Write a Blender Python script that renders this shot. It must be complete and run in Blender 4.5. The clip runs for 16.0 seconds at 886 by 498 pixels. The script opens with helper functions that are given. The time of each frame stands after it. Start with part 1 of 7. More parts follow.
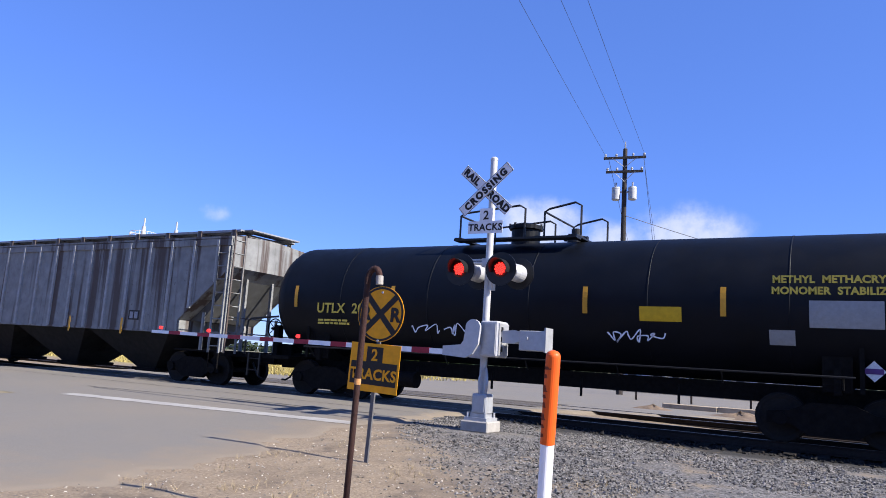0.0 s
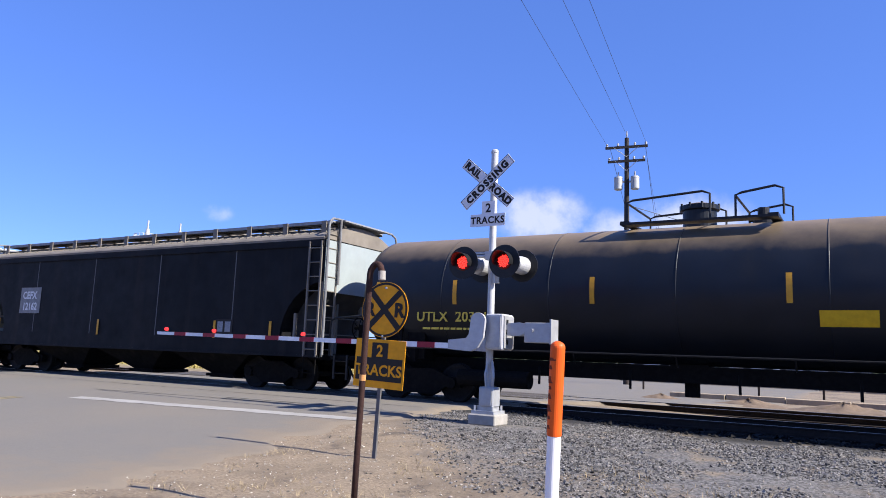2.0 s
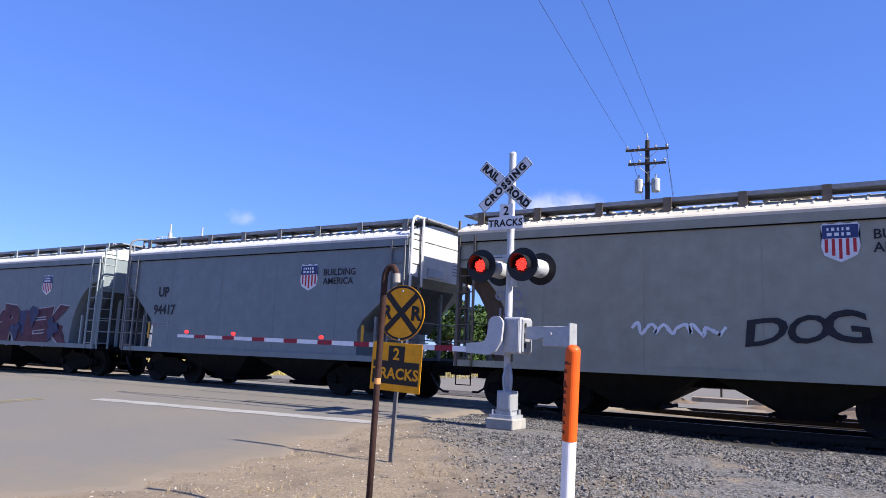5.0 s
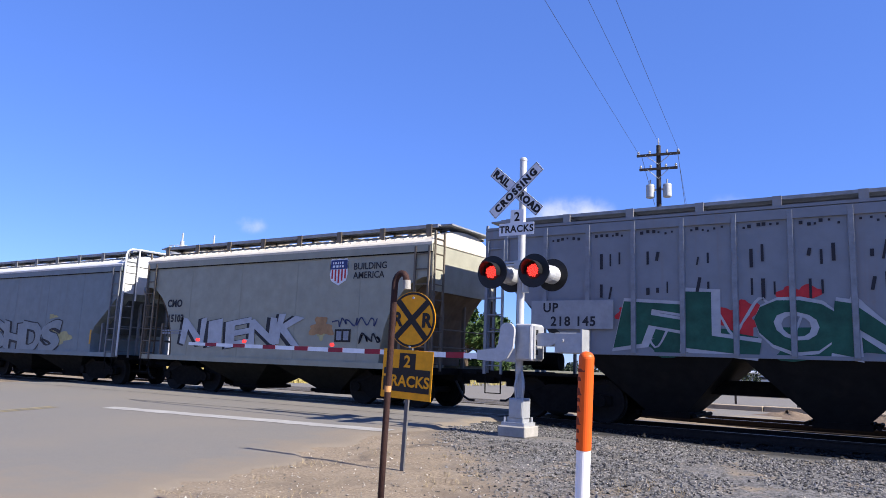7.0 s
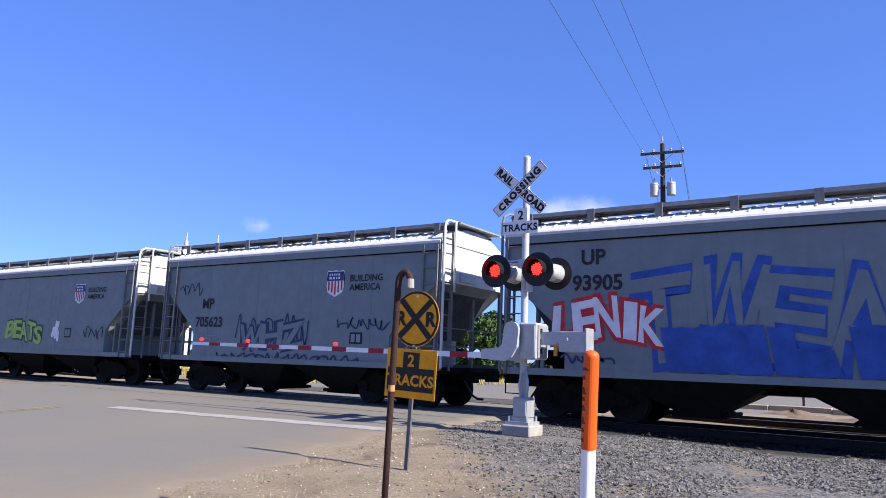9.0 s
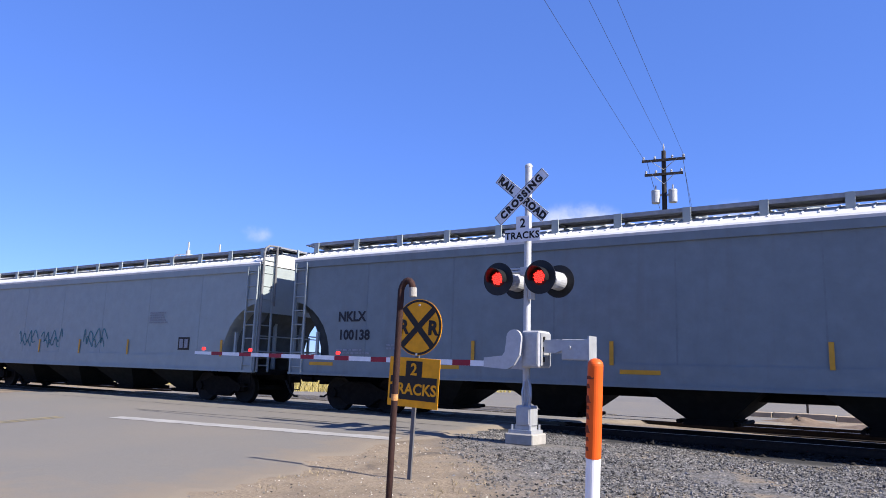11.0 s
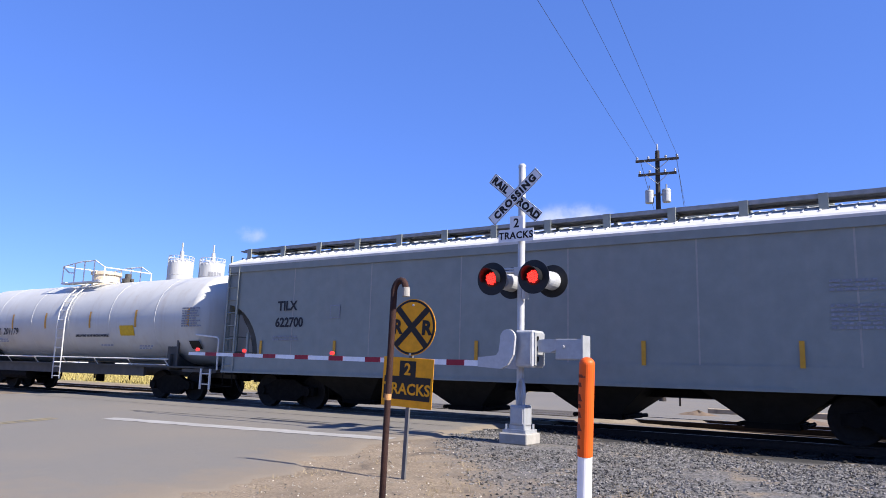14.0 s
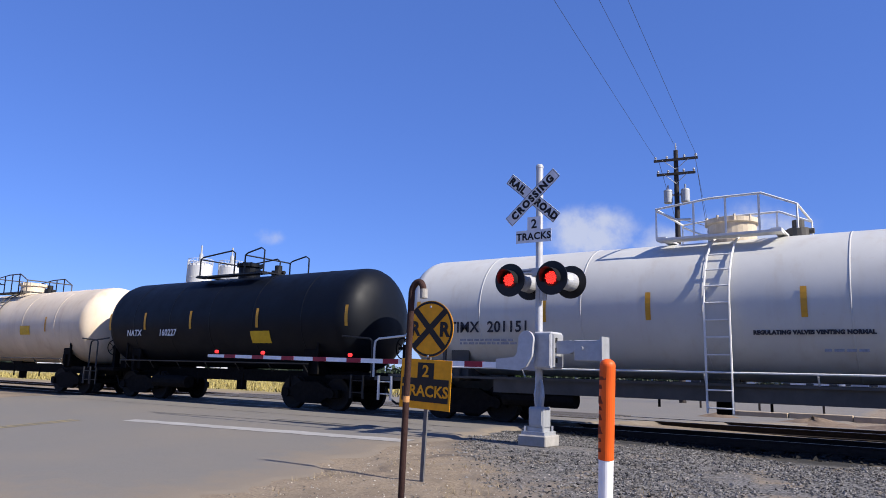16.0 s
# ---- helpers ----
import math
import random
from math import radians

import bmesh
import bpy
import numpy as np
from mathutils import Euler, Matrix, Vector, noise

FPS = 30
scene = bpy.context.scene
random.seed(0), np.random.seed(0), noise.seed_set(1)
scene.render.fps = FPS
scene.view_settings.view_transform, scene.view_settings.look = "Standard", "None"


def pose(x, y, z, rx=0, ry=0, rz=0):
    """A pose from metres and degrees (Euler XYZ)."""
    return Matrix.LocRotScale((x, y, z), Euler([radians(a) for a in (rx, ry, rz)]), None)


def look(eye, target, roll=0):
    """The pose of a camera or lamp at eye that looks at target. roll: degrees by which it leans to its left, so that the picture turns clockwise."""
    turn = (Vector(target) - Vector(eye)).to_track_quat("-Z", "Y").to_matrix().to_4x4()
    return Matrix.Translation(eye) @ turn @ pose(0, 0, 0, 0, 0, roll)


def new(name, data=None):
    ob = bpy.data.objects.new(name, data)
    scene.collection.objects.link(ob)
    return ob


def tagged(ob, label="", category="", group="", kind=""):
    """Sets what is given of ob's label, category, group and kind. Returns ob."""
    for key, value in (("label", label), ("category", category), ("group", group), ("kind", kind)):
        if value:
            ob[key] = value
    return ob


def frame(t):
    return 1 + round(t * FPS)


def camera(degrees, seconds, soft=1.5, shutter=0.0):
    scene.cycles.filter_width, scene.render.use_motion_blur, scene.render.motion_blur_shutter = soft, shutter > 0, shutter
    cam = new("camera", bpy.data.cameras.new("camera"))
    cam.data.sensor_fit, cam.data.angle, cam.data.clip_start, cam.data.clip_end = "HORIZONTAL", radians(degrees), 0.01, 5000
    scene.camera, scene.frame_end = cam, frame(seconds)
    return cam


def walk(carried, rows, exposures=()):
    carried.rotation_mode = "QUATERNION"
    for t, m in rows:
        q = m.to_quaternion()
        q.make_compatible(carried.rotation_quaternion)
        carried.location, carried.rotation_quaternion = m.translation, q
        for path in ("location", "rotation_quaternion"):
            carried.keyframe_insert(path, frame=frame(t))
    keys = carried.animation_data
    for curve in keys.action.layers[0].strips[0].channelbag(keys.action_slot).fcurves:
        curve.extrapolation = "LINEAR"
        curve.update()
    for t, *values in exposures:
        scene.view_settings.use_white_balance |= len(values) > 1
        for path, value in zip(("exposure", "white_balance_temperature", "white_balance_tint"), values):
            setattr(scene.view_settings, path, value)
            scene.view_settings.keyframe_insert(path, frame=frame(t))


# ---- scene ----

# ---------------------------------------------------------------- camera
cam = camera(62.9, 16.0, soft=0.9, shutter=0.0)


def held(x, y, z, yaw, pitch, roll):
    return pose(x, y, z, 90 + pitch, 0, yaw) @ pose(0, 0, 0, 0, 0, roll)


# seconds, place, yaw, pitch, roll of the hand-held camera
PATH = [
    (0, 0.032, -0.165, 1.502, 30.569, 8.745, 3.607), (0.5, 0.045, -0.202, 1.503, 30.416, 9.117, 4.162),
    (1, 0.046, -0.205, 1.5, 30.252, 8.801, 3.737), (1.5, 0.033, -0.16, 1.505, 30.484, 8.7, 3.226),
    (2, 0.03, -0.124, 1.498, 30.858, 8.304, 2.153), (2.5, -0.025, -0.015, 1.502, 33.177, 7.893, 3.443),
    (3, -0.024, 0, 1.5, 33.649, 7.86, 2.985), (3.5, -0.021, 0.003, 1.511, 33.765, 8.172, 3.497),
    (4, 0.004, -0.033, 1.506, 33.465, 8.075, 3.264), (6.3, 0.051, -0.065, 1.497, 31.613, 9.004, 1.527),
    (6.5, 0.028, -0.022, 1.501, 32.201, 9.155, 1.553), (7, 0.006, 0.001, 1.502, 33.342, 9.026, 2.166),
    (7.5, -0.006, 0.016, 1.498, 33.15, 8.985, 1.657), (8, -0.006, 0.013, 1.505, 33.217, 8.978, 1.905),
    (8.5, -0.01, 0.03, 1.503, 33.545, 9.009, 2.288), (9, -0.01, 0.028, 1.501, 33.633, 8.953, 2.049),
    (11.5, -0.021, 0.028, 1.506, 33.657, 9.747, 1.725), (12, -0.002, -0.004, 1.504, 33.292, 9.777, 1.77),
    (12.5, 0, 0, 1.5, 33.5, 9.69, 2.1), (13, -0.01, 0.02, 1.498, 33.457, 9.806, 1.949),
    (13.5, 0.01, -0.018, 1.498, 33.443, 9.609, 1.996), (14, 0.003, 0.024, 1.499, 33.366, 9.615, 1.616),
    (14.5, 0.01, 0.01, 1.5, 33.114, 9.841, 1.084), (15, -0.011, 0.033, 1.5, 33.599, 10.082, 2.142),
    (15.5, -0.007, 0.022, 1.494, 33.842, 9.832, 1.753), (16, -0.022, 0.053, 1.502, 34.742, 9.7, 1.546),
]
walk(cam, [(r[0], held(*r[1:])) for r in PATH], exposures=[(0, 1.1, 6500, 10), (14.1, 1.1, 6500, 10), (14.7, 0.75, 6500, 10), (16, 0.70, 6500, 10)])

# ---------------------------------------------------------------- daylight
SUN_EL, SUN_AZ = 37.0, 0.4          # degrees; azimuth from +X towards +Y
sun_dir = Vector((math.cos(radians(SUN_EL)) * math.cos(radians(SUN_AZ)),
                  math.cos(radians(SUN_EL)) * math.sin(radians(SUN_AZ)), math.sin(radians(SUN_EL))))
sun = new("sun", bpy.data.lights.new("sun", "SUN"))
sun.data.energy, sun.data.angle, sun.data.color = 5.0, radians(0.53), (1.0, 0.935, 0.84)
sun.matrix_world = look(sun_dir * 100, (0, 0, 0))

world = bpy.data.worlds.new("sky")
scene.world = world
world.use_nodes = True


def direction(az, el):
    a, e = radians(az), radians(el)
    return (-math.sin(a) * math.cos(e), math.cos(a) * math.cos(e), math.sin(e))


def build_world():
    nt = world.node_tree
    nt.nodes.clear()
    N, L = nt.nodes.new, nt.links.new
    out, bg = N("ShaderNodeOutputWorld"), N("ShaderNodeBackground")
    sky = N("ShaderNodeTexSky")
    sky.sky_type, sky.sun_disc = "NISHITA", False
    sky.sun_elevation, sky.sun_rotation = radians(SUN_EL), radians(90 - SUN_AZ)
    sky.air_density, sky.dust_density, sky.ozone_density = 0.95, 0.0, 3.0
    tint = N("ShaderNodeMix")
    tint.data_type, tint.blend_type = "RGBA", "MULTIPLY"
    tint.inputs[0].default_value = 1.0
    tint.inputs[7].default_value = (0.72, 0.92, 1.60, 1)
    L(sky.outputs[0], tint.inputs[6])
    even = N("ShaderNodeMix")
    even.data_type = "RGBA"
    even.inputs[0].default_value = 0.42
    L(tint.outputs[2], even.inputs[6])
    even.inputs[7].default_value = (1.0, 2.15, 6.6, 1)
    geo = N("ShaderNodeTexCoord")
    # fair-weather clouds low over the land
    total = None
    for az, el, size, gain in ((23.0, 11.0, 0.12, 1.0), (11.5, 10.4, 0.13, 0.95), (17.5, 9.6, 0.11, 0.8), (48.6, 10.0, 0.045, 0.62), (80, 12, 0.10, 0.8), (-40, 12, 0.12, 0.8), (150, 14, 0.1, 0.8)):
        sub = N("ShaderNodeVectorMath")
        sub.operation = "SUBTRACT"
        L(geo.outputs["Generated"], sub.inputs[0])
        sub.inputs[1].default_value = direction(az, el)
        sc = N("ShaderNodeVectorMath")
        sc.operation = "MULTIPLY"
        L(sub.outputs[0], sc.inputs[0])
        sc.inputs[1].default_value = (1, 1, 1.7)
        ln = N("ShaderNodeVectorMath")
        ln.operation = "LENGTH"
        L(sc.outputs[0], ln.inputs[0])
        mr = N("ShaderNodeMapRange")
        mr.interpolation_type = "SMOOTHSTEP"
        mr.inputs[1].default_value, mr.inputs[2].default_value = 0.0, size
        mr.inputs[3].default_value, mr.inputs[4].default_value = gain, 0.0
        L(ln.outputs["Value"], mr.inputs[0])
        if total is None:
            total = mr.outputs[0]
        else:
            mx = N("ShaderNodeMath")
            mx.operation = "MAXIMUM"
            L(total, mx.inputs[0])
            L(mr.outputs[0], mx.inputs[1])
            total = mx.outputs[0]
    noi = N("ShaderNodeTexNoise")
    noi.inputs["Scale"].default_value, noi.inputs["Detail"].default_value = 22.0, 7.0
    noi.inputs["Roughness"].default_value = 0.58
    L(geo.outputs["Generated"], noi.inputs["Vector"])
    mul = N("ShaderNodeMath")
    mul.operation = "MULTIPLY"
    L(total, mul.inputs[0])
    L(noi.outputs[0], mul.inputs[1])
    cr = N("ShaderNodeMapRange")
    cr.interpolation_type = "SMOOTHSTEP"
    cr.inputs[1].default_value, cr.inputs[2].default_value = 0.13, 0.46
    cr.inputs[3].default_value, cr.inputs[4].default_value = 0.0, 0.85
    L(mul.outputs[0], cr.inputs[0])
    mix = N("ShaderNodeMix")
    mix.data_type = "RGBA"
    L(cr.outputs[0], mix.inputs[0])
    L(even.outputs[2], mix.inputs[6])
    mix.inputs[7].default_value = (5.6, 6.0, 7.4, 1)
    L(mix.outputs[2], bg.inputs[0])
    bg.inputs[1].default_value = 0.0665
    L(bg.outputs[0], out.inputs[0])


build_world()

# ---------------------------------------------------------------- materials
MATS = {}


def mat(name, color, rough=0.6, metal=0.0, var=0.15, scale=6.0, streak=0.0, streak_color=(0.09, 0.06, 0.045), bump=0.0, bump_scale=60.0,
        glow=None, dust=None, island=0.0, rand=0.0, spec=0.3, run=(3.2, 0.22), run_lo=0.52, run_hi=0.72, top=None):
    """A procedural surface: base colour, blotches at two scales, run-down streaks, fine relief."""
    if name in MATS:
        return MATS[name]
    m = bpy.data.materials.new(name)
    MATS[name] = m
    m.use_nodes = True
    nt = m.node_tree
    N, L = nt.nodes.new, nt.links.new
    b = nt.nodes["Principled BSDF"]
    b.inputs["Roughness"].default_value, b.inputs["Metallic"].default_value = rough, metal
    b.inputs["Specular IOR Level"].default_value = spec
    tc = N("ShaderNodeTexCoord")
    cur = None

    def mixin(fac, a, c, mode="MIX"):
        x = N("ShaderNodeMix")
        x.data_type, x.blend_type = "RGBA", mode
        if isinstance(fac, float):
            x.inputs[0].default_value = fac
        else:
            L(fac, x.inputs[0])
        for s, v in ((6, a), (7, c)):
            if isinstance(v, tuple):
                x.inputs[s].default_value = (*v[:3], 1)
            else:
                L(v, x.inputs[s])
        return x.outputs[2]

    def noise_tex(sc, detail=4.0, stretch=None, rough_=0.6):
        n = N("ShaderNodeTexNoise")
        n.inputs["Scale"].default_value, n.inputs["Detail"].default_value, n.inputs["Roughness"].default_value = sc, detail, rough_
        if stretch:
            mp = N("ShaderNodeMapping")
            mp.inputs["Scale"].default_value = stretch
            L(tc.outputs["Object"], mp.inputs[0])
            L(mp.outputs[0], n.inputs["Vector"])
        else:
            L(tc.outputs["Object"], n.inputs["Vector"])
        return n.outputs[0]

    def ramp(v, lo, hi, a=0.0, c=1.0):
        r = N("ShaderNodeMapRange")
        for i, q in enumerate((lo, hi, a, c)):
            r.inputs[i + 1].default_value = q
        L(v, r.inputs[0])
        return r.outputs[0]

    dark = tuple(max(0, c * (1 - var)) for c in color)
    lite = tuple(min(0.95, c * (1 + var)) for c in color)
    cur = mixin(ramp(noise_tex(scale), 0.3, 0.7), dark, lite)
    cur = mixin(ramp(noise_tex(scale * 0.17, 3.0), 0.35, 0.7, 0.0, min(1, var * 1.6)), cur, tuple(c * 0.72 for c in color))
    if island or rand:
        src = N("ShaderNodeNewGeometry").outputs["Random Per Island"] if island else N("ShaderNodeObjectInfo").outputs["Random"]
        k = island or rand
        cur = mixin(1.0, cur, ramp(src, 0, 1, 1 - k, 1 + k * 0.6), "MULTIPLY")
    if dust:
        cur = mixin(ramp(noise_tex(scale * 0.5, 5.0), 0.45, 0.75, 0.0, 0.6), cur, dust)
    if streak:
        sv = ramp(noise_tex(1.0, 5.0, (run[0], run[0], run[1])), run_lo, run_hi, 0.0, streak)
        cur = mixin(sv, cur, streak_color)
        sp = ramp(noise_tex(9.0, 6.0), 0.62, 0.75, 0.0, streak * 0.7)
        cur = mixin(sp, cur, streak_color)
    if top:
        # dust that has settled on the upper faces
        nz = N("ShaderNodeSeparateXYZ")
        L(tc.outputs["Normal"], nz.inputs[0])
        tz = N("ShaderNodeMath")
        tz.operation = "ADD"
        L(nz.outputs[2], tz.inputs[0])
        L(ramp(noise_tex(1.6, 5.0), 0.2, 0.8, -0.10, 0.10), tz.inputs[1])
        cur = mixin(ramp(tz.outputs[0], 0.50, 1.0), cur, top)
    L(cur, b.inputs["Base Color"])
    rr = ramp(noise_tex(scale * 1.7), 0.2, 0.8, max(0.03, rough - 0.1), min(1, rough + 0.12))
    L(rr, b.inputs["Roughness"])
    if bump:
        bp = N("ShaderNodeBump")
        bp.inputs["Strength"].default_value, bp.inputs["Distance"].default_value = bump, 0.02
        L(noise_tex(bump_scale, 5.0), bp.inputs["Height"])
        L(bp.outputs[0], b.inputs["Normal"])
    if glow:
        b.inputs["Emission Color"].default_value = (*glow[:3], 1)
        b.inputs["Emission Strength"].default_value = glow[3]
    return m


M_STEEL = mat("galvanised steel", (0.38, 0.39, 0.41), 0.42, 0.35, 0.12, 8, streak=0.25, streak_color=(0.3, 0.29, 0.28), bump=0.1)
M_ALU = mat("aluminium paint", (0.44, 0.445, 0.46), 0.45, 0.25, 0.1, 10)
M_BLACK = mat("black enamel", (0.012, 0.012, 0.013), 0.45, 0, 0.3, 12)
# running gear and wheels: grime taken darker to hold the under-wagon shade
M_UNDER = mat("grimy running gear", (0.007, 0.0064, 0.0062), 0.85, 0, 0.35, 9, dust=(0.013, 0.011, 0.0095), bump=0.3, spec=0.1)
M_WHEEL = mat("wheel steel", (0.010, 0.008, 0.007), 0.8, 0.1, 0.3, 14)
M_TREAD = mat("polished rail steel", (0.20, 0.19, 0.185), 0.42, 0.8, 0.2, 6)
M_RAIL = mat("rusty rail web", (0.022, 0.015, 0.012), 0.8, 0.1, 0.3, 12, bump=0.3)
M_TIE = mat("creosoted timber", (0.014, 0.012, 0.010), 0.85, 0, 0.3, 5, streak=0.3, bump=0.5, rand=0.25)
M_YELLOW = mat("weathered sign yellow", (0.74, 0.31, 0.002), 0.5, 0, 0.12, 9, streak=0.12, streak_color=(0.35, 0.2, 0.03))
M_SIGNBLK = mat("sign black", (0.016, 0.012, 0.010), 0.55, 0, 0.2, 12)
M_SIGNWHT = mat("sign white sheeting", (0.68, 0.69, 0.72), 0.45, 0, 0.07, 9)
M_RED = mat("red reflective sheeting", (0.26, 0.013, 0.03), 0.45, 0, 0.15, 9)
M_ARMW = mat("white reflective sheeting", (0.74, 0.75, 0.77), 0.45, 0, 0.08, 9, streak=0.1)
M_RUST = mat("rusted pipe", (0.024, 0.012, 0.012), 0.8, 0.0, 0.4, 18, streak=0.25, streak_color=(0.15, 0.055, 0.03), bump=0.5)
M_RUSTLT = mat("bare orange rust", (0.52, 0.26, 0.10), 0.7, 0, 0.3, 14, bump=0.3)
M_ORANGE = mat("fluorescent orange plastic", (0.68, 0.096, 0.0096), 0.5, 0, 0.08, 7, streak=0.12, streak_color=(0.28, 0.056, 0.016))
M_POSTW = mat("white plastic tube", (0.80, 0.81, 0.84), 0.45, 0, 0.05, 7, streak=0.1, streak_color=(0.5, 0.47, 0.42))
M_POLE = mat("weathered pole timber", (0.032, 0.028, 0.027), 0.85, 0, 0.3, 3, streak=0.4, bump=0.4)
M_INSUL = mat("glazed insulator", (0.30, 0.31, 0.34), 0.25, 0, 0.1, 9)
M_TRANS = mat("transformer grey", (0.36, 0.375, 0.39), 0.5, 0.1, 0.1, 5)
M_WIRE = mat("line conductor", (0.05, 0.055, 0.07), 0.5, 0.5, 0.1, 3)
M_LENS = mat("red roundel lens", (0.10, 0.004, 0.004), 0.15, 0, 0.1, 30)
M_LED = mat("lit red lamp", (0.6, 0.01, 0.01), 0.3, 0, 0.1, 30, glow=(1.0, 0.03, 0.02, 1.6))
M_TIP = mat("lit arm lamp", (0.5, 0.01, 0.01), 0.3, 0, 0.1, 30, glow=(1.0, 0.04, 0.04, 0.8))
M_CONC = mat("concrete", (0.30, 0.285, 0.265), 0.85, 0, 0.15, 6, streak=0.15, bump=0.3)
M_SILO = mat("white silo steel", (0.46, 0.47, 0.49), 0.5, 0, 0.06, 0.6)
M_LEAF = mat("green foliage", (0.044, 0.084, 0.0176), 0.7, 0, 0.3, 3, island=0.5)
M_LEAFD = mat("dark grey-green foliage", (0.028, 0.044, 0.0224), 0.8, 0, 0.3, 3, island=0.5)
M_BARK = mat("bark", (0.09, 0.065, 0.045), 0.9, 0, 0.3, 8, bump=0.5)
M_DRYGRASS = mat("dry yellow grass", (0.345, 0.283, 0.0985), 0.85, 0, 0.25, 1.5, island=0.35)
M_STONE = mat("ballast stone", (0.158, 0.150, 0.143), 0.85, 0, 0.25, 20, island=0.85, bump=0.3)
# stones coloured for the train's shade as well as for oil
M_OILSHADE = mat("oil-blackened ballast", (0.011, 0.010, 0.0095), 0.9, 0, 0.3, 20, island=0.5)
M_PEBBLE = mat("tan pebble", (0.34, 0.305, 0.26), 0.9, 0, 0.2, 20, island=0.7)
M_STOP = mat("worn white road paint", (0.33, 0.318, 0.30), 0.75, 0, 0.2, 4, dust=(0.205, 0.188, 0.165), bump=0.2)
M_WORNYEL = mat("worn yellow road paint", (0.25, 0.205, 0.11), 0.75, 0, 0.2, 2, dust=(0.165, 0.155, 0.14))
M_WALL = mat("pale shed cladding", (0.52, 0.55, 0.60), 0.6, 0.1, 0.08, 1.2, streak=0.1)
M_ROOF = mat("dull roof sheet", (0.33, 0.34, 0.37), 0.6, 0.1, 0.12, 1.5)
M_GLASS = mat("dark window pane", (0.03, 0.035, 0.045), 0.08, 0, 0.05, 3)
M_REFL = mat("amber reflector strip", (0.56, 0.28, 0.025), 0.45, 0, 0.1, 9)
M_INK = mat("black stencil paint", (0.022, 0.022, 0.028), 0.6, 0, 0.2, 20)
M_INKY = mat("yellow stencil paint", (0.62, 0.46, 0.07), 0.6, 0, 0.2, 20)
M_INKW = mat("white stencil paint", (0.66, 0.67, 0.68), 0.6, 0, 0.15, 20)
M_INKGREY = mat("faded grey lettering", (0.24, 0.25, 0.28), 0.7, 0, 0.25, 20)
M_PANEL = mat("timber crossing plank", (0.0988, 0.0874, 0.076), 0.85, 0, 0.25, 5, streak=0.3, bump=0.4, rand=0.2)


def ground_mat():
    """Bare tan dirt, grey gravel near the track, dry field beyond: soil types that follow the plan."""
    m = bpy.data.materials.new("dirt and gravel")
    m.use_nodes = True
    nt = m.node_tree
    N, L = nt.nodes.new, nt.links.new
    b = nt.nodes["Principled BSDF"]
    b.inputs["Roughness"].default_value = 0.95
    tc = N("ShaderNodeTexCoord")
    sep = N("ShaderNodeSeparateXYZ")
    L(tc.outputs["Object"], sep.inputs[0])

    def noi(sc, det=6.0):
        n = N("ShaderNodeTexNoise")
        n.inputs["Scale"].default_value, n.inputs["Detail"].default_value = sc, det
        n.inputs["Roughness"].default_value = 0.65
        L(tc.outputs["Object"], n.inputs["Vector"])
        return n.outputs[0]

    def rng(v, lo, hi, a=0.0, c=1.0):
        r = N("ShaderNodeMapRange")
        for i, q in enumerate((lo, hi, a, c)):
            r.inputs[i + 1].default_value = q
        L(v, r.inputs[0])
        return r.outputs[0]

    def mth(op, a, c):
        x = N("ShaderNodeMath")
        x.operation = op
        for i, v in enumerate((a, c)):
            if isinstance(v, (int, float)):
                x.inputs[i].default_value = v
            else:
                L(v, x.inputs[i])
        return x.outputs[0]

    def mix(f, a, c):
        x = N("ShaderNodeMix")
        x.data_type = "RGBA"
        L(f, x.inputs[0])
        for s, v in ((6, a), (7, c)):
            if isinstance(v, tuple):
                x.inputs[s].default_value = (*v, 1)
            else:
                L(v, x.inputs[s])
        return x.outputs[2]

    fine, mid, big = noi(28.0), noi(3.0), noi(0.45)
    dirt = mix(rng(fine, 0.35, 0.65), (0.125, 0.092, 0.061), (0.29, 0.225, 0.150))
    dirt = mix(rng(mid, 0.48, 0.66, 0, 0.8), dirt, (0.225, 0.178, 0.125))
    dirt = mix(rng(big, 0.47, 0.6, 0, 0.65), dirt, (0.105, 0.078, 0.054))
    dirt = mix(rng(noi(1.4), 0.56, 0.66, 0, 0.7), dirt, (0.060, 0.046, 0.036))
    vor = N("ShaderNodeTexVoronoi")
    vor.inputs["Scale"].default_value = 34.0
    L(tc.outputs["Object"], vor.inputs["Vector"])
    bw = N("ShaderNodeRGBToBW")
    L(vor.outputs["Color"], bw.inputs[0])
    grav = mix(rng(bw.outputs[0], 0.1, 0.9), (0.028, 0.027, 0.027), (0.19, 0.18, 0.173))
    grav = mix(rng(mid, 0.5, 0.7, 0, 0.6), grav, (0.155, 0.122, 0.085))
    # oily ballast close to the rails, blackened further as the train's shade
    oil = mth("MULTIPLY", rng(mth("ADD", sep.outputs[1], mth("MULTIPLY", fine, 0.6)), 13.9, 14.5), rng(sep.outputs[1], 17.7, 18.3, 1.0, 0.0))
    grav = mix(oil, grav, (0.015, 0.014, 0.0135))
    # gravel lies along the track and fans out east of the crossing
    d = mth("ADD", sep.outputs[1], mth("MULTIPLY", rng(mid, 0.2, 0.8), 2.2))
    d = mth("ADD", d, mth("MULTIPLY", sep.outputs[0], 1.05))
    near = mth("MULTIPLY", rng(d, 3.9, 5.6), rng(sep.outputs[1], 6.5, 8.5))
    near = mth("MULTIPLY", near, rng(noi(1.1), 0.36, 0.46, 0.25, 1.0))
    gone = rng(sep.outputs[1], 18.0, 19.4, 1.0, 0.0)
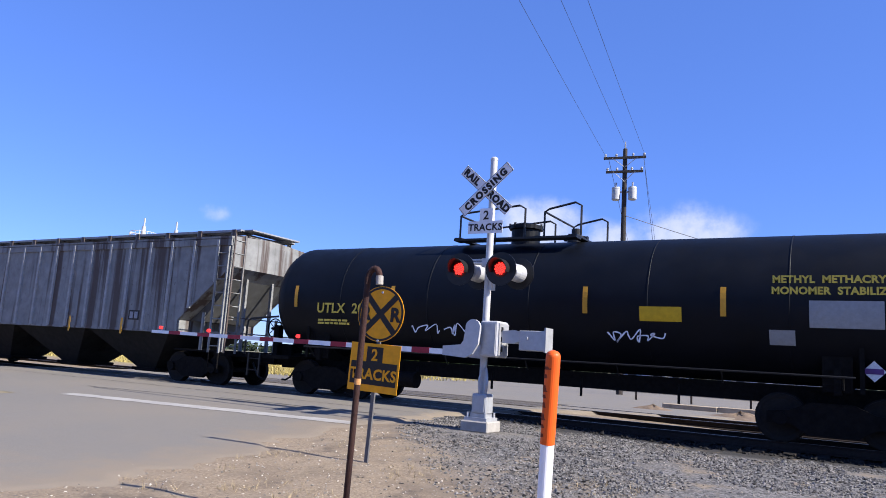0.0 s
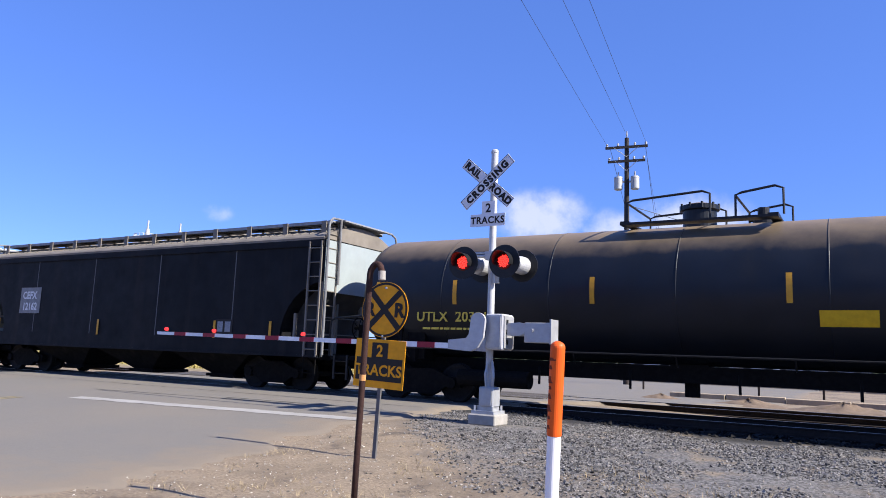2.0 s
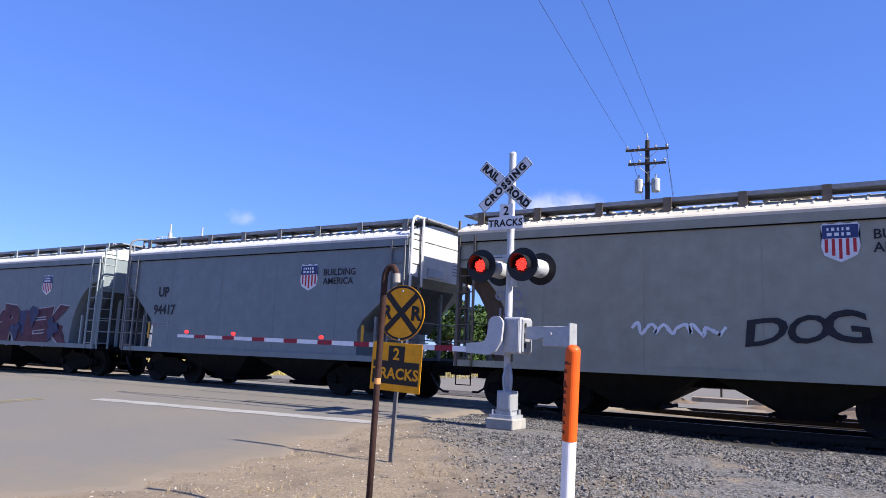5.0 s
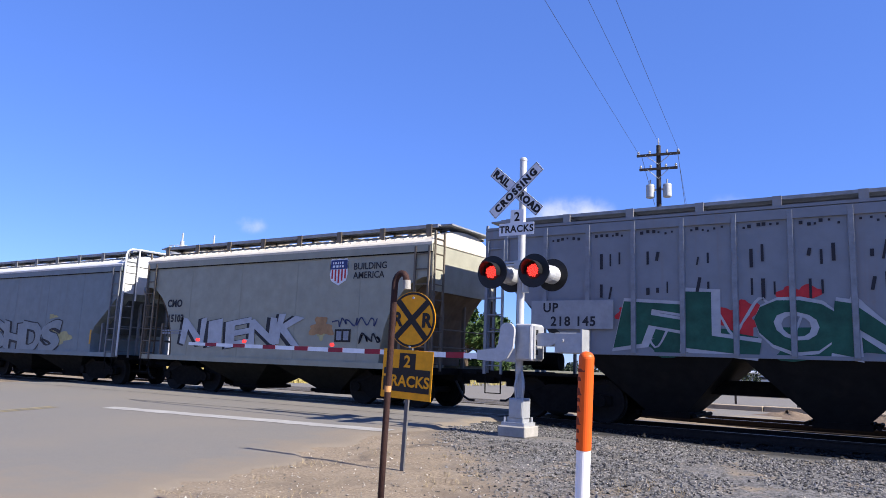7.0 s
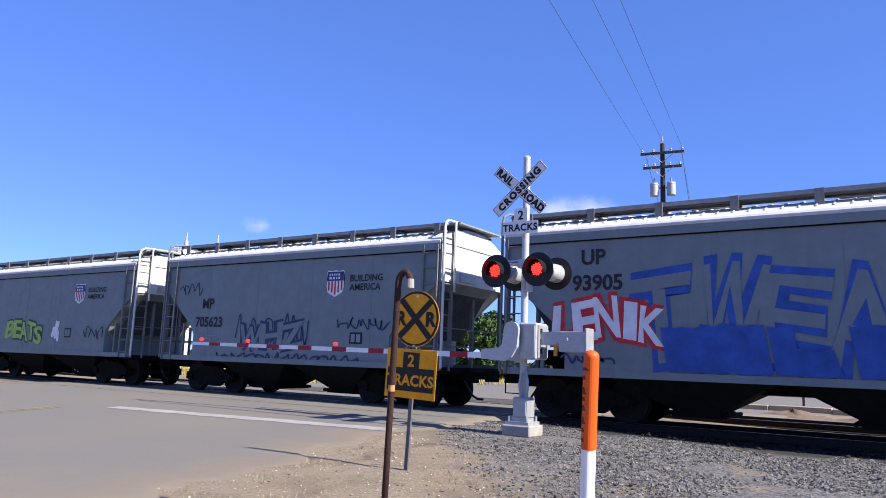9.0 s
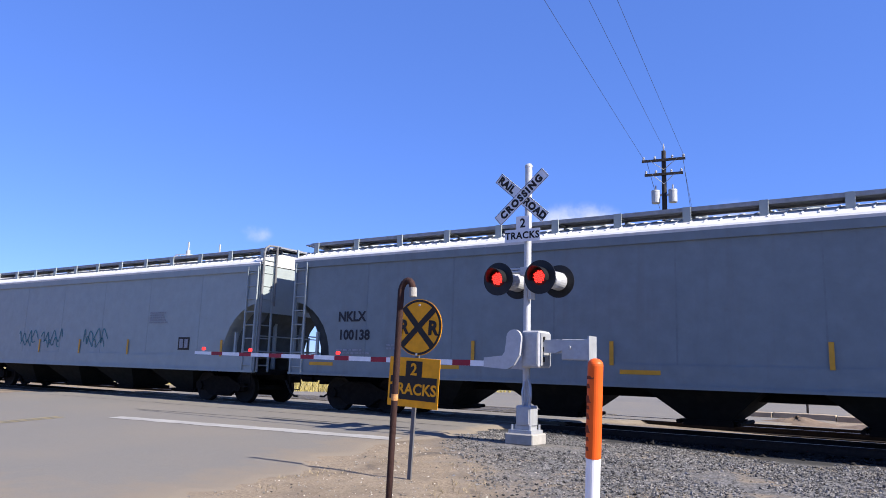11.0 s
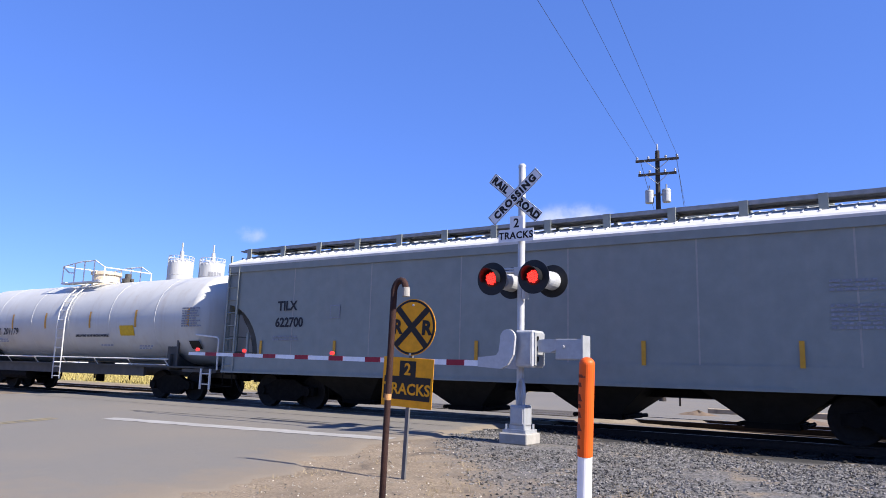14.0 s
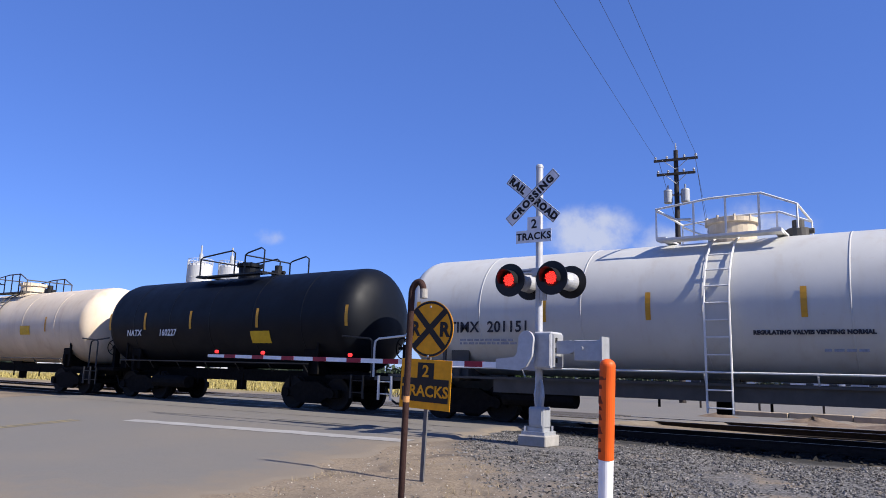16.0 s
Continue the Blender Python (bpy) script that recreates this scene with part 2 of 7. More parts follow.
    col = mix(mth("MULTIPLY", near, gone), dirt, grav)
    # dry field to the west beyond the track
    fld = mth("MULTIPLY", rng(mth("ADD", sep.outputs[1], mth("MULTIPLY", mid, 6.0)), 27.0, 31.0), rng(sep.outputs[0], -24.0, -19.0, 1.0, 0.0))
    field = mix(rng(noi(0.9), 0.3, 0.7), (0.209, 0.166, 0.0616), (0.339, 0.277, 0.105))
    col = mix(fld, col, field)
    far = rng(sep.outputs[1], 110.0, 200.0)
    col = mix(far, col, (0.135, 0.123, 0.0677))
    L(col, b.inputs["Base Color"])
    bp = N("ShaderNodeBump")
    bp.inputs["Strength"].default_value, bp.inputs["Distance"].default_value = 0.55, 0.03
    L(mth("ADD", mth("MULTIPLY", fine, 0.5), mth("MULTIPLY", noi(70.0), 0.35)), bp.inputs["Height"])
    L(bp.outputs[0], b.inputs["Normal"])
    return m


def asphalt_mat():
    m = mat("pale worn asphalt", (0.163, 0.151, 0.134), 0.9, 0, 0.10, 40, bump=0.35, bump_scale=120)
    nt = m.node_tree
    N, L = nt.nodes.new, nt.links.new
    b = nt.nodes["Principled BSDF"]
    old = b.inputs["Base Color"].links[0].from_socket
    tc = N("ShaderNodeTexCoord")
    n = N("ShaderNodeTexNoise")
    n.inputs["Scale"].default_value, n.inputs["Detail"].default_value = 0.35, 6.0
    L(tc.outputs["Object"], n.inputs["Vector"])
    r = N("ShaderNodeMapRange")
    for i, q in enumerate((0.42, 0.68, 0.0, 0.55)):
        r.inputs[i + 1].default_value = q
    L(n.outputs[0], r.inputs[0])
    x = N("ShaderNodeMix")
    x.data_type = "RGBA"
    L(r.outputs[0], x.inputs[0])
    L(old, x.inputs[6])
    x.inputs[7].default_value = (0.190, 0.165, 0.132, 1)
    at = N("ShaderNodeAttribute")
    at.attribute_name = "dust"
    n2 = N("ShaderNodeTexNoise")
    n2.inputs["Scale"].default_value, n2.inputs["Detail"].default_value, n2.inputs["Roughness"].default_value = 2.2, 7.0, 0.7
    L(tc.outputs["Object"], n2.inputs["Vector"])
    ad = N("ShaderNodeMath")
    ad.operation = "ADD"
    L(at.outputs["Fac"], ad.inputs[0])
    L(n2.outputs[0], ad.inputs[1])
    r2 = N("ShaderNodeMapRange")
    for i, q in enumerate((0.95, 1.35, 0.0, 0.8)):
        r2.inputs[i + 1].default_value = q
    L(ad.outputs[0], r2.inputs[0])
    y = N("ShaderNodeMix")
    y.data_type = "RGBA"
    L(r2.outputs[0], y.inputs[0])
    L(x.outputs[2], y.inputs[6])
    y.inputs[7].default_value = (0.205, 0.166, 0.122, 1)
    L(y.outputs[2], b.inputs["Base Color"])
    return m


# ---------------------------------------------------------------- mesh helpers
def link(name, me, material, parent=None, label="", smooth=False):
    if material and not me.materials:
        me.materials.append(material)
    if smooth:
        me.shade_smooth()
    ob = new(name, me)
    if parent:
        ob.parent = parent
    if label:
        ob["label"] = label
    return ob


def part(name, bm, material, parent=None, label="", smooth=False):
    me = bpy.data.meshes.new(name)
    bmesh.ops.recalc_face_normals(bm, faces=bm.faces)
    bm.to_mesh(me)
    bm.free()
    return link(name, me, material, parent, label, smooth)


def thing(name, at, label, category, group="", kind=""):
    e = new(name)
    e.matrix_world = at if isinstance(at, Matrix) else pose(*at)
    return tagged(e, label, category, group, kind)


def box(bm, c, s, m=None):
    x, y, z = (v / 2 for v in s)
    vs = [Vector((sx * x, sy * y, sz * z)) for sx in (-1, 1) for sy in (-1, 1) for sz in (-1, 1)]
    if m:
        vs = [m @ v for v in vs]
    vs = [bm.verts.new(v + Vector(c)) for v in vs]
    for f in ((0, 1, 3, 2), (4, 6, 7, 5), (0, 4, 5, 1), (2, 3, 7, 6), (0, 2, 6, 4), (1, 5, 7, 3)):
        bm.faces.new([vs[i] for i in f])
    return vs


def bevelled(bm, w=0.01, seg=1):
    bmesh.ops.bevel(bm, geom=list(bm.edges), offset=w, segments=seg, affect="EDGES", clamp_overlap=True)


def rod(bm, a, b, r, n=8, r2=None, caps=True):
    a, b = Vector(a), Vector(b)
    d = (b - a).normalized()
    u = d.orthogonal().normalized()
    v = d.cross(u)
    r2 = r if r2 is None else r2
    rings = []
    for p, q in ((a, r), (b, r2)):
        rings.append([bm.verts.new(p + (u * math.cos(2 * math.pi * i / n) + v * math.sin(2 * math.pi * i / n)) * q) for i in range(n)])
    for i in range(n):
        bm.faces.new((rings[0][i], rings[0][(i + 1) % n], rings[1][(i + 1) % n], rings[1][i]))
    if caps:
        bm.faces.new(rings[0][::-1])
        bm.faces.new(rings[1])


def tube(bm, pts, r, n=8):
    pts = [Vector(p) for p in pts]
    rings = []
    u = None
    for i, p in enumerate(pts):
        d = (pts[min(i + 1, len(pts) - 1)] - pts[max(i - 1, 0)]).normalized()
        u = d.orthogonal().normalized() if u is None else (u - d * u.dot(d)).normalized()
        v = d.cross(u)
        rings.append([bm.verts.new(p + (u * math.cos(2 * math.pi * k / n) + v * math.sin(2 * math.pi * k / n)) * r) for k in range(n)])
    for a, b in zip(rings, rings[1:]):
        for k in range(n):
            bm.faces.new((a[k], a[(k + 1) % n], b[(k + 1) % n], b[k]))
    bm.faces.new(rings[0][::-1])
    bm.faces.new(rings[-1])


def lathe(bm, prof, n, axis=2, c=(0, 0, 0)):
    """Turn (radius, height) pairs about an axis."""
    rings = []
    for r, h in prof:
        ring = []
        for i in range(n):
            a = 2 * math.pi * i / n
            p = [r * math.cos(a), r * math.sin(a), h]
            p = {2: p, 0: [p[2], p[0], p[1]], 1: [p[1], p[2], p[0]]}[axis]
            ring.append(bm.verts.new(Vector(p) + Vector(c)))
        rings.append(ring)
    for a, b in zip(rings, rings[1:]):
        for i in range(n):
            bm.faces.new((a[i], a[(i + 1) % n], b[(i + 1) % n], b[i]))
    bm.faces.new(rings[0][::-1])
    bm.faces.new(rings[-1])


def prism(bm, outline, y0, y1):
    """A plate of the outline (x, z) from y0 to y1."""
    a = [bm.verts.new((x, y0, z)) for x, z in outline]
    b = [bm.verts.new((x, y1, z)) for x, z in outline]
    bm.faces.new(a)
    bm.faces.new(b[::-1])
    for i in range(len(a)):
        j = (i + 1) % len(a)
        bm.faces.new((a[i], b[i], b[j], a[j]))
    bm.normal_update()
    bmesh.ops.triangulate(bm, faces=[f for f in bm.faces if len(f.verts) > 4], ngon_method="EAR_CLIP")


def loft_x(bm, section, x0, x1):
    """A bar of the section (y, z) from x0 to x1."""
    a = [bm.verts.new((x0, y, z)) for y, z in section]
    b = [bm.verts.new((x1, y, z)) for y, z in section]
    bm.faces.new(a)
    bm.faces.new(b[::-1])
    for i in range(len(a)):
        j = (i + 1) % len(a)
        bm.faces.new((a[i], b[i], b[j], a[j]))


GLYPHS = {}


def text_mesh(body_text, size, fat=0.0, spacing=1.0, wide=1.0):
    key = (body_text, size, fat, spacing, wide)
    if key not in GLYPHS:
        cu = bpy.data.curves.new("lettering", "FONT")
        cu.body, cu.size, cu.align_x, cu.offset, cu.space_character = body_text, size, "CENTER", fat, spacing
        cu.resolution_u = 3
        ob = bpy.data.objects.new("lettering", cu)
        me = bpy.data.meshes.new_from_object(ob)
        bpy.data.objects.remove(ob)
        for v in me.vertices:
            v.co.x *= wide
        GLYPHS[key] = me
    return GLYPHS[key]


def lettering(words, size, at, material, parent, fat=0.0, spacing=1.0, wide=1.0, turn=0.0, name="lettering"):
    """Flat painted words facing -Y, centred at (x, y, z of the base line)."""
    me = text_mesh(words, size, fat, spacing, wide).copy()
    ob = link(name, me, material, parent)
    ob.matrix_local = pose(*at, 90, 0, 0) @ pose(0, 0, 0, 0, 0, turn)
    return ob


def fine_print(at, rows, width, height, material, parent, seed=0, name="small_print"):
    """Unreadable small lettering: rows of short bars facing -Y."""
    rng = random.Random(seed)
    bm = bmesh.new()
    x0, y, z = at
    for r in range(rows):
        x = 0.0
        end = width * rng.uniform(0.7, 1.0)
        while x < end:
            w = rng.uniform(0.06, 0.22) * min(1, width)
            box(bm, (x0 + x + w / 2, y, z - r * height * 1.6), (w, 0.004, height))
            x += w + height * 0.7
    return part(name, bm, material, parent)


def ground_z(x, y):
    s = min(1.0, max(0.0, (y - 5.5) / 7.5))
    z = 0.29 * s * s * (3 - 2 * s)
    if y > 11.5:
        k = min(1.0, max(0.0, (x + 7.0) / 4.0)) * min(1.0, (y - 11.5) / 1.5)
        if y > 19:
            k *= max(0.0, 1 - (y - 19) / 3)
        z -= 0.13 * k
    if x < -60 or y > 60 or x > 40:
        z *= 1.0
    return z


RAIL_Z = 0.37
TRACK_Y = 16.4

# ---------------------------------------------------------------- ground and road
def wob(x, y, s, k):
    return k * noise.noise(Vector((x * s, y * s, 3.7)))


def sheet(name, xs, ys, zf, material, label, category, keep=None):
    verts, faces, idx = [], [], {}
    for j, y in enumerate(ys):
        for i, x in enumerate(xs):
            idx[i, j] = len(verts)
            verts.append((x, y, zf(x, y)))
    for j in range(len(ys) - 1):
        for i in range(len(xs) - 1):
            if keep is None or keep(0.5 * (xs[i] + xs[i + 1]), 0.5 * (ys[j] + ys[j + 1])):
                faces.append((idx[i, j], idx[i + 1, j], idx[i + 1, j + 1], idx[i, j + 1]))
    me = bpy.data.meshes.new(name)
    me.from_pydata(verts, [], faces)
    me.update()
    return tagged(link(name, me, material, smooth=True), label, category, kind="structure")


def spaced(lo, hi, step, grow=1.25, far=2500):
    v = list(np.arange(lo, hi + 1e-6, step))
    s = step
    while v[-1] < far:
        s *= grow
        v.append(v[-1] + s)
    s = step
    while v[0] > -far:
        s *= grow
        v.insert(0, v[0] - s)
    return [float(q) for q in v]


def soil_z(x, y):
    z = ground_z(x, y)
    if -14 < x < 6 and -3 < y < 14:
        z += wob(x, y, 1.3, 0.025) + wob(x, y, 5.0, 0.012)
    return z - 0.012


sheet("ground", spaced(-14, 8, 0.25), spaced(-4, 26, 0.25), soil_z, ground_mat(), "bare tan dirt and grey gravel beside the track", "ground")


def road_edge(y):
    """The ragged east edge of the asphalt."""
    if y < 12.5:
        e = -7.25 - 0.9 * min(1, max(0, (y - 7) / 4)) - 0.25 * math.sin(y * 0.9)
    elif y < 18.5:
        e = -8.0 + 0.3 * (y - 12.5) / 6
    else:
        e = -7.7 + min(5.0, (y - 18.5) * 0.8)
    return e + wob(0, y, 1.3, 0.45) + wob(5, y, 4.3, 0.28) + wob(2, y, 11.0, 0.12)


def make_road():
    verts, faces = [], []
    ys = [float(q) for q in np.concatenate([np.arange(-30, 3, 1.0), np.arange(3, 26, 0.1), np.arange(26, 75, 2.0)])]
    cols = [0.0, 0.08, 0.16, 0.24, 0.32, 0.40, 0.48, 0.56, 0.62, 0.68, 0.73, 0.78, 0.82, 0.85, 0.875, 0.895, 0.91, 0.925, 0.94, 0.95, 0.96, 0.97, 0.98, 0.99, 1.0]
    n = len(cols) - 1
    dust = []
    for y in ys:
        e = road_edge(y)
        w = -26.0 + wob(9, y, 0.8, 0.5) if y < 40 else -26 - (y - 40) * 0.2
        for i in range(n + 1):
            x = w + (e - w) * cols[i]
            verge = max(0.0, 1 - (e - x) / 2.6) if y < 12 else max(0.0, 1 - (e - x) / 0.8)
            dust.append(max(verge, 0.62 * max(0.0, 1 - abs(y - 4.5) / 4.0) * max(0.0, min(1.0, (x + 16) / 6))))
            rise = max(0.0, min(1.0, (y - 11.5) / 3.0)) * max(0.0, min(1.0, (26 - y) / 4.0))
            z = (0.29 * (lambda s: s * s * (3 - 2 * s))(min(1.0, max(0.0, (y - 5.5) / 7.5)))) + 0.012
            z = max(z, z + (0.355 - z) * rise)
            if i == n:
                z = ground_z(x, y) - 0.02
            verts.append((x, y, z))
    for j in range(len(ys) - 1):
        for i in range(n):
            a = j * (n + 1) + i
            faces.append((a, a + 1, a + n + 2, a + n + 1))
    me = bpy.data.meshes.new("road")
    me.from_pydata(verts, [], faces)
    me.update()
    me.attributes.new("dust", "FLOAT", "POINT").data.foreach_set("value", dust)
    tagged(link("road", me, asphalt_mat(), smooth=True), "pale worn asphalt road crossing the railway", "road", kind="structure")


make_road()


def road_z(y):
    s = min(1.0, max(0.0, (y - 5.5) / 7.5))
    z = 0.29 * s * s * (3 - 2 * s) + 0.012
    rise = max(0.0, min(1.0, (y - 11.5) / 3.0)) * max(0.0, min(1.0, (26 - y) / 4.0))
    return z + (0.355 - z) * rise


def paint_strip(name, a, b, width, material, label, ragged=0.05):
    """A worn painted line on the road, a to b."""
    verts, faces = [], []
    a, b = Vector(a), Vector(b)
    d = b - a
    nrm = Vector((-d.y, d.x)).normalized()
    n = max(8, int(d.length / 0.12))
    for i in range(n + 1):
        p = a + d * (i / n)
        for s in (-0.5, 0.5):
            q = p + nrm * s * (width + ragged * noise.noise(Vector((p.x * 2.3, p.y * 2.3, s * 9))))
            verts.append((q.x, q.y, road_z(q.y) + 0.006))
    for i in range(n):
        faces.append((2 * i, 2 * i + 1, 2 * i + 3, 2 * i + 2))
    me = bpy.data.meshes.new(name)
    me.from_pydata(verts, [], faces)
    me.update()
    return tagged(link(name, me, material), label, "road marking", kind="structure")


paint_strip("stop_line", (-15.9, 10.25), (-8.25, 11.0), 0.40, M_STOP, "worn white stop line across the lane", 0.12)
paint_strip("centre_line", (-17.2, -20), (-16.9, 9.6), 0.12, M_WORNYEL, "faded yellow centre line", 0.05)
paint_strip("centre_line", (-17.45, -20), (-17.15, 9.6), 0.12, M_WORNYEL, "faded yellow centre line", 0.05)


def crack(pts, width, seed):
    """A dark ragged line on the road, for tarred cracks and painted shadow lines."""
    V, F = [], []
    r = random.Random(seed)
    for i in range(len(pts) - 1):
        p, q = Vector(pts[i]), Vector(pts[i + 1])
        n = max(4, int((q - p).length / 0.12))
        for k in range(n + 1):
            m = p.lerp(q, k / n)
            y = m.y + 0.06 * noise.noise(Vector((m.x * 1.7, seed, 0)))
            w = width * r.uniform(0.4, 1.2)
            V += [(m.x, y - w / 2, road_z(y - w / 2) + 0.004), (m.x, y + w / 2, road_z(y + w / 2) + 0.004)]
        s = len(V) - 2 * (n + 1)
        F += [(s + 2 * k, s + 2 * k + 1, s + 2 * k + 3, s + 2 * k + 2) for k in range(n)]
    me = bpy.data.meshes.new("road_crack")
    me.from_pydata(V, [], F)
    me.update()
    tagged(link("road_crack", me, mat("black crack sealer", (0.05, 0.047, 0.045), 0.7, 0, 0.2, 9)), "dark sealed crack in the asphalt", "road crack", "road cracks", "structure")


# first two lines: shadow of gate arm and mast painted on the road
crack([(-17.4, 11.75), (-13.4, 12.1), (-10.6, 12.25)], 0.05, 1)
crack([(-13.2, 12.35), (-10.9, 12.45), (-8.9, 12.6)], 0.07, 2)
crack([(-25.0, 13.4), (-17.0, 13.55), (-8.6, 13.65)], 0.05, 3)
crack([(-14.6, 6.0), (-11.5, 4.8)], 0.02, 4)


def stones(name, count, region, sizes, material, label, seed, lift=0.3):
    """Loose stones as one mesh of squashed octahedra."""
    r = np.random.RandomState(seed)
    base = np.array([(1, 0, 0), (-1, 0, 0), (0, 1, 0), (0, -1, 0), (0, 0, 1), (0, 0, -1)], float)
    tri = np.array([(0, 2, 4), (2, 1, 4), (1, 3, 4), (3, 0, 4), (2, 0, 5), (1, 2, 5), (3, 1, 5), (0, 3, 5)])
    V, F = [], []
    k = 0
    while k < count:
        x, y = region(r)
        if x is None:
            continue
        s = r.uniform(*sizes) * (0.6 + 0.8 * r.rand())
        a = r.uniform(0, 6.28)
        p = base * (s * r.uniform(0.7, 1.2, 3)) * (1, 1, 0.7) + r.normal(0, s * 0.22, (6, 3))
        c, q = math.cos(a), math.sin(a)
        p = p @ np.array([[c, -q, 0], [q, c, 0], [0, 0, 1]])
        V.append(p + (x, y, soil_z(x, y) + s * lift))
        F.append(tri + 6 * k)
        k += 1
    me = bpy.data.meshes.new(name)
    me.from_pydata(np.concatenate(V).tolist(), [], np.concatenate(F).tolist())
    me.update()
    return tagged(link(name, me, material), label, "gravel", kind="stuff")


def near_gravel(r):
    x, y = r.uniform(-8.2, 5), r.uniform(6.8, 15.4)
    d = y + 1.05 * x + 1.2 * noise.noise(Vector((x * 1.1, y * 1.1, 0)))
    if y > 14.4 or x < road_edge(y) + 0.15 or d < 3.0 + r.rand() * 1.8 or noise.noise(Vector((x * 0.8, y * 0.8, 7))) < -0.28 + 0.2 * r.rand():
        return None, None
    return x, y


def dirt_pebbles(r):
    x, y = r.uniform(-8.0, 2.0), r.uniform(2.5, 11)
    return (None, None) if x < road_edge(y) - 0.6 * r.rand() ** 3 else (x, y)


stones("gravel", 40000, near_gravel, (0.008, 0.023), M_STONE, "loose grey ballast gravel around the signal", 3)
stones("pebbles", 5200, dirt_pebbles, (0.004, 0.016), M_PEBBLE, "pale pebbles scattered over the dirt", 5)


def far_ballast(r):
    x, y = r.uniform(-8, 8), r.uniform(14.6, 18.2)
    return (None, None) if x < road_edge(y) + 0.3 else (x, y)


stones("ballast", 3500, far_ballast, (0.02, 0.05), M_OILSHADE, "oil-dark ballast between and behind the rails", 8)


# ---------------------------------------------------------------- rails
def make_track(y0, label):
    sec = [(-0.075, -0.17), (0.075, -0.17), (0.075, -0.155), (0.012, -0.13), (0.012, -0.04), (0.036, -0.03), (0.036, -0.004), (-0.036, -0.004), (-0.036, -0.03), (-0.012, -0.04), (-0.012, -0.13), (-0.075, -0.155)]
    for s in (-0.7525, 0.7525):
        bm = bmesh.new()
        loft_x(bm, sec, -420, 160)
        r = part("rail", bm, M_RAIL)
        r.location = (0, y0 + s, RAIL_Z)
        tagged(r, label, "rail", "rails", "structure")
        bm = bmesh.new()
        loft_x(bm, [(-0.034, -0.004), (0.034, -0.004), (0.03, 0), (-0.03, 0)], -420, 160)
        part("rail_head", bm, M_TREAD, r, "polished running surface")
    bed = thing("sleepers", (0, y0, RAIL_Z - 0.17), "dark timber sleepers under the rails", "sleeper", "", "structure")
    bm = bmesh.new()
    box(bm, (0, 0, -0.09), (0.22, 2.6, 0.17))
    bevelled(bm, 0.008)
    first = part("sleeper", bm, M_TIE, bed)
    for i in range(-8, 60):
        x = 12 - i * 0.53
        if -26 < x < road_edge(y0) + 0.3:
            continue
        o = first if i == -8 else link("sleeper", first.data, None, bed)
        o.matrix_local = pose(x, 0.04 * math.sin(i * 3.1), 0, 0, 0, math.sin(i * 7.7) * 1.2)


make_track(TRACK_Y, "rusty steel rail with a bright worn head")
make_track(TRACK_Y + 4.4, "rusty steel rail of the second track")


def crossing_planks(y0):
    deck = thing("crossing_deck", (0, y0, RAIL_Z), "worn timber planks between the crossing rails", "crossing deck", "", "structure")
    bm = bmesh.new()
    box(bm, (0, 0, -0.02), (2.9, 0.235, 0.05))
    bevelled(bm, 0.006)
    first = part("plank", bm, M_PANEL, deck)
    k = 0
    for i in range(6):
        for row in (-1.25, -1.0, -0.52, -0.26, 0.0, 0.26, 0.52, 1.0, 1.25):
            o = first if k == 0 else link("plank", first.data, None, deck)
            o.matrix_local = pose(-9.6 - 2.93 * i, row, 0.003 * math.sin(k * 2.3))
            k += 1


crossing_planks(TRACK_Y)
crossing_planks(TRACK_Y + 4.4)

# ---------------------------------------------------------------- the train
# frame paint darkened to stand in for shade on backlit posts
P_DARKFRAME = mat("grimy grey frame paint", (0.16, 0.165, 0.17), 0.6, 0, 0.2, 4, streak=0.3)
# paler than the sides: sunlight on roofs and ends put into the colour
P_SUNLIT = mat("sun-bleached roof paint", (0.56, 0.56, 0.555), 0.55, 0, 0.10, 2.5, streak=0.25, streak_color=(0.30, 0.28, 0.26))
SPEED = 19.67
TRAIN = []
SHARE = {}


def shared(key, build, material, smooth=False):
    """Mesh data that alike parts have in common."""
    if key not in SHARE:
        bm = bmesh.new()
        build(bm)
        bmesh.ops.recalc_face_normals(bm, faces=bm.faces)
        me = bpy.data.meshes.new(key)
        bm.to_mesh(me)
        bm.free()
        me.materials.append(material)
        if smooth:
            me.shade_smooth()
        SHARE[key] = me
    return SHARE[key]


def put(name, me, parent, m=None, label=""):
    o = link(name, me, None, parent, label)
    if m is not None:
        o.matrix_local = m
    return o


def b_bolster(bm):
    box(bm, (0, 0, 0.52), (0.42, 2.1, 0.26))
    rod(bm, (0, 0, 0.62), (0, 0, 0.95), 0.22, 14)
    for s in (-1, 1):
        for k in (-0.12, 0.0, 0.12):
            rod(bm, (k, s * 0.98, 0.30), (k, s * 0.98, 0.58), 0.055, 10)


def b_sideframe(bm):
    out = [(-1.12, 0.36), (-1.12, 0.58), (-0.72, 0.62), (-0.36, 0.78), (0.36, 0.78), (0.72, 0.62), (1.12, 0.58), (1.12, 0.36), (0.70, 0.36), (0.42, 0.18), (-0.42, 0.18), (-0.70, 0.36)]
    prism(bm, out, -0.07, 0.07)
    for s in (-0.889, 0.889):
        rod(bm, (s, -0.13, 0.457), (s, 0.13, 0.457), 0.13, 14)


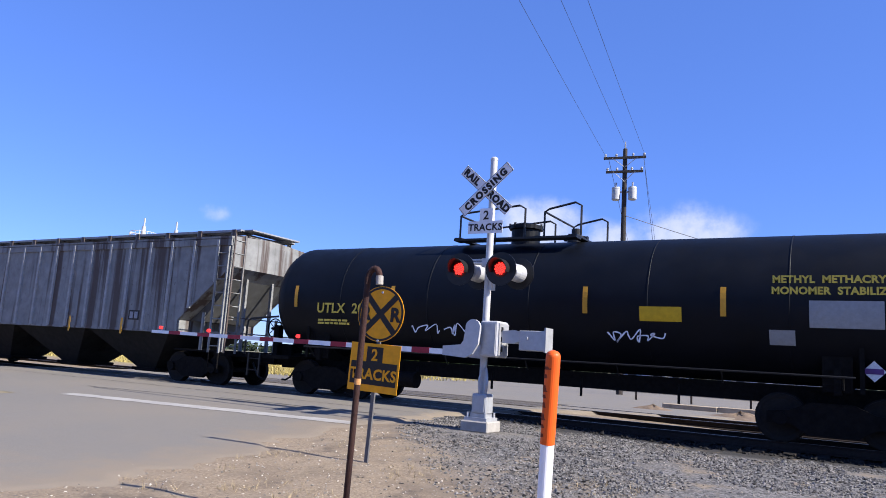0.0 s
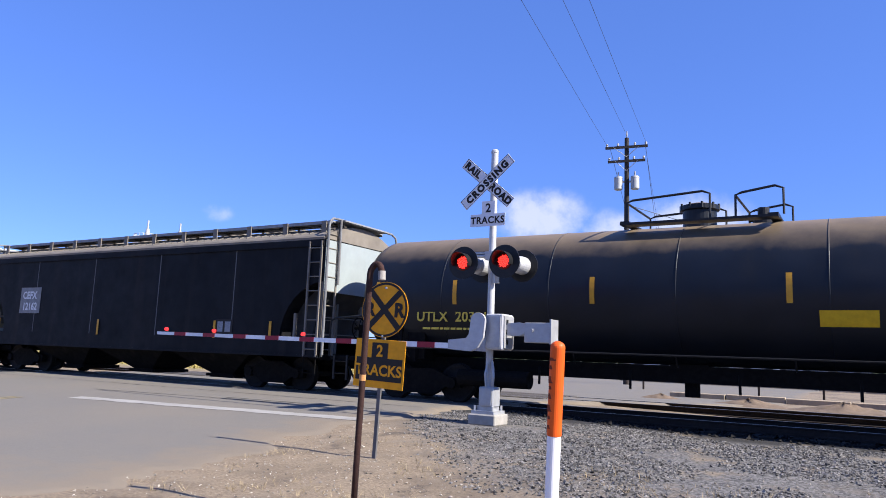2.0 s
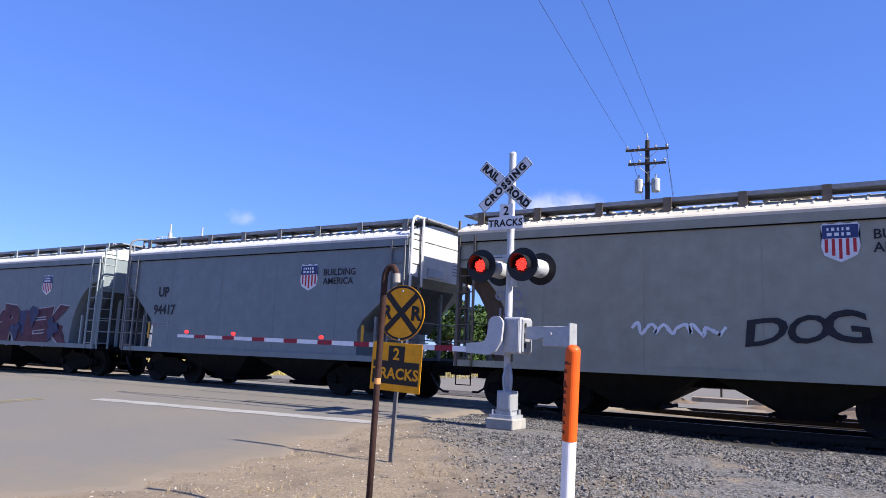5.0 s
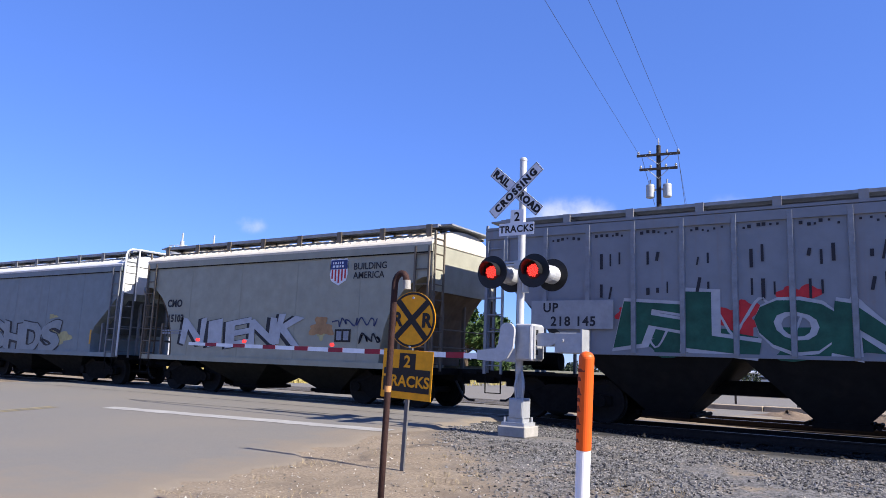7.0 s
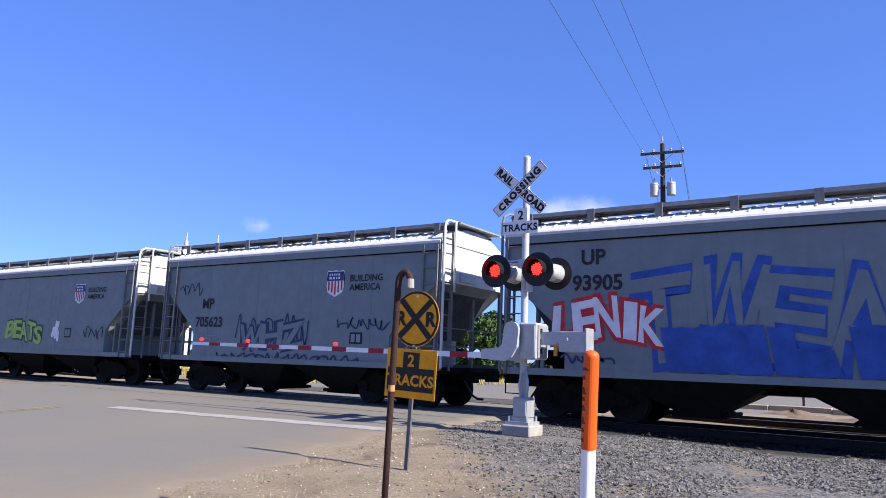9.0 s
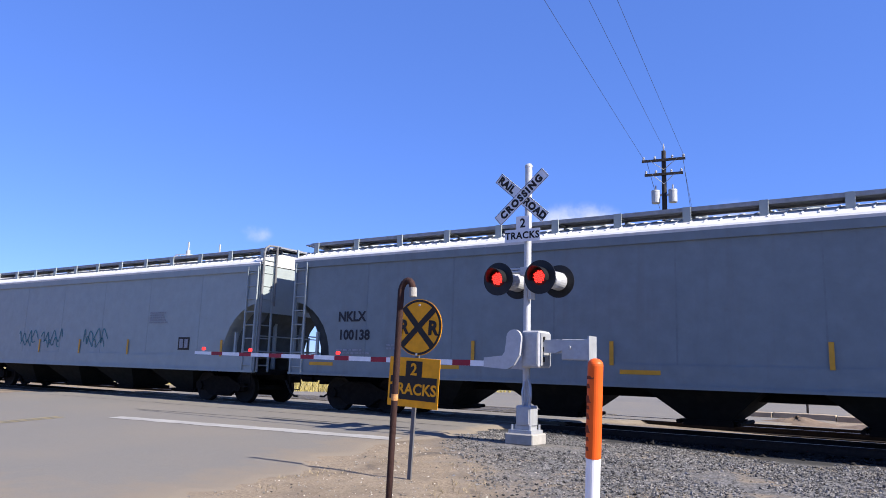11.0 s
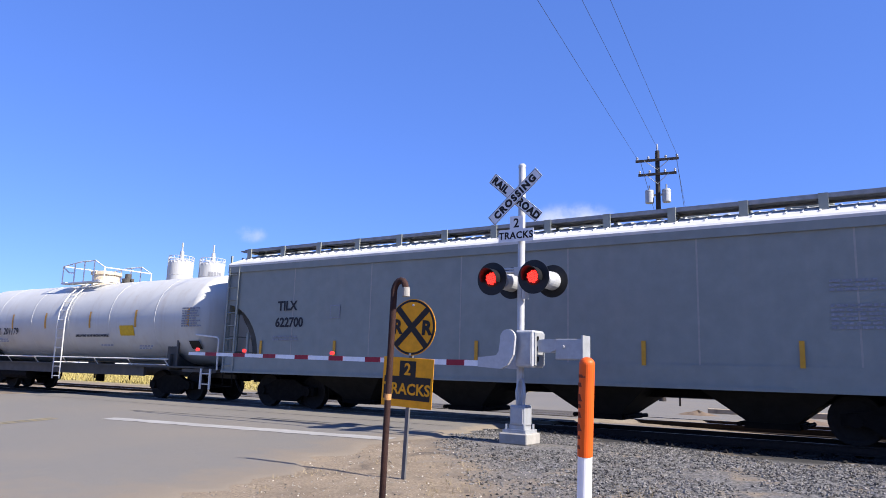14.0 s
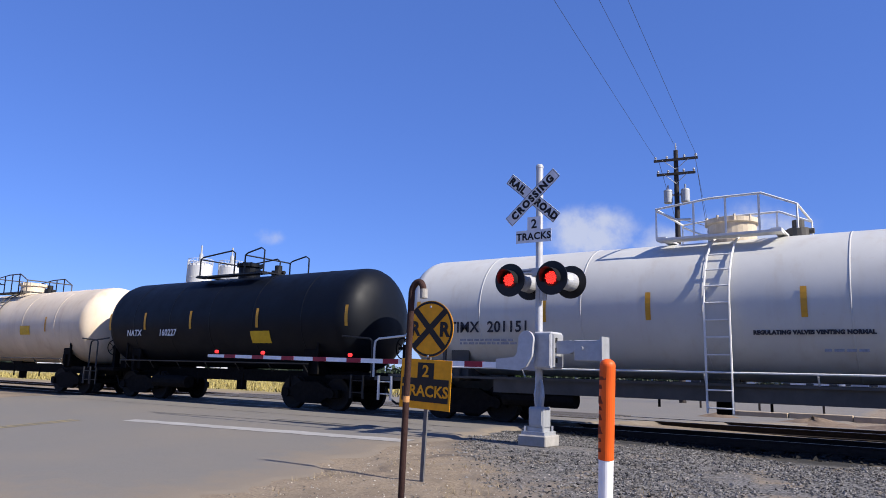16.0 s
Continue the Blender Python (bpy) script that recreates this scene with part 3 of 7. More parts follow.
def b_wheelset(bm):
    prof = [(0.05, -0.07), (0.36, -0.06), (0.40, -0.07), (0.457, -0.07), (0.457, 0.055), (0.485, 0.06), (0.485, 0.085), (0.39, 0.08), (0.34, 0.03), (0.10, 0.04), (0.05, 0.07)]
    for s in (-1, 1):
        lathe(bm, [(r, -s * h) for r, h in prof], 28, 1, (0, s * 0.76, 0))
    rod(bm, (0, -0.95, 0), (0, 0.95, 0), 0.075, 12)


WHEELSETS = []


def truck(car, x):
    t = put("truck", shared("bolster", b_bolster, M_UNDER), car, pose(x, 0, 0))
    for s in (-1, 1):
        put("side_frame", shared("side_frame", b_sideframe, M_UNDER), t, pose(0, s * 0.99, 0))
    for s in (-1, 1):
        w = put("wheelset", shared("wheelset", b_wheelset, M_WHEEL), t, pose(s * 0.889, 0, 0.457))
        WHEELSETS.append((w, s))


def b_coupler(bm):
    box(bm, (0.25, 0, 0.84), (0.75, 0.16, 0.17))
    box(bm, (0.62, 0.03, 0.84), (0.26, 0.28, 0.28))
    box(bm, (0.0, 0, 0.84), (0.24, 0.45, 0.38))


def b_hose(bm):
    tube(bm, [(0, -0.3, 0.72), (0.10, -0.3, 0.55), (0.24, -0.31, 0.36), (0.42, -0.33, 0.27), (0.58, -0.34, 0.27)], 0.03, 8)


def ends(car, half):
    for s in (-1, 1):
        turn = pose(s * half, 0, 0, 0, 0, 0 if s > 0 else 180)
        put("coupler", shared("coupler", b_coupler, M_UNDER), car, turn)
        put("air_hose", shared("air_hose", b_hose, M_BLACK), car, turn)


def b_brakewheel(bm):
    n = 20
    tube(bm, [(0, 0.28 * math.cos(6.2832 * i / n), 0.28 * math.sin(6.2832 * i / n)) for i in range(n + 1)], 0.018, 6)
    for i in range(5):
        a = 6.2832 * i / 5
        rod(bm, (0, 0, 0), (0, 0.28 * math.cos(a), 0.28 * math.sin(a)), 0.013, 5)
    rod(bm, (-0.12, 0, 0), (0.04, 0, 0), 0.04, 8)


def ladder_mesh(height, width, along, rungs, material, tag):
    def build(bm):
        d = Vector((1, 0, 0)) if along == "x" else Vector((0, 1, 0))
        for s in (-0.5, 0.5):
            p = d * width * s
            box(bm, p + Vector((0, 0, height / 2)), (0.05, 0.05, height))
        for i in range(rungs):
            z = height * (i + 0.5) / rungs
            rod(bm, d * (-width / 2) + Vector((0, 0, z)), d * (width / 2) + Vector((0, 0, z)), 0.016, 6)
    return shared(f"ladder {tag} {height} {along} {rungs}", build, material)


def notch(half, style):
    """Outline (x, z) of one end of a hopper's side, from the roof edge down to the sill."""
    if style == "curved":
        pts = [(half, 4.12), (half, 3.30)]
        for i in range(1, 9):
            a = math.pi / 2 * i / 8
            pts.append((half - 1.55 * math.sin(a), 3.30 - 2.2 * (1 - math.cos(a))))
        pts += [(half - 1.55, 0.98)]
    elif style == "long":
        pts = [(half, 4.12), (half, 2.95)]
        for i in range(1, 9):
            a = math.pi / 2 * i / 8
            pts.append((half - 1.45 * math.sin(a) ** 1.1, 2.95 - 1.55 * (1 - math.cos(a))))
        pts += [(half - 1.45, 1.38), (half, 1.38), (half, 1.05), (half, 0.98)]
    elif style == "ribbed":
        pts = [(half, 4.30), (half, 3.45), (half - 2.0, 1.85), (half - 2.0, 1.5)]
    else:
        pts = [(half, 4.12), (half, 3.15), (half - 1.35, 2.0), (half - 1.5, 1.75), (half - 1.5, 0.98)]
    return pts


def hopper_car(spec):
    """A covered hopper wagon, built about its middle with the rail head at z = 0."""
    right, left, style = spec["right"], spec["left"], spec["style"]
    length = right - left
    half = length / 2
    paint = spec["paint"]
    trim = spec.get("trim", paint)
    # bays: body colour cut to 6%, the shade under the wagon painted in
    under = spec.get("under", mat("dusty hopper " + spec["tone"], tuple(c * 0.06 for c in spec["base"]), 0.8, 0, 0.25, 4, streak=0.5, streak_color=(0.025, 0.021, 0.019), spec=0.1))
    car = thing("covered_hopper", ((right + left) / 2, TRACK_Y, RAIL_Z), spec["label"], "freight wagon", "wagons of the train")
    W = 1.6
    bays = spec.get("bays", 2)
    # shell
    o = notch(half, style)
    lower = {}
    for x, z in o[1:]:
        lower[round(x, 4)] = min(z, lower.get(round(x, 4), 9)) if style != "long" or x < half - 0.01 else o[1][1]
    inner = min(lower)
    prof = sorted(((x, z) for x, z in lower.items() if x > inner), key=lambda q: q[0])
    step_z = [z for x, z in o if abs(x - inner) < 1e-4]
    cut = [(inner, max(step_z))] + prof
    # slope sheet: grime plus the notch's shade, both put into the colour
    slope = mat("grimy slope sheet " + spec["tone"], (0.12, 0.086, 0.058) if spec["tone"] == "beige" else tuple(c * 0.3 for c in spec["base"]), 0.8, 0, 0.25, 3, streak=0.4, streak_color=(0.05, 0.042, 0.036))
    # angled wagons take the sunlit paint on their end sheets
    endpaint = spec.get("endpaint", P_SUNLIT if style == "angled" else paint)
    slopes = []
    bm = bmesh.new()
    # mid part, then the tapered ends column by column
    box(bm, (0, 0, (o[0][1] + min(step_z)) / 2), (2 * inner, 2 * W, o[0][1] - min(step_z)))
    for s in (-1, 1):
        loop = [(s * x, z) for x, z in cut] + [(s * cut[-1][0], o[0][1]), (s * inner, o[0][1])]
        prism(bm, loop, -W, W)
        # the narrower slope sheet between the side plates
        shift = 0.75 if style in ("long", "curved") else 0.5
        core = [(s * min(x + shift, half - 0.12), z) for x, z in cut]
        keep = [core[0]] + [q for k, q in enumerate(core[1:]) if abs(q[0] - core[k][0]) > 1e-4]
        sb = bmesh.new()
        slopes.append((s, sb, keep[-1][1]))
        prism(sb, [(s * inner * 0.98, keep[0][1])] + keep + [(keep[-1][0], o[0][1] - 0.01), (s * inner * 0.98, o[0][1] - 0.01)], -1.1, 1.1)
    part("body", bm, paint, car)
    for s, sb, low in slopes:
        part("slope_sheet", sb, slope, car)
        bm = bmesh.new()
        box(bm, (s * (half + 0.004), 0, (low + o[0][1] - 0.03) / 2), (0.016, 2 * W - 0.04, o[0][1] - 0.03 - low))
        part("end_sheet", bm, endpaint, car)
        if style == "angled" and s > 0:
            end_stencil(car, half + 0.014)
    # roof
    top = o[0][1]
    if style == "ribbed":
        sec = [(-W - 0.05, top), (-W - 0.05, top + 0.06), (0, top + 0.18), (W + 0.05, top + 0.06), (W + 0.05, top)]
    else:
        rise = ((W + 0.05, -0.03), (W + 0.06, 0.03), (W + 0.02, 0.08), (1.42, 0.17), (1.0, 0.34), (0.5, 0.47))
        sec = [(-y, top + z) for y, z in rise] + [(0, top + 0.50)] + [(y, top + z) for y, z in rise[::-1]]
    bm = bmesh.new()
    loft_x(bm, sec, -half, half)
    part("roof", bm, spec.get("roof", P_SUNLIT), car)
    if style != "ribbed":
        # corrugations pressed across the roof sheet
        for i in range(int(length / 0.30)):
            x = -half + 0.2 + 0.30 * i
            put("roof_corrugation", shared("corrugation " + spec.get("roof", P_SUNLIT).name, lambda bm: roof_rib(bm, 4.12), spec.get("roof", P_SUNLIT)), car, pose(x, 0, 0))
    # side sill and top chord
    for s in (-1, 1):
        bm = bmesh.new()
        if style == "long":
            loft_x(bm, [(s * (W + 0.025), 0.97), (s * (W + 0.025), 1.40), (s * (W - 0.05), 1.40), (s * (W - 0.05), 0.97)], -half, half)
            part("side_sill", bm, paint, car)
            bm = bmesh.new()
            loft_x(bm, [(s * (W + 0.07), 0.93), (s * (W + 0.07), 0.99), (s * (W - 0.05), 0.99), (s * (W - 0.05), 0.93)], -half, half)
            part("sill_flange", bm, paint, car)
        elif style == "ribbed":
            loft_x(bm, [(s * (W + 0.02), 1.46), (s * (W + 0.02), 1.53), (s * (W - 0.1), 1.53), (s * (W - 0.1), 1.46)], -half + 2.0, half - 2.0)
            part("side_sill", bm, paint, car)
        else:
            loft_x(bm, [(s * (W + 0.03), 0.95), (s * (W + 0.03), 1.10), (s * (W - 0.1), 1.10), (s * (W - 0.1), 0.95)], -half, half)
            part("side_sill", bm, paint, car)
    for s in (-1, 1):
        bm = bmesh.new()
        loft_x(bm, [(s * (W + 0.05), top - 0.21), (s * (W + 0.05), top - 0.02), (s * (W - 0.02), top - 0.02), (s * (W - 0.02), top - 0.21)], -half, half)
        part("top_chord", bm, paint, car)
        if style in ("ribbed", "long"):
            continue
        # near-black strip under the chord, drawn as the shade of the gap
        bm = bmesh.new()
        loft_x(bm, [(s * (W + 0.042), top - 0.235), (s * (W + 0.042), top - 0.21), (s * (W - 0.02), top - 0.21), (s * (W - 0.02), top - 0.235)], -half, half)
        part("chord_joint", bm, M_UNDER, car)
    # ribs or weld seams
    if style == "ribbed":
        n = spec.get("ribs", 15)
        for s in (-1, 1):
            for i in range(n):
                x = -half + 0.55 + (length - 1.1) * i / (n - 1)
                edge = 1.5 if abs(x) < half - 2.0 else 1.85 + (abs(x) - (half - 2.0)) * 0.8
                me = shared(f"rib {edge:.1f} {spec['tone']}", lambda bm: loft_z(bm, edge), mat("rib paint " + spec["tone"], tuple(q * 1.05 for q in spec["base"]), 0.6, 0, 0.2, 6, streak=0.5, streak_color=(0.10, 0.08, 0.07)))
                put("rib", me, car, pose(x, s * W, 0, 0, 0, 0 if s < 0 else 180))
    else:
        for i in range(1, spec.get("seams", 5)):
            x = -half + length * i / spec.get("seams", 5)
            zlo = 1.12 if abs(x) < half - 1.9 else 3.2
            put("seam", shared(f"seam {zlo} {spec['tone']}", lambda bm: box(bm, (0, -W, (zlo + top - 0.18) / 2), (0.035, 0.006, top - 0.18 - zlo)), mat("seam paint " + spec["tone"], tuple(q * 0.9 for q in spec["base"]), 0.6, 0, 0.1, 6)), car, pose(x, 0, 0))
    # discharge bays below the sill
    span = length - (4.6 if style != "long" else 5.4)
    each = span / bays
    for i in range(bays):
        x = -span / 2 + each * (i + 0.5)

        def bay(bm):
            a, c = each / 2 * (0.98 if bays < 4 else 0.74), 0.42
            lo = 0.30
            hi, wide = (1.5, 1.55) if style == "ribbed" else (1.0, 1.32)
            vs = [bm.verts.new(p) for p in ((-a, -wide, hi), (a, -wide, hi), (a, wide, hi), (-a, wide, hi), (-c, -0.62, lo), (c, -0.62, lo), (c, 0.62, lo), (-c, 0.62, lo))]
            for f in ((0, 1, 5, 4), (1, 2, 6, 5), (2, 3, 7, 6), (3, 0, 4, 7), (4, 5, 6, 7), (3, 2, 1, 0)):
                bm.faces.new([vs[k] for k in f])

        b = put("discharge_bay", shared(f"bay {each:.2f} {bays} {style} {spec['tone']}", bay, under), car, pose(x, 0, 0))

        def gate(bm):
            box(bm, (0, 0, 0.26), (1.0, 1.36, 0.12))
            for s in (-1, 1):
                rod(bm, (-0.62, s * 0.5, 0.27), (0.62, s * 0.5, 0.27), 0.035, 8)
                rod(bm, (s * 0.6, -0.7, 0.27), (s * 0.6, 0.7, 0.27), 0.045, 8)

        put("outlet_gate", shared("outlet gate", gate, M_UNDER), b)
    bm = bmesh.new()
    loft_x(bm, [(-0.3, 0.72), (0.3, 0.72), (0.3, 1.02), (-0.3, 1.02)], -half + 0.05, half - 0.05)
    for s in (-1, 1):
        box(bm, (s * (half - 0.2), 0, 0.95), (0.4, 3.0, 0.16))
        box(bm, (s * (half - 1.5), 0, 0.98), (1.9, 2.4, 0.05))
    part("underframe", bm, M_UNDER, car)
    # slope-sheet bracing and end posts
    for s in (-1, 1):
        for y in (-W + 0.05, W - 0.05):
            put("corner_post", shared(f"corner {tone_of(trim)}", lambda bm: box(bm, (0, 0, 2.55), (0.10, 0.09, 3.15)), trim), car, pose(s * (half - 0.05), y, 0))
        for y in (-0.55, 0.55):
            put("end_post", shared(f"endpost {tone_of(trim)}", lambda bm: box(bm, (0, 0, 2.1), (0.09, 0.08, 2.25)), trim), car, pose(s * (half - 0.35), y, 0))
        put("side_post", shared(f"sidepost {tone_of(trim)}", lambda bm: box(bm, (0, 0, 1.55), (0.07, 0.07, 1.1)), trim), car, pose(s * (half - 0.95), -W + 0.06, 0))
        put("side_post", SHARE[f"sidepost {tone_of(trim)}"], car, pose(s * (half - 0.95), W - 0.06, 0))

        def rail_(bm):
            for z in (1.55, 2.0):
                rod(bm, (0, -W + 0.1, z), (0, W - 0.1, z), 0.018, 6)

        put("end_rail", shared(f"endrail {tone_of(trim)}", rail_, trim), car, pose(s * (half - 0.06), 0, 0))
        put("ladder", ladder_mesh(3.5, 0.42, "y", 9, trim, tone_of(trim)), car, pose(s * (half + 0.02), -W + 0.28, 0.95))
        put("ladder", ladder_mesh(3.1, 0.42, "x", 8, trim, tone_of(trim)), car, pose(s * (half - 0.28), -W - 0.05, 0.95))
        put("step", shared(f"step {tone_of(trim)}", lambda bm: tube(bm, [(-0.2, 0, 0.95), (-0.2, 0, 0.52), (0.2, 0, 0.52), (0.2, 0, 0.95)], 0.018, 6), M_UNDER), car, pose(s * (half - 0.28), -W - 0.03, 0))
        if spec.get("hoops"):
            # pipe frame bent over the roof end, painted lit towards the sun, shaded elsewhere
            put("end_frame", shared(f"end frame {s} {style}", lambda bm: tube(bm, [(0.10, -W, 1.0), (0.10, -W, 4.45), (0.09, -W + 0.05, 4.60), (0.06, -W + 0.2, 4.69), (0.0, -W + 0.5, 4.72), (0.0, W - 0.5, 4.72), (0.06, W - 0.2, 4.69), (0.09, W - 0.05, 4.60), (0.10, W, 4.45), (0.10, W, 1.0)], 0.034, 8), P_SUNLIT if s > 0 and style == "angled" else P_DARKFRAME), car, pose(s * half, 0, 0, 0, 0, 0 if s > 0 else 180))
            put("end_frame", shared(f"inner end frame {s} {style}", lambda bm: rod(bm, (0.10, -W + 0.5, 2.9), (0.10, -W + 0.5, 4.7), 0.032, 8), P_SUNLIT if s > 0 and style == "angled" else P_DARKFRAME), car, pose(s * half, 0, 0, 0, 0, 0) if s > 0 else pose(s * half - 0.2, 0, 0))
    put("brake_wheel", shared("brake wheel", b_brakewheel, M_UNDER), car, pose(-half - 0.08, 0.35, 1.9))
    put("brake_cylinder", shared("brake cylinder", lambda bm: (rod(bm, (0, 0, 1.35), (0.5, 0, 1.35), 0.17, 14), rod(bm, (0, 0.7, 1.3), (0.7, 0.7, 1.3), 0.22, 14)), M_UNDER), car, pose(-half + 0.45, -0.5, 0))
    # roof walk
    zt = top + (0.55 if style != "ribbed" else 0.32)
    inset = 0.15

    steel = mat("walkway steel", (0.24, 0.25, 0.27), 0.6, 0.2, 0.2, 6)
    for y in (-0.92, 0.92):
        bm = bmesh.new()
        deep = 0.07 if style != "ribbed" else 0.05
        loft_x(bm, [(y - 0.28, zt - deep), (y - 0.25, zt - deep), (y - 0.25, zt - 0.02), (y + 0.25, zt - 0.02), (y + 0.25, zt - deep), (y + 0.28, zt - deep), (y + 0.28, zt + 0.02), (y - 0.28, zt + 0.02)], -half + inset, half - inset)
        part("running_board", bm, steel, car)
    for s in (-1, 1):
        put("end_walk", shared("end walk", lambda bm: box(bm, (0, 0, 0), (0.55, 2.1, 0.04)), steel), car, pose(s * (half - 0.08), 0, zt + 0.01))
    nb = max(4, round(length / 1.55))
    for i in range(nb + 1):
        x = -half + 0.4 + (length - 0.8) * i / nb
        put("board_bracket", shared(f"bracket {tone_of(trim)} {zt:.2f}", lambda bm: [box(bm, (0, y, zt - 0.15), (0.17, 0.03, 0.34)) for y in (-1.225, 1.225)] + [box(bm, (0, y, zt - 0.10), (0.06, 0.05, 0.2)) for y in (-0.66, 0.66)] + [box(bm, (0, 0, zt - 0.05), (0.05, 2.42, 0.04))], trim), car, pose(x, 0, 0))
    nh = 4 if length < 14 else 8
    for i in range(nh):
        x = -half + length * (i + 0.5) / nh
        put("hatch", shared(f"hatch {tone_of(trim)} {top:.1f}", lambda bm: (lathe(bm, [(0.42, 0), (0.42, 0.12), (0.47, 0.13), (0.46, 0.17), (0.1, 0.2), (0.02, 0.2)], 20, 2, (0, 0, top + (0.46 if style != "ribbed" else 0.14)))), trim), car, pose(x, 0, 0))
    for s in (-1, 1):
        truck(car, s * (half - (1.75 if style != "long" else 2.1)))
    ends(car, half)
    # reflectors
    for fx in spec.get("strips", ()):
        put("reflector_strip", shared("amber strip", lambda bm: box(bm, (0, -W - 0.035, 0), (0.09, 0.006, 0.5)), M_REFL), car, pose(-half + fx, 0, 1.62))
    if spec.get("decor"):
        spec["decor"](car, half)
    TRAIN.append(car)
    return car


def roof_rib(bm, top):
    side = [(1.40, 0.185), (1.0, 0.345), (0.5, 0.475)]
    tube(bm, [(0, -y, top + z) for y, z in side] + [(0, 0, top + 0.503)] + [(0, y, top + z) for y, z in side[::-1]], 0.022, 4)


def loft_z(bm, zlo):
    prism_pts = [(-0.06, 0.0), (-0.045, -0.06), (0.045, -0.06), (0.06, 0.0)]
    a = [bm.verts.new((x, y, zlo)) for x, y in prism_pts]
    b = [bm.verts.new((x, y, 4.26)) for x, y in prism_pts]
    bm.faces.new(a)
    bm.faces.new(b[::-1])
    for i in range(4):
        j = (i + 1) % 4
        bm.faces.new((a[i], b[i], b[j], a[j]))


def end_stencil(car, x):
    """Small unreadable stencilling and a grab plate on the end sheet."""
    bm = bmesh.new()
    for r, w in enumerate((0.5, 0.62, 0.4, 0.56, 0.3)):
        box(bm, (x, 0.55 + w / 2, 3.75 - r * 0.09), (0.004, w, 0.035))
    part("end_stencil", bm, M_INKGREY, car)
    bm = bmesh.new()
    box(bm, (x + 0.02, -0.35, 3.32), (0.05, 0.75, 0.22))
    part("end_plate", bm, M_STEEL, car)


def tone_of(m):
    return m.name


def tank_car(spec):
    c, length = spec["mid"], spec["length"]
    half, R, zc = length / 2, spec.get("radius", 1.5), 2.62
    paint = spec["paint"]
    car = thing("tank_wagon", (c, TRACK_Y, RAIL_Z), spec["label"], "freight wagon", "wagons of the train")
    bm = bmesh.new()
    prof = []
    dome = 0.72
    for i in range(9):
        a = math.pi / 2 * i / 8
        prof.append((max(0.02, R * math.sin(a) ** 0.8), -half + dome * (1 - math.cos(a))))
    prof += [(R, -half + dome + 0.02), (R, half - dome - 0.02)]
    for i in range(8, -1, -1):
        a = math.pi / 2 * i / 8
        prof.append((max(0.02, R * math.sin(a) ** 0.8), half - dome * (1 - math.cos(a))))
    lathe(bm, prof, 56, 0, (0, 0, zc))
    t = part("tank", bm, paint, car, smooth=True)
    for i in range(1, 6):
        x = -half + length * i / 6
        put("weld_seam", shared(f"ring {R:.2f} {paint.name}", lambda bm: lathe(bm, [(R - 0.02, -0.02), (R + 0.006, -0.015), (R + 0.006, 0.015), (R - 0.02, 0.02)], 56, 0, (0, 0, zc)), paint, True), t, pose(x, 0, 0))
    # frame and cradles
    sill = spec["frame"]
    bm = bmesh.new()
    loft_x(bm, [(-0.32, 0.72), (0.32, 0.72), (0.32, 1.08), (-0.32, 1.08)], -half - 0.2, half + 0.2)
    if spec.get("side_frame"):
        for s in (-1, 1):
            loft_x(bm, [(s * 1.42, 0.72), (s * 1.42, 1.02), (s * 1.34, 1.02), (s * 1.34, 0.72)], -half + 3.0, half - 3.0)
            loft_x(bm, [(s * 1.5, 1.02), (s * 1.5, 1.07), (s * 0.6, 1.07), (s * 0.6, 1.02)], -half - 0.1, half + 0.1)
    for s in (-1, 1):
        box(bm, (s * (half - 0.2), 0, 0.95), (1.6, 2.9, 0.10))
        box(bm, (s * (half - 1.9), 0, 1.2), (0.12, 2.6, 0.5))
        for y in (-1, 1):
            box(bm, (s * (half - 1.9), y * 1.15, 1.35), (0.5, 0.08, 0.7))
            box(bm, (s * (half - 1.5), y * 1.28, 1.45), (0.08, 0.06, 0.9))
    box(bm, (0, 0, 1.0), (0.8, 0.6, 0.5))
    part("underframe", bm, sill, car)
    bm = bmesh.new()
    rod(bm, (0, 0, 1.1), (0, 0, 0.42), 0.16, 12)
    part("bottom_outlet", bm, M_UNDER, car)
    put("air_reservoir", shared("air reservoir", lambda bm: rod(bm, (0, -1.2, 0.62), (1.8, -1.2, 0.62), 0.2, 12), M_UNDER), car, pose(-half + 3.2, 0, 0))
    for x in (-3.2, -1.1, 1.1, 3.2):
        put("drain_pipe", shared("drain pipe", lambda bm: rod(bm, (0, -0.9, 0.95), (0, -0.9, 0.55), 0.03, 6), M_UNDER), car, pose(x, 0, 0))
    rails = spec["rail"]
    # side handrail
    bm = bmesh.new()
    for s in (-1, 1):
        rod(bm, (-half + 1.6, s * 1.55, 1.28), (half - 1.6, s * 1.55, 1.28), 0.022, 6)
        for i in range(7):
            x = -half + 1.8 + (length - 3.6) * i / 6
            rod(bm, (x, s * 1.55, 1.28), (x, s * 1.35, 1.05), 0.018, 6)
    part("side_handrail", bm, rails, car)
    for s in (-1, 1):
        for y in (-1, 1):
            put("end_handrail", shared(f"tank hoop {y} " + rails.name, lambda bm: tube(bm, [(0.62, y * 1.45, 0.98), (0.62, y * 1.45, 1.75), (0.60, y * 1.44, 1.92), (0.5, y * 1.42, 1.98), (-0.5, y * 1.42, 2.06)], 0.028, 8), rails), car, pose(s * (half + 0.02), 0, 0, 0, 0, 0 if s > 0 else 180))
        put("ladder", ladder_mesh(0.62, 0.42, "x", 2, rails, rails.name), car, pose(s * (half + 0.2), -1.5, 0.4))
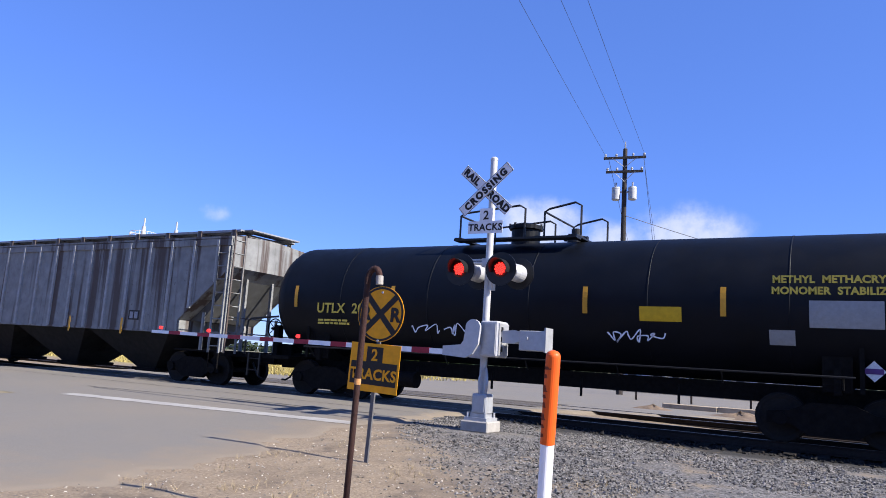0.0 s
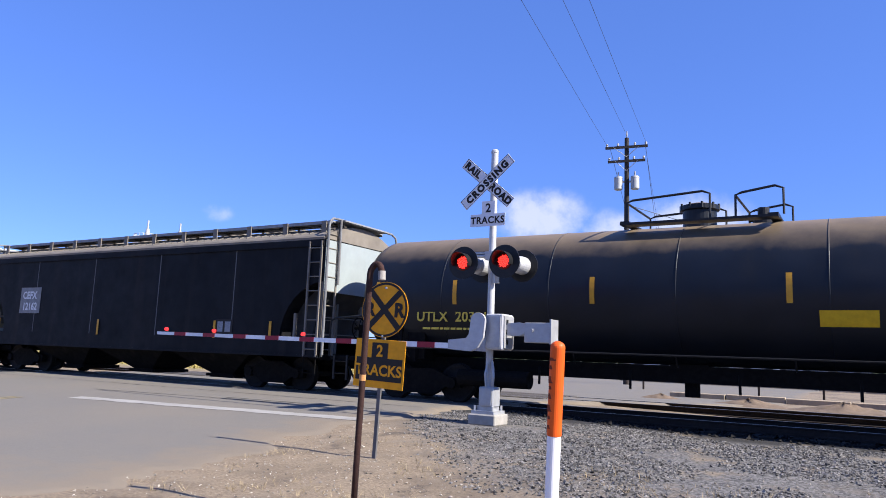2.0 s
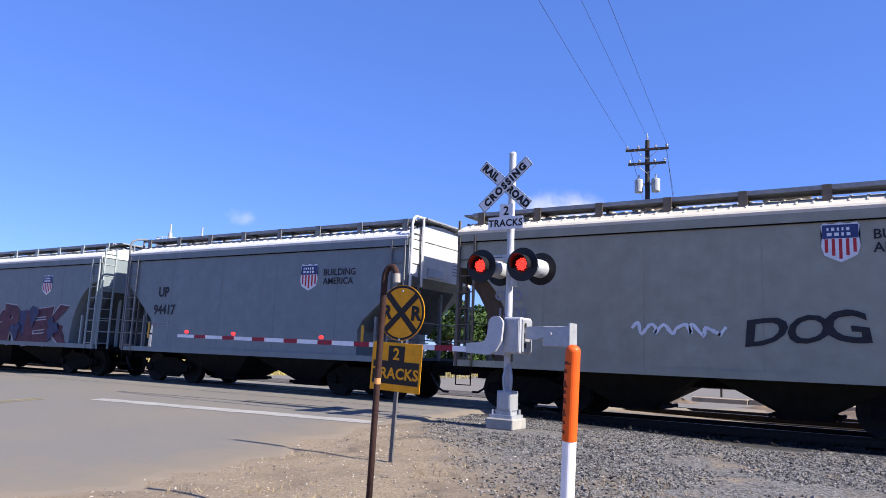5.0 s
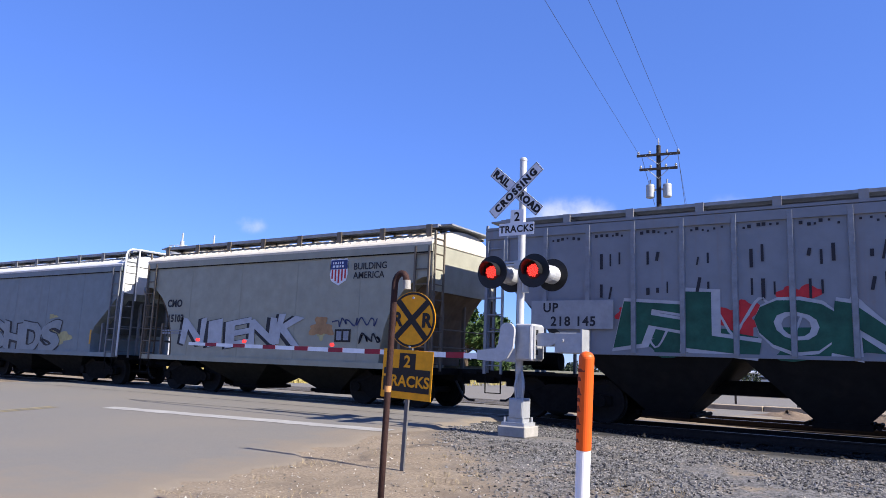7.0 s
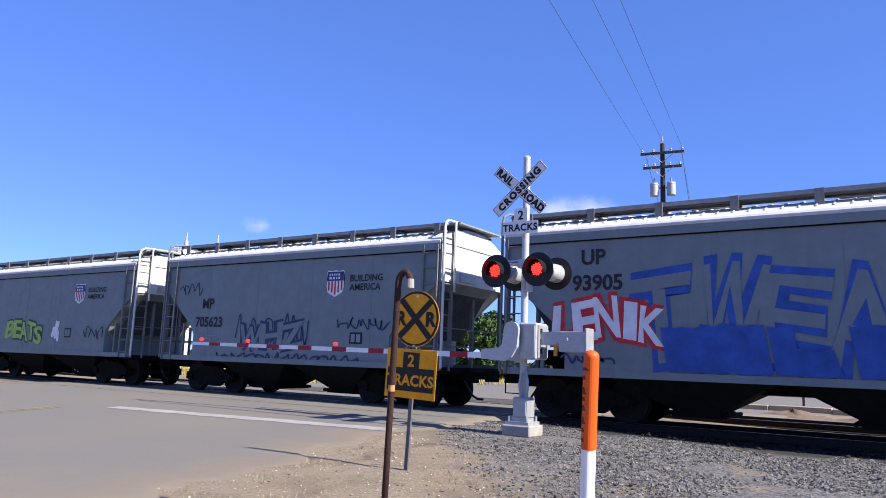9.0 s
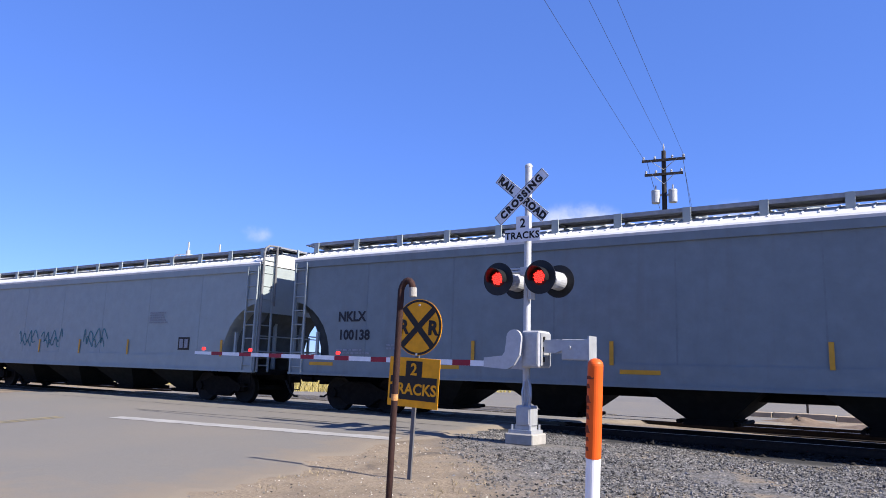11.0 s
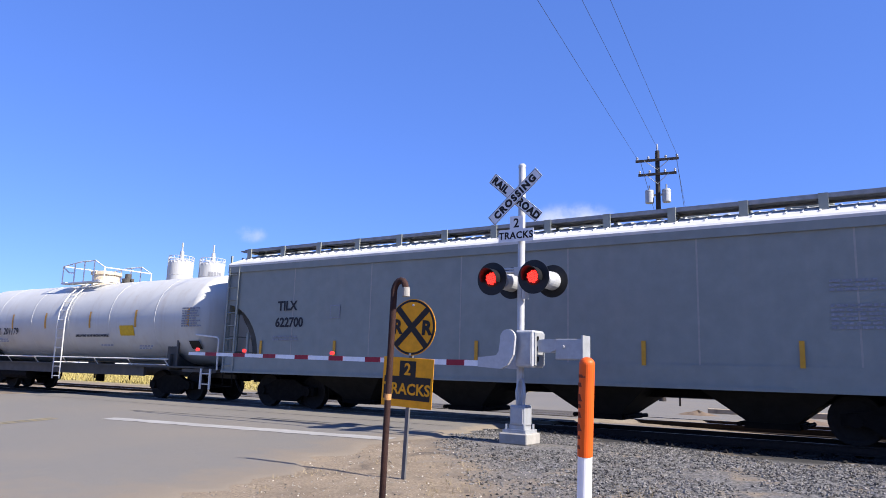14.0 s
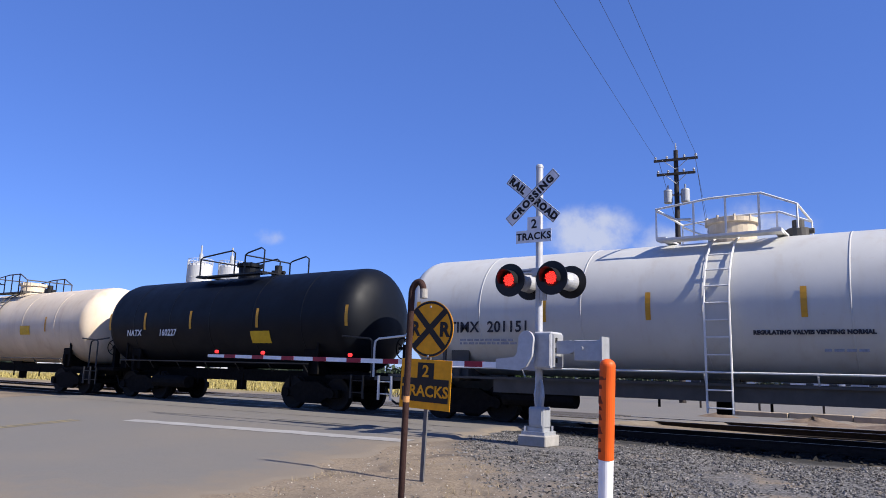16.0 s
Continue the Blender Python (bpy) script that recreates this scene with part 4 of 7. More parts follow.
    put("brake_wheel", shared("brake wheel", b_brakewheel, M_UNDER), car, pose(-half - 0.28, -0.7, 1.75))
    put("brake_stand", shared("brake stand", lambda bm: (box(bm, (0, 0, 1.4), (0.16, 0.2, 0.9)), box(bm, (0.1, 0.5, 1.15), (0.4, 0.5, 0.35))), M_UNDER), car, pose(-half - 0.12, -0.7, 0))
    # dome, platform and railing
    dx = spec.get("dome_x", 0.0)
    plat = spec.get("platform", "wide")
    zt = zc + R
    lo, hi, h = (dx - 1.5, dx + 1.7, spec.get("rail_height", 0.82)) if spec.get("open_rail") else (dx - 1.35, dx + 1.15, 0.78)
    bm = bmesh.new()
    mr = 0.36 if spec.get("open_rail") else 0.5
    lathe(bm, [(mr, -0.2), (mr, 0.34), (mr + 0.06, 0.36), (mr + 0.06, 0.46), (mr * 0.6, 0.52), (0.05, 0.53)], 28, 2, (dx, 0, zt))
    for i in range(10):
        a = 6.2832 * i / 10
        rod(bm, (dx + (mr + 0.05) * math.cos(a), (mr + 0.05) * math.sin(a), zt + 0.36), (dx + (mr + 0.05) * math.cos(a), (mr + 0.05) * math.sin(a), zt + 0.5), 0.03, 6)
    part("manway", bm, spec.get("dome", paint), car)
    bm = bmesh.new()
    lathe(bm, [(0.22, -0.2), (0.22, 0.18), (0.12, 0.2), (0.12, 0.36), (0.05, 0.37)], 16, 2, (dx + 1.3, 0.1, zt))
    rod(bm, (dx + 1.0, 0.1, zt + 0.12), (dx + 1.6, 0.1, zt + 0.12), 0.06, 8)
    part("valve", bm, spec.get("valve", M_BLACK), car)
    bm = bmesh.new()
    for y in (-0.85, 0.85):
        box(bm, ((lo + hi) / 2, y, zt - 0.02), (hi - lo, 0.35, 0.05))
    for x in (lo + 0.1, hi - 0.1):
        box(bm, (x, 0, zt + 0.02), (0.2, 2.0, 0.04))
    part("platform", bm, rails, car)
    bm = bmesh.new()
    rr = 0.026
    if spec.get("open_rail"):
        # two separate raised hoops, one at each side of the fittings
        for a, b in ((lo + 0.15, dx + 0.4), (dx + 0.9, hi + 0.1)):
            for y in (-0.98, 0.98):
                tube(bm, [(a, y, zt), (a, y, zt + h * 0.72), (a + 0.12, y, zt + h * 0.8), (b - 0.15, y, zt + h * 0.95), (b, y, zt + h * 0.85), (b, y, zt)], rr, 6)
            rod(bm, (a, -0.98, zt + h * 0.72), (a, 0.98, zt + h * 0.72), rr, 6)
    else:
        for y in (-0.98, 0.98):
            tube(bm, [(lo, y, zt), (lo, y, zt + h * 0.85), (dx - 0.2, y, zt + h), (hi - 0.35, y, zt + h), (hi + 0.3, y, zt + h * 0.62), (hi + 0.3, y, zt)], rr, 6)
            tube(bm, [(lo, y, zt + h * 0.80), (lo + 0.45, y, zt + h * 0.50), (lo + 0.75, y, zt + h * 0.48)], rr, 6)
            for x in (dx - 0.55, dx + 0.1, dx + 0.75):
                rod(bm, (x, y, zt - 0.05), (x, y, zt + h * 0.97), rr, 6)
        for x, q in ((lo, 0.85), (hi + 0.3, 0.62)):
            rod(bm, (x, -0.98, zt + h * q), (x, 0.98, zt + h * q), rr, 6)
    part("platform_railing", bm, rails, car)
    # side ladder that follows the shell
    if spec.get("ladder", True):
        bm = bmesh.new()
        for k in (-0.24, 0.24):
            pts = []
            for i in range(7):
                a = math.radians(78 - i * 13)
                pts.append((dx + k, -(R + 0.08) * math.cos(a), zc + (R + 0.08) * math.sin(a)))
            pts += [(dx + k, -R - 0.08, 2.0), (dx + k, -R - 0.06, 0.5)]
            tube(bm, pts, 0.022, 6)
        for i in range(10):
            z = 0.6 + i * 0.34
            y = -R - 0.08 if z < zc else -(R + 0.08) * math.sqrt(max(0.05, 1 - ((z - zc) / (R + 0.08)) ** 2))
            rod(bm, (dx - 0.24, y, z), (dx + 0.24, y, z), 0.016, 6)
        part("ladder", bm, rails, car)
    for s in (-1, 1):
        truck(car, s * (half - 2.0))
    ends(car, half + 0.2)

    def on_shell(x, z, w, h, material, name):
        """A sheet that lies on the curved flank."""
        bm = bmesh.new()
        n = 5
        rows = []
        for i in range(n + 1):
            zz = z - h / 2 + h * i / n - zc
            y = -math.sqrt(max(0.01, (R + 0.012) ** 2 - zz * zz))
            rows.append([bm.verts.new((x - w / 2, y, zz + zc)), bm.verts.new((x + w / 2, y, zz + zc))])
        for a, b in zip(rows, rows[1:]):
            bm.faces.new((a[0], a[1], b[1], b[0]))
        return part(name, bm, material, car)

    for fx in spec.get("strips", ()):
        on_shell(-half + fx, 2.62, 0.11, 0.58, M_REFL, "reflector_strip")
    for x, z, w, h, m_, nm in spec.get("patches", ()):
        on_shell(-half + x, z, w, h, m_, nm)
    for words, size, x, z, m_ in spec.get("words", ()):
        lettering(words, size, (-half + x, -math.sqrt(R * R - (z + size * 0.35 - zc) ** 2) - 0.035, z), m_, car, 0.008, spacing=1.05)
    for x, z, rows, w in spec.get("print", ()):
        fine_print((-half + x, -R - 0.012, z), rows, w, 0.05, spec["ink"], car, int(x * 10))
    TRAIN.append(car)
    return car

# ---------------------------------------------------------------- wagon paint and lettering
GREY, LIGHT, BEIGE, DARK = (0.172, 0.205, 0.220), (0.268, 0.305, 0.308), (0.290, 0.285, 0.225), (0.040, 0.041, 0.042)
P_GREY = mat("grey wagon paint", GREY, 0.55, 0, 0.10, 2.5, streak=0.35, streak_color=(0.14, 0.14, 0.14))
P_LIGHT = mat("light grey wagon paint", LIGHT, 0.55, 0, 0.07, 2.5, streak=0.14, streak_color=(0.32, 0.31, 0.30))
P_BEIGE = mat("beige wagon paint", BEIGE, 0.55, 0, 0.12, 2.5, streak=0.30, streak_color=(0.25, 0.22, 0.17))
P_BROWNTRIM = mat("grimy brown frame paint", (0.13, 0.108, 0.082), 0.65, 0, 0.2, 4, streak=0.3)
P_BEIGEROOF = mat("pale beige roof paint", (0.58, 0.53, 0.44), 0.55, 0, 0.10, 2.5, streak=0.25, streak_color=(0.33, 0.28, 0.22))
P_SAND = mat("warm grey wagon paint", (0.228, 0.246, 0.228), 0.55, 0, 0.08, 2.5, streak=0.14, streak_color=(0.34, 0.31, 0.27))
P_RUSTY = mat("rust-stained grey paint", (0.195, 0.20, 0.20), 0.65, 0, 0.25, 2.5, streak=0.9, streak_color=(0.055, 0.036, 0.030), run=(2.4, 0.10), run_lo=0.50, run_hi=0.60)
P_DARK = mat("sooty dark grey paint", (0.008, 0.0088, 0.0112), 0.6, 0, 0.3, 1.5, streak=0.5, streak_color=(0.024, 0.020, 0.019), dust=(0.0125, 0.0135, 0.016), spec=0.12, run=(1.6, 0.10))
P_DARKROOF = mat("dusty grey roof", (0.17, 0.15, 0.125), 0.7, 0, 0.2, 2)
P_WHITE = mat("chalky pale grey paint", (0.20, 0.218, 0.242), 0.6, 0, 0.08, 2.5, streak=0.4, streak_color=(0.22, 0.18, 0.165), run=(2.6, 0.12), run_lo=0.56, run_hi=0.66)
P_BLACKTANK = mat("black tank paint", (0.0034, 0.0048, 0.0085), 0.5, 0, 0.3, 1.2, streak=0.12, streak_color=(0.008, 0.008, 0.009), spec=0.15)
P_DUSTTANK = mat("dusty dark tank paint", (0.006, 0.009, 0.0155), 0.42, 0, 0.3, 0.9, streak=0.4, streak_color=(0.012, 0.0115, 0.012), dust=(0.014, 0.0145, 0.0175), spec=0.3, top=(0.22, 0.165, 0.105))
P_WHITETANK = mat("white tank paint", (0.50, 0.495, 0.465), 0.42, 0, 0.06, 1.0, streak=0.30, streak_color=(0.36, 0.29, 0.21))
P_BEIGETANK = mat("tan-stained white tank paint", (0.62, 0.52, 0.39), 0.5, 0, 0.12, 0.8, streak=0.35, streak_color=(0.40, 0.27, 0.17))
M_FRAMEW = mat("grimy white frame", (0.07, 0.065, 0.058), 0.65, 0, 0.2, 3, streak=0.5, streak_color=(0.10, 0.085, 0.07))
M_BLUELOGO = mat("shield blue", (0.035, 0.05, 0.16), 0.55, 0, 0.15, 12)
M_REDLOGO = mat("shield red", (0.45, 0.03, 0.04), 0.55, 0, 0.15, 12)
SPRAY = {
    "pale": mat("pale grey spray paint", (0.40, 0.41, 0.43), 0.6, 0, 0.15, 4),
    "white": mat("white spray paint", (0.70, 0.71, 0.74), 0.6, 0, 0.12, 4), "black": mat("black spray paint", (0.02, 0.02, 0.025), 0.6, 0, 0.3, 6),
    "blue": mat("blue spray paint", (0.03, 0.085, 0.34), 0.6, 0, 0.3, 3), "sky": mat("sky-blue spray paint", (0.12, 0.42, 0.62), 0.6, 0, 0.25, 3),
    "red": mat("red spray paint", (0.55, 0.03, 0.035), 0.6, 0, 0.2, 5), "green": mat("green spray paint", (0.014, 0.085, 0.055), 0.6, 0, 0.3, 4),
    "teal": mat("teal spray paint", (0.03, 0.16, 0.19), 0.6, 0, 0.3, 6), "lime": mat("lime spray paint", (0.34, 0.50, 0.10), 0.6, 0, 0.25, 5),
    "yellow": mat("faint yellow spray paint", (0.40, 0.36, 0.17), 0.6, 0, 0.25, 4), "wine": mat("wine spray paint", (0.085, 0.026, 0.042), 0.6, 0, 0.3, 3),
    "navy": mat("navy spray paint", (0.035, 0.045, 0.11), 0.6, 0, 0.3, 4),
}
FACE = -1.6 - 0.012


def bubble(car, words, x0, x1, z0, z1, fill, line, seed, slant=6.0, name="graffiti", fat_line=0.105, fat_fill=0.030, drop=(0.0, 0.0)):
    """Fat hand-sprayed letters, outlined and overlapping, on the wagon's flank."""
    rng = random.Random(seed)
    n = len(words)
    w = (x1 - x0) / n
    for layer, (material, fat, off) in enumerate(((line, fat_line, 0.0), (fill, fat_fill, -0.004))):
        if material is None:
            continue
        rng = random.Random(seed)
        V, F = [], []
        for i, ch in enumerate(words):
            src = text_mesh(ch, 1.0, fat)
            co = np.array([v.co[:] for v in src.vertices])
            if not len(co):
                continue
            lo, hi = co[:, 0].min(), co[:, 0].max()
            zl, zh = -0.02, 0.75
            a = radians(rng.uniform(-9, 9) + slant)
            sx, sz = w * 1.08 / max(0.3, hi - lo), (z1 - z0) / (zh - zl) * rng.uniform(0.88, 1.08)
            x = (co[:, 0] - (lo + hi) / 2) * sx
            z = (co[:, 1] - zl) * sz
            x = x + z * math.tan(a) * 0.5 + 0.06 * np.sin(z * 3.3 + i)
            z = z + 0.08 * np.sin(x * 2.6 + seed + i) + rng.uniform(-0.06, 0.06)
            if layer == 0:
                x, z = x + drop[0], z + drop[1]
            base = len(V)
            px = x0 + w * (i + 0.5)
            V += [(px + p, FACE + off - 0.0012 * i, z0 + q) for p, q in zip(x, z)]
            F += [[base + k for k in f.vertices] for f in src.polygons]
        me = bpy.data.meshes.new(name)
        me.from_pydata(V, [], F)
        me.update()
        link(name, me, material, car)


def scrawl(car, x0, x1, z0, z1, material, seed, width=0.035, n=26, name="graffiti", face=FACE):
    """A quick looping tag of one continuous stroke."""
    rng = random.Random(seed)
    pts = []
    for i in range(n):
        f = i / (n - 1)
        z = z0 + (z1 - z0) * (0.5 + 0.5 * math.sin(i * 2.3 + rng.uniform(-0.7, 0.7)) * rng.uniform(0.55, 1.0))
        pts.append(Vector((x0 + (x1 - x0) * f + rng.uniform(-0.10, 0.12), 0, z)))
    fine = []
    for i in range(len(pts) - 1):
        p0, p1, p2, p3 = pts[max(0, i - 1)], pts[i], pts[i + 1], pts[min(len(pts) - 1, i + 2)]
        for k in range(5):
            t = k / 5
            fine.append(0.5 * ((2 * p1) + (p2 - p0) * t + (2 * p0 - 5 * p1 + 4 * p2 - p3) * t * t + (3 * p1 - p0 - 3 * p2 + p3) * t ** 3))
    V, F = [], []
    for i, p in enumerate(fine):
        d = fine[min(i + 1, len(fine) - 1)] - fine[max(0, i - 1)]
        nrm = Vector((-d.z, 0, d.x)).normalized() * width * 0.5 * rng.uniform(0.7, 1.2)
        V += [(p.x + nrm.x, face - 0.002, p.z + nrm.z), (p.x - nrm.x, face - 0.002, p.z - nrm.z)]
    for i in range(len(fine) - 1):
        F.append((2 * i, 2 * i + 1, 2 * i + 3, 2 * i + 2))
    me = bpy.data.meshes.new(name)
    me.from_pydata(V, [], F)
    me.update()
    link(name, me, material, car)


def blot(car, x, z, rx, rz, material, seed, name="paint_blot", lift=0.0):
    rng = random.Random(seed)
    bm = bmesh.new()
    vs = []
    for i in range(40):
        a = 6.2832 * i / 40
        k = 0.8 + 0.22 * math.sin(a * 3 + seed) + 0.12 * math.sin(a * 7 + seed * 2) + rng.uniform(-0.05, 0.05)
        vs.append(bm.verts.new((x + rx * k * math.cos(a), FACE + 0.009 - lift - 0.0014 * (seed % 5), z + rz * k * math.sin(a))))
    mid = bm.verts.new((x, vs[0].co.y, z))
    for p, q in zip(vs, vs[1:] + vs[:1]):
        bm.faces.new((p, q, mid))
    part(name, bm, material, car)


def wash(car, x0, x1, z0, z1, material, seed, name="paint_wash"):
    """A rolled field of paint with a ragged upper edge and slanting sides."""
    V, F = [], []
    n = max(6, int((x1 - x0) / 0.06))
    for i in range(n + 1):
        x = x0 + (x1 - x0) * i / n
        k = noise.noise(Vector((x * 5.0, seed, 1.0)))
        y = FACE - 0.030 - 0.0004 * (seed % 7)
        V += [(x + 0.10, y, z0 + 0.05 * k), (x - 0.05, y, z1 + 0.08 * k)]
    F = [(2 * i, 2 * i + 2, 2 * i + 3, 2 * i + 1) for i in range(n)]
    me = bpy.data.meshes.new(name)
    me.from_pydata(V, [], F)
    me.update()
    link(name, me, material, car)


def shield(car, x, z, h):
    """A striped shield emblem, drawn as plain shapes."""
    w = h * 0.86
    bm = bmesh.new()
    out = [(-0.5, 0.42), (-0.42, 0.5), (-0.2, 0.46), (0, 0.5), (0.2, 0.46), (0.42, 0.5), (0.5, 0.42), (0.46, 0.2), (0.5, -0.1), (0.42, -0.32), (0.2, -0.42), (0, -0.5), (-0.2, -0.42), (-0.42, -0.32), (-0.5, -0.1), (-0.46, 0.2)]
    bm.faces.new([bm.verts.new((x + a * w, FACE + 0.002, z + b * h)) for a, b in out])
    bmesh.ops.triangulate(bm, faces=bm.faces[:])
    e = part("emblem", bm, SPRAY["white"], car)
    bm = bmesh.new()
    box(bm, (x, FACE, z + 0.27 * h), (w * 0.92, 0.004, h * 0.34))
    part("emblem_band", bm, M_BLUELOGO, e)
    bm = bmesh.new()
    for i in range(5):
        px = (i - 2) * 0.18
        hh = 0.5 - 0.08 * abs(i - 2)
        box(bm, (x + px * w, FACE, z + (0.09 - hh / 2) * h), (w * 0.085, 0.004, h * hh))
    part("emblem_stripes", bm, M_REDLOGO, e)
    fine_print((x - w * 0.34, FACE - 0.004, z + 0.33 * h), 2, w * 0.66, h * 0.08, SPRAY["white"], e, 4)


def slogan(car, half, right=3.3, z=3.17):
    shield(car, half - right, z, 0.74)
    lettering("BUILDING", 0.25, (half - right + 1.08, FACE, z + 0.04), M_INK, car, 0.004)
    lettering("AMERICA", 0.25, (half - right + 1.04, FACE, z - 0.20), M_INK, car, 0.004)


def marks(car, half, code, number, x, z, size=0.36, ink=M_INK, step=1.35, wide=1.0):
    """Reporting mark above the running number."""
    lettering(code, size, (-half + x, FACE, z), ink, car, 0.013, wide=wide)
    lettering(number, size, (-half + x + 0.1, FACE, z - size * step), ink, car, 0.013, wide=wide)
    fine_print((-half + x - 0.5, FACE, z - size * step - 0.28), 2, 1.1, 0.05, M_INKGREY, car, int(number))


def data_panel(car, x, z, w=0.42, h=0.3):
    bm = bmesh.new()
    box(bm, (x, FACE, z), (w, 0.006, h))
    d = part("data_panel", bm, M_SIGNBLK, car)
    bm = bmesh.new()
    for k in (-1, 1):
        box(bm, (x + k * w * 0.22, FACE - 0.005, z), (w * 0.32, 0.004, h * 0.7))
    part("panel_text", bm, M_INKGREY, d)


def d_h2(car, half):
    lettering("PL  CX", 0.36, (-half + 2.3, FACE - 0.075, 2.14), M_INK, car, 0.012)
    lettering("100  84", 0.36, (-half + 2.3, FACE - 0.075, 1.79), M_INK, car, 0.012)
    data_panel(car, -half + 13.05, 1.95, 0.5, 0.3)
    data_panel(car, -half + 3.3, 1.88, 0.36, 0.32)
    for x in (3.4, 9.87, 12.59):
        put("reflector_strip", shared("amber strip", lambda bm: box(bm, (0, -1.635, 0), (0.09, 0.006, 0.5)), M_REFL), car, pose(-half + x, -0.05, 1.6))


def d_h4(car, half):
    bm = bmesh.new()
    box(bm, (-half + 3.0, FACE, 2.52), (1.25, 0.006, 0.92))
    p = part("number_board", bm, mat("faded grey board", (0.22, 0.225, 0.23), 0.7, 0, 0.2, 6), car)
    lettering("CEFX", 0.36, (-half + 2.95, FACE - 0.006, 2.58), M_INKW, p, 0.012)
    lettering("12162", 0.36, (-half + 3.0, FACE - 0.006, 2.18), M_INKW, p, 0.012)
    data_panel(car, half - 3.6, 1.7, 0.7, 0.42)


def d_h5(car, half):
    marks(car, half, "UP", "95320", 1.9, 2.71, 0.42)
    slogan(car, half)
    bubble(car, "SADIOL", -half + 2.5, -half + 8.7, 1.2, 2.55, SPRAY["pale"], SPRAY["black"], 11, fat_line=0.11, fat_fill=0.04, drop=(0.03, -0.05))
    scrawl(car, -half + 4.6, -half + 5.8, 2.62, 2.85, SPRAY["black"], 13, 0.035, 12)
    scrawl(car, -half + 6.9, -half + 8.0, 2.62, 2.80, SPRAY["black"], 14, 0.035, 12)
    bubble(car, "DOC", -half + 8.4, -half + 9.85, 2.1, 2.75, P_LIGHT, SPRAY["black"], 12)
    blot(car, half - 2.6, 1.5, 1.0, 0.36, SPRAY["sky"], 2)
    scrawl(car, half - 3.2, half - 1.5, 1.2, 1.5, SPRAY["navy"], 5, 0.06)
    scrawl(car, half - 1.25, half - 0.2, 2.75, 3.15, SPRAY["black"], 6, 0.035, 14)
    scrawl(car, -half + 0.6, -half + 1.4, 2.85, 3.3, SPRAY["black"], 7, 0.035, 12)
    scrawl(car, half - 2.4, half - 1.3, 1.65, 1.95, SPRAY["navy"], 8, 0.05, 14)
    data_panel(car, half - 2.95, 1.75)


def d_h6(car, half):
    marks(car, half, "CMO", "15128", 1.5, 2.56, 0.32, step=1.5)
    slogan(car, half, 3.2, 3.5)
    bubble(car, "MWMN", -half + 5.8, -half + 8.5, 1.55, 2.25, None, SPRAY["black"], 21, fat_line=0.075)
    bubble(car, "SGO", -half + 6.0, -half + 8.1, 1.12, 1.6, P_BEIGE, SPRAY["black"], 22, fat_line=0.07, fat_fill=0.02)
    scrawl(car, -half + 3.2, -half + 5.0, 1.3, 2.0, SPRAY["pale"], 23, 0.06, 18)
    scrawl(car, -half + 8.4, -half + 9.6, 1.3, 2.0, SPRAY["pale"], 24, 0.06, 14)


def d_h7(car, half):
    marks(car, half, "CMO", "15233", 1.4, 2.5, 0.30, ink=M_INKGREY)
    slogan(car, half, 3.2, 3.5)
    bubble(car, "DOG", -half + 6.5, -half + 8.5, 1.65, 2.25, None, SPRAY["black"], 31, fat_line=0.02)
    scrawl(car, -half + 4.2, -half + 6.2, 1.7, 2.05, SPRAY["white"], 33, 0.07, 18)


def d_h8(car, half):
    marks(car, half, "UP", "94417", 1.9, 2.71, 0.42)
    slogan(car, half)


def d_cnw(car, half):
    lettering("CNW", 0.5, (-half + 2.3, FACE, 2.42), M_INK, car, 0.014)
    lettering("437256", 0.5, (-half + 2.5, FACE, 1.87), M_INK, car, 0.014)
    fine_print((-half + 1.7, FACE, 1.62), 2, 1.3, 0.05, M_INKGREY, car, 9)
    for x, z, rx, rz, q, s in ((5.2, 1.6, 1.5, 0.55, "wine", 1), (7.2, 1.75, 1.3, 0.6, "navy", 2), (8.6, 1.6, 1.2, 0.55, "wine", 3), (3.5, 1.5, 0.6, 0.34, "yellow", 4)):
        blot(car, -half + x, z, rx, rz, SPRAY[q], s)
    bubble(car, "MREK", -half + 4.0, half - 1.7, 1.1, 2.5, SPRAY["wine"], SPRAY["pale"], 42, 16, fat_line=0.085, fat_fill=0.062)
    for x, z, rx, rz, n in ((4.7, 1.9, 0.35, 0.5, 11), (6.4, 1.5, 0.4, 0.35, 12), (7.6, 2.1, 0.35, 0.4, 13), (8.9, 1.6, 0.4, 0.45, 14)):
        blot(car, -half + x, z, rx, rz, SPRAY["navy"], n, lift=0.034)
    scrawl(car, -half + 3.1, -half + 3.9, 1.4, 1.75, SPRAY["black"], 43, 0.04, 10)
    shield(car, half - 3.3, 3.2, 0.74)


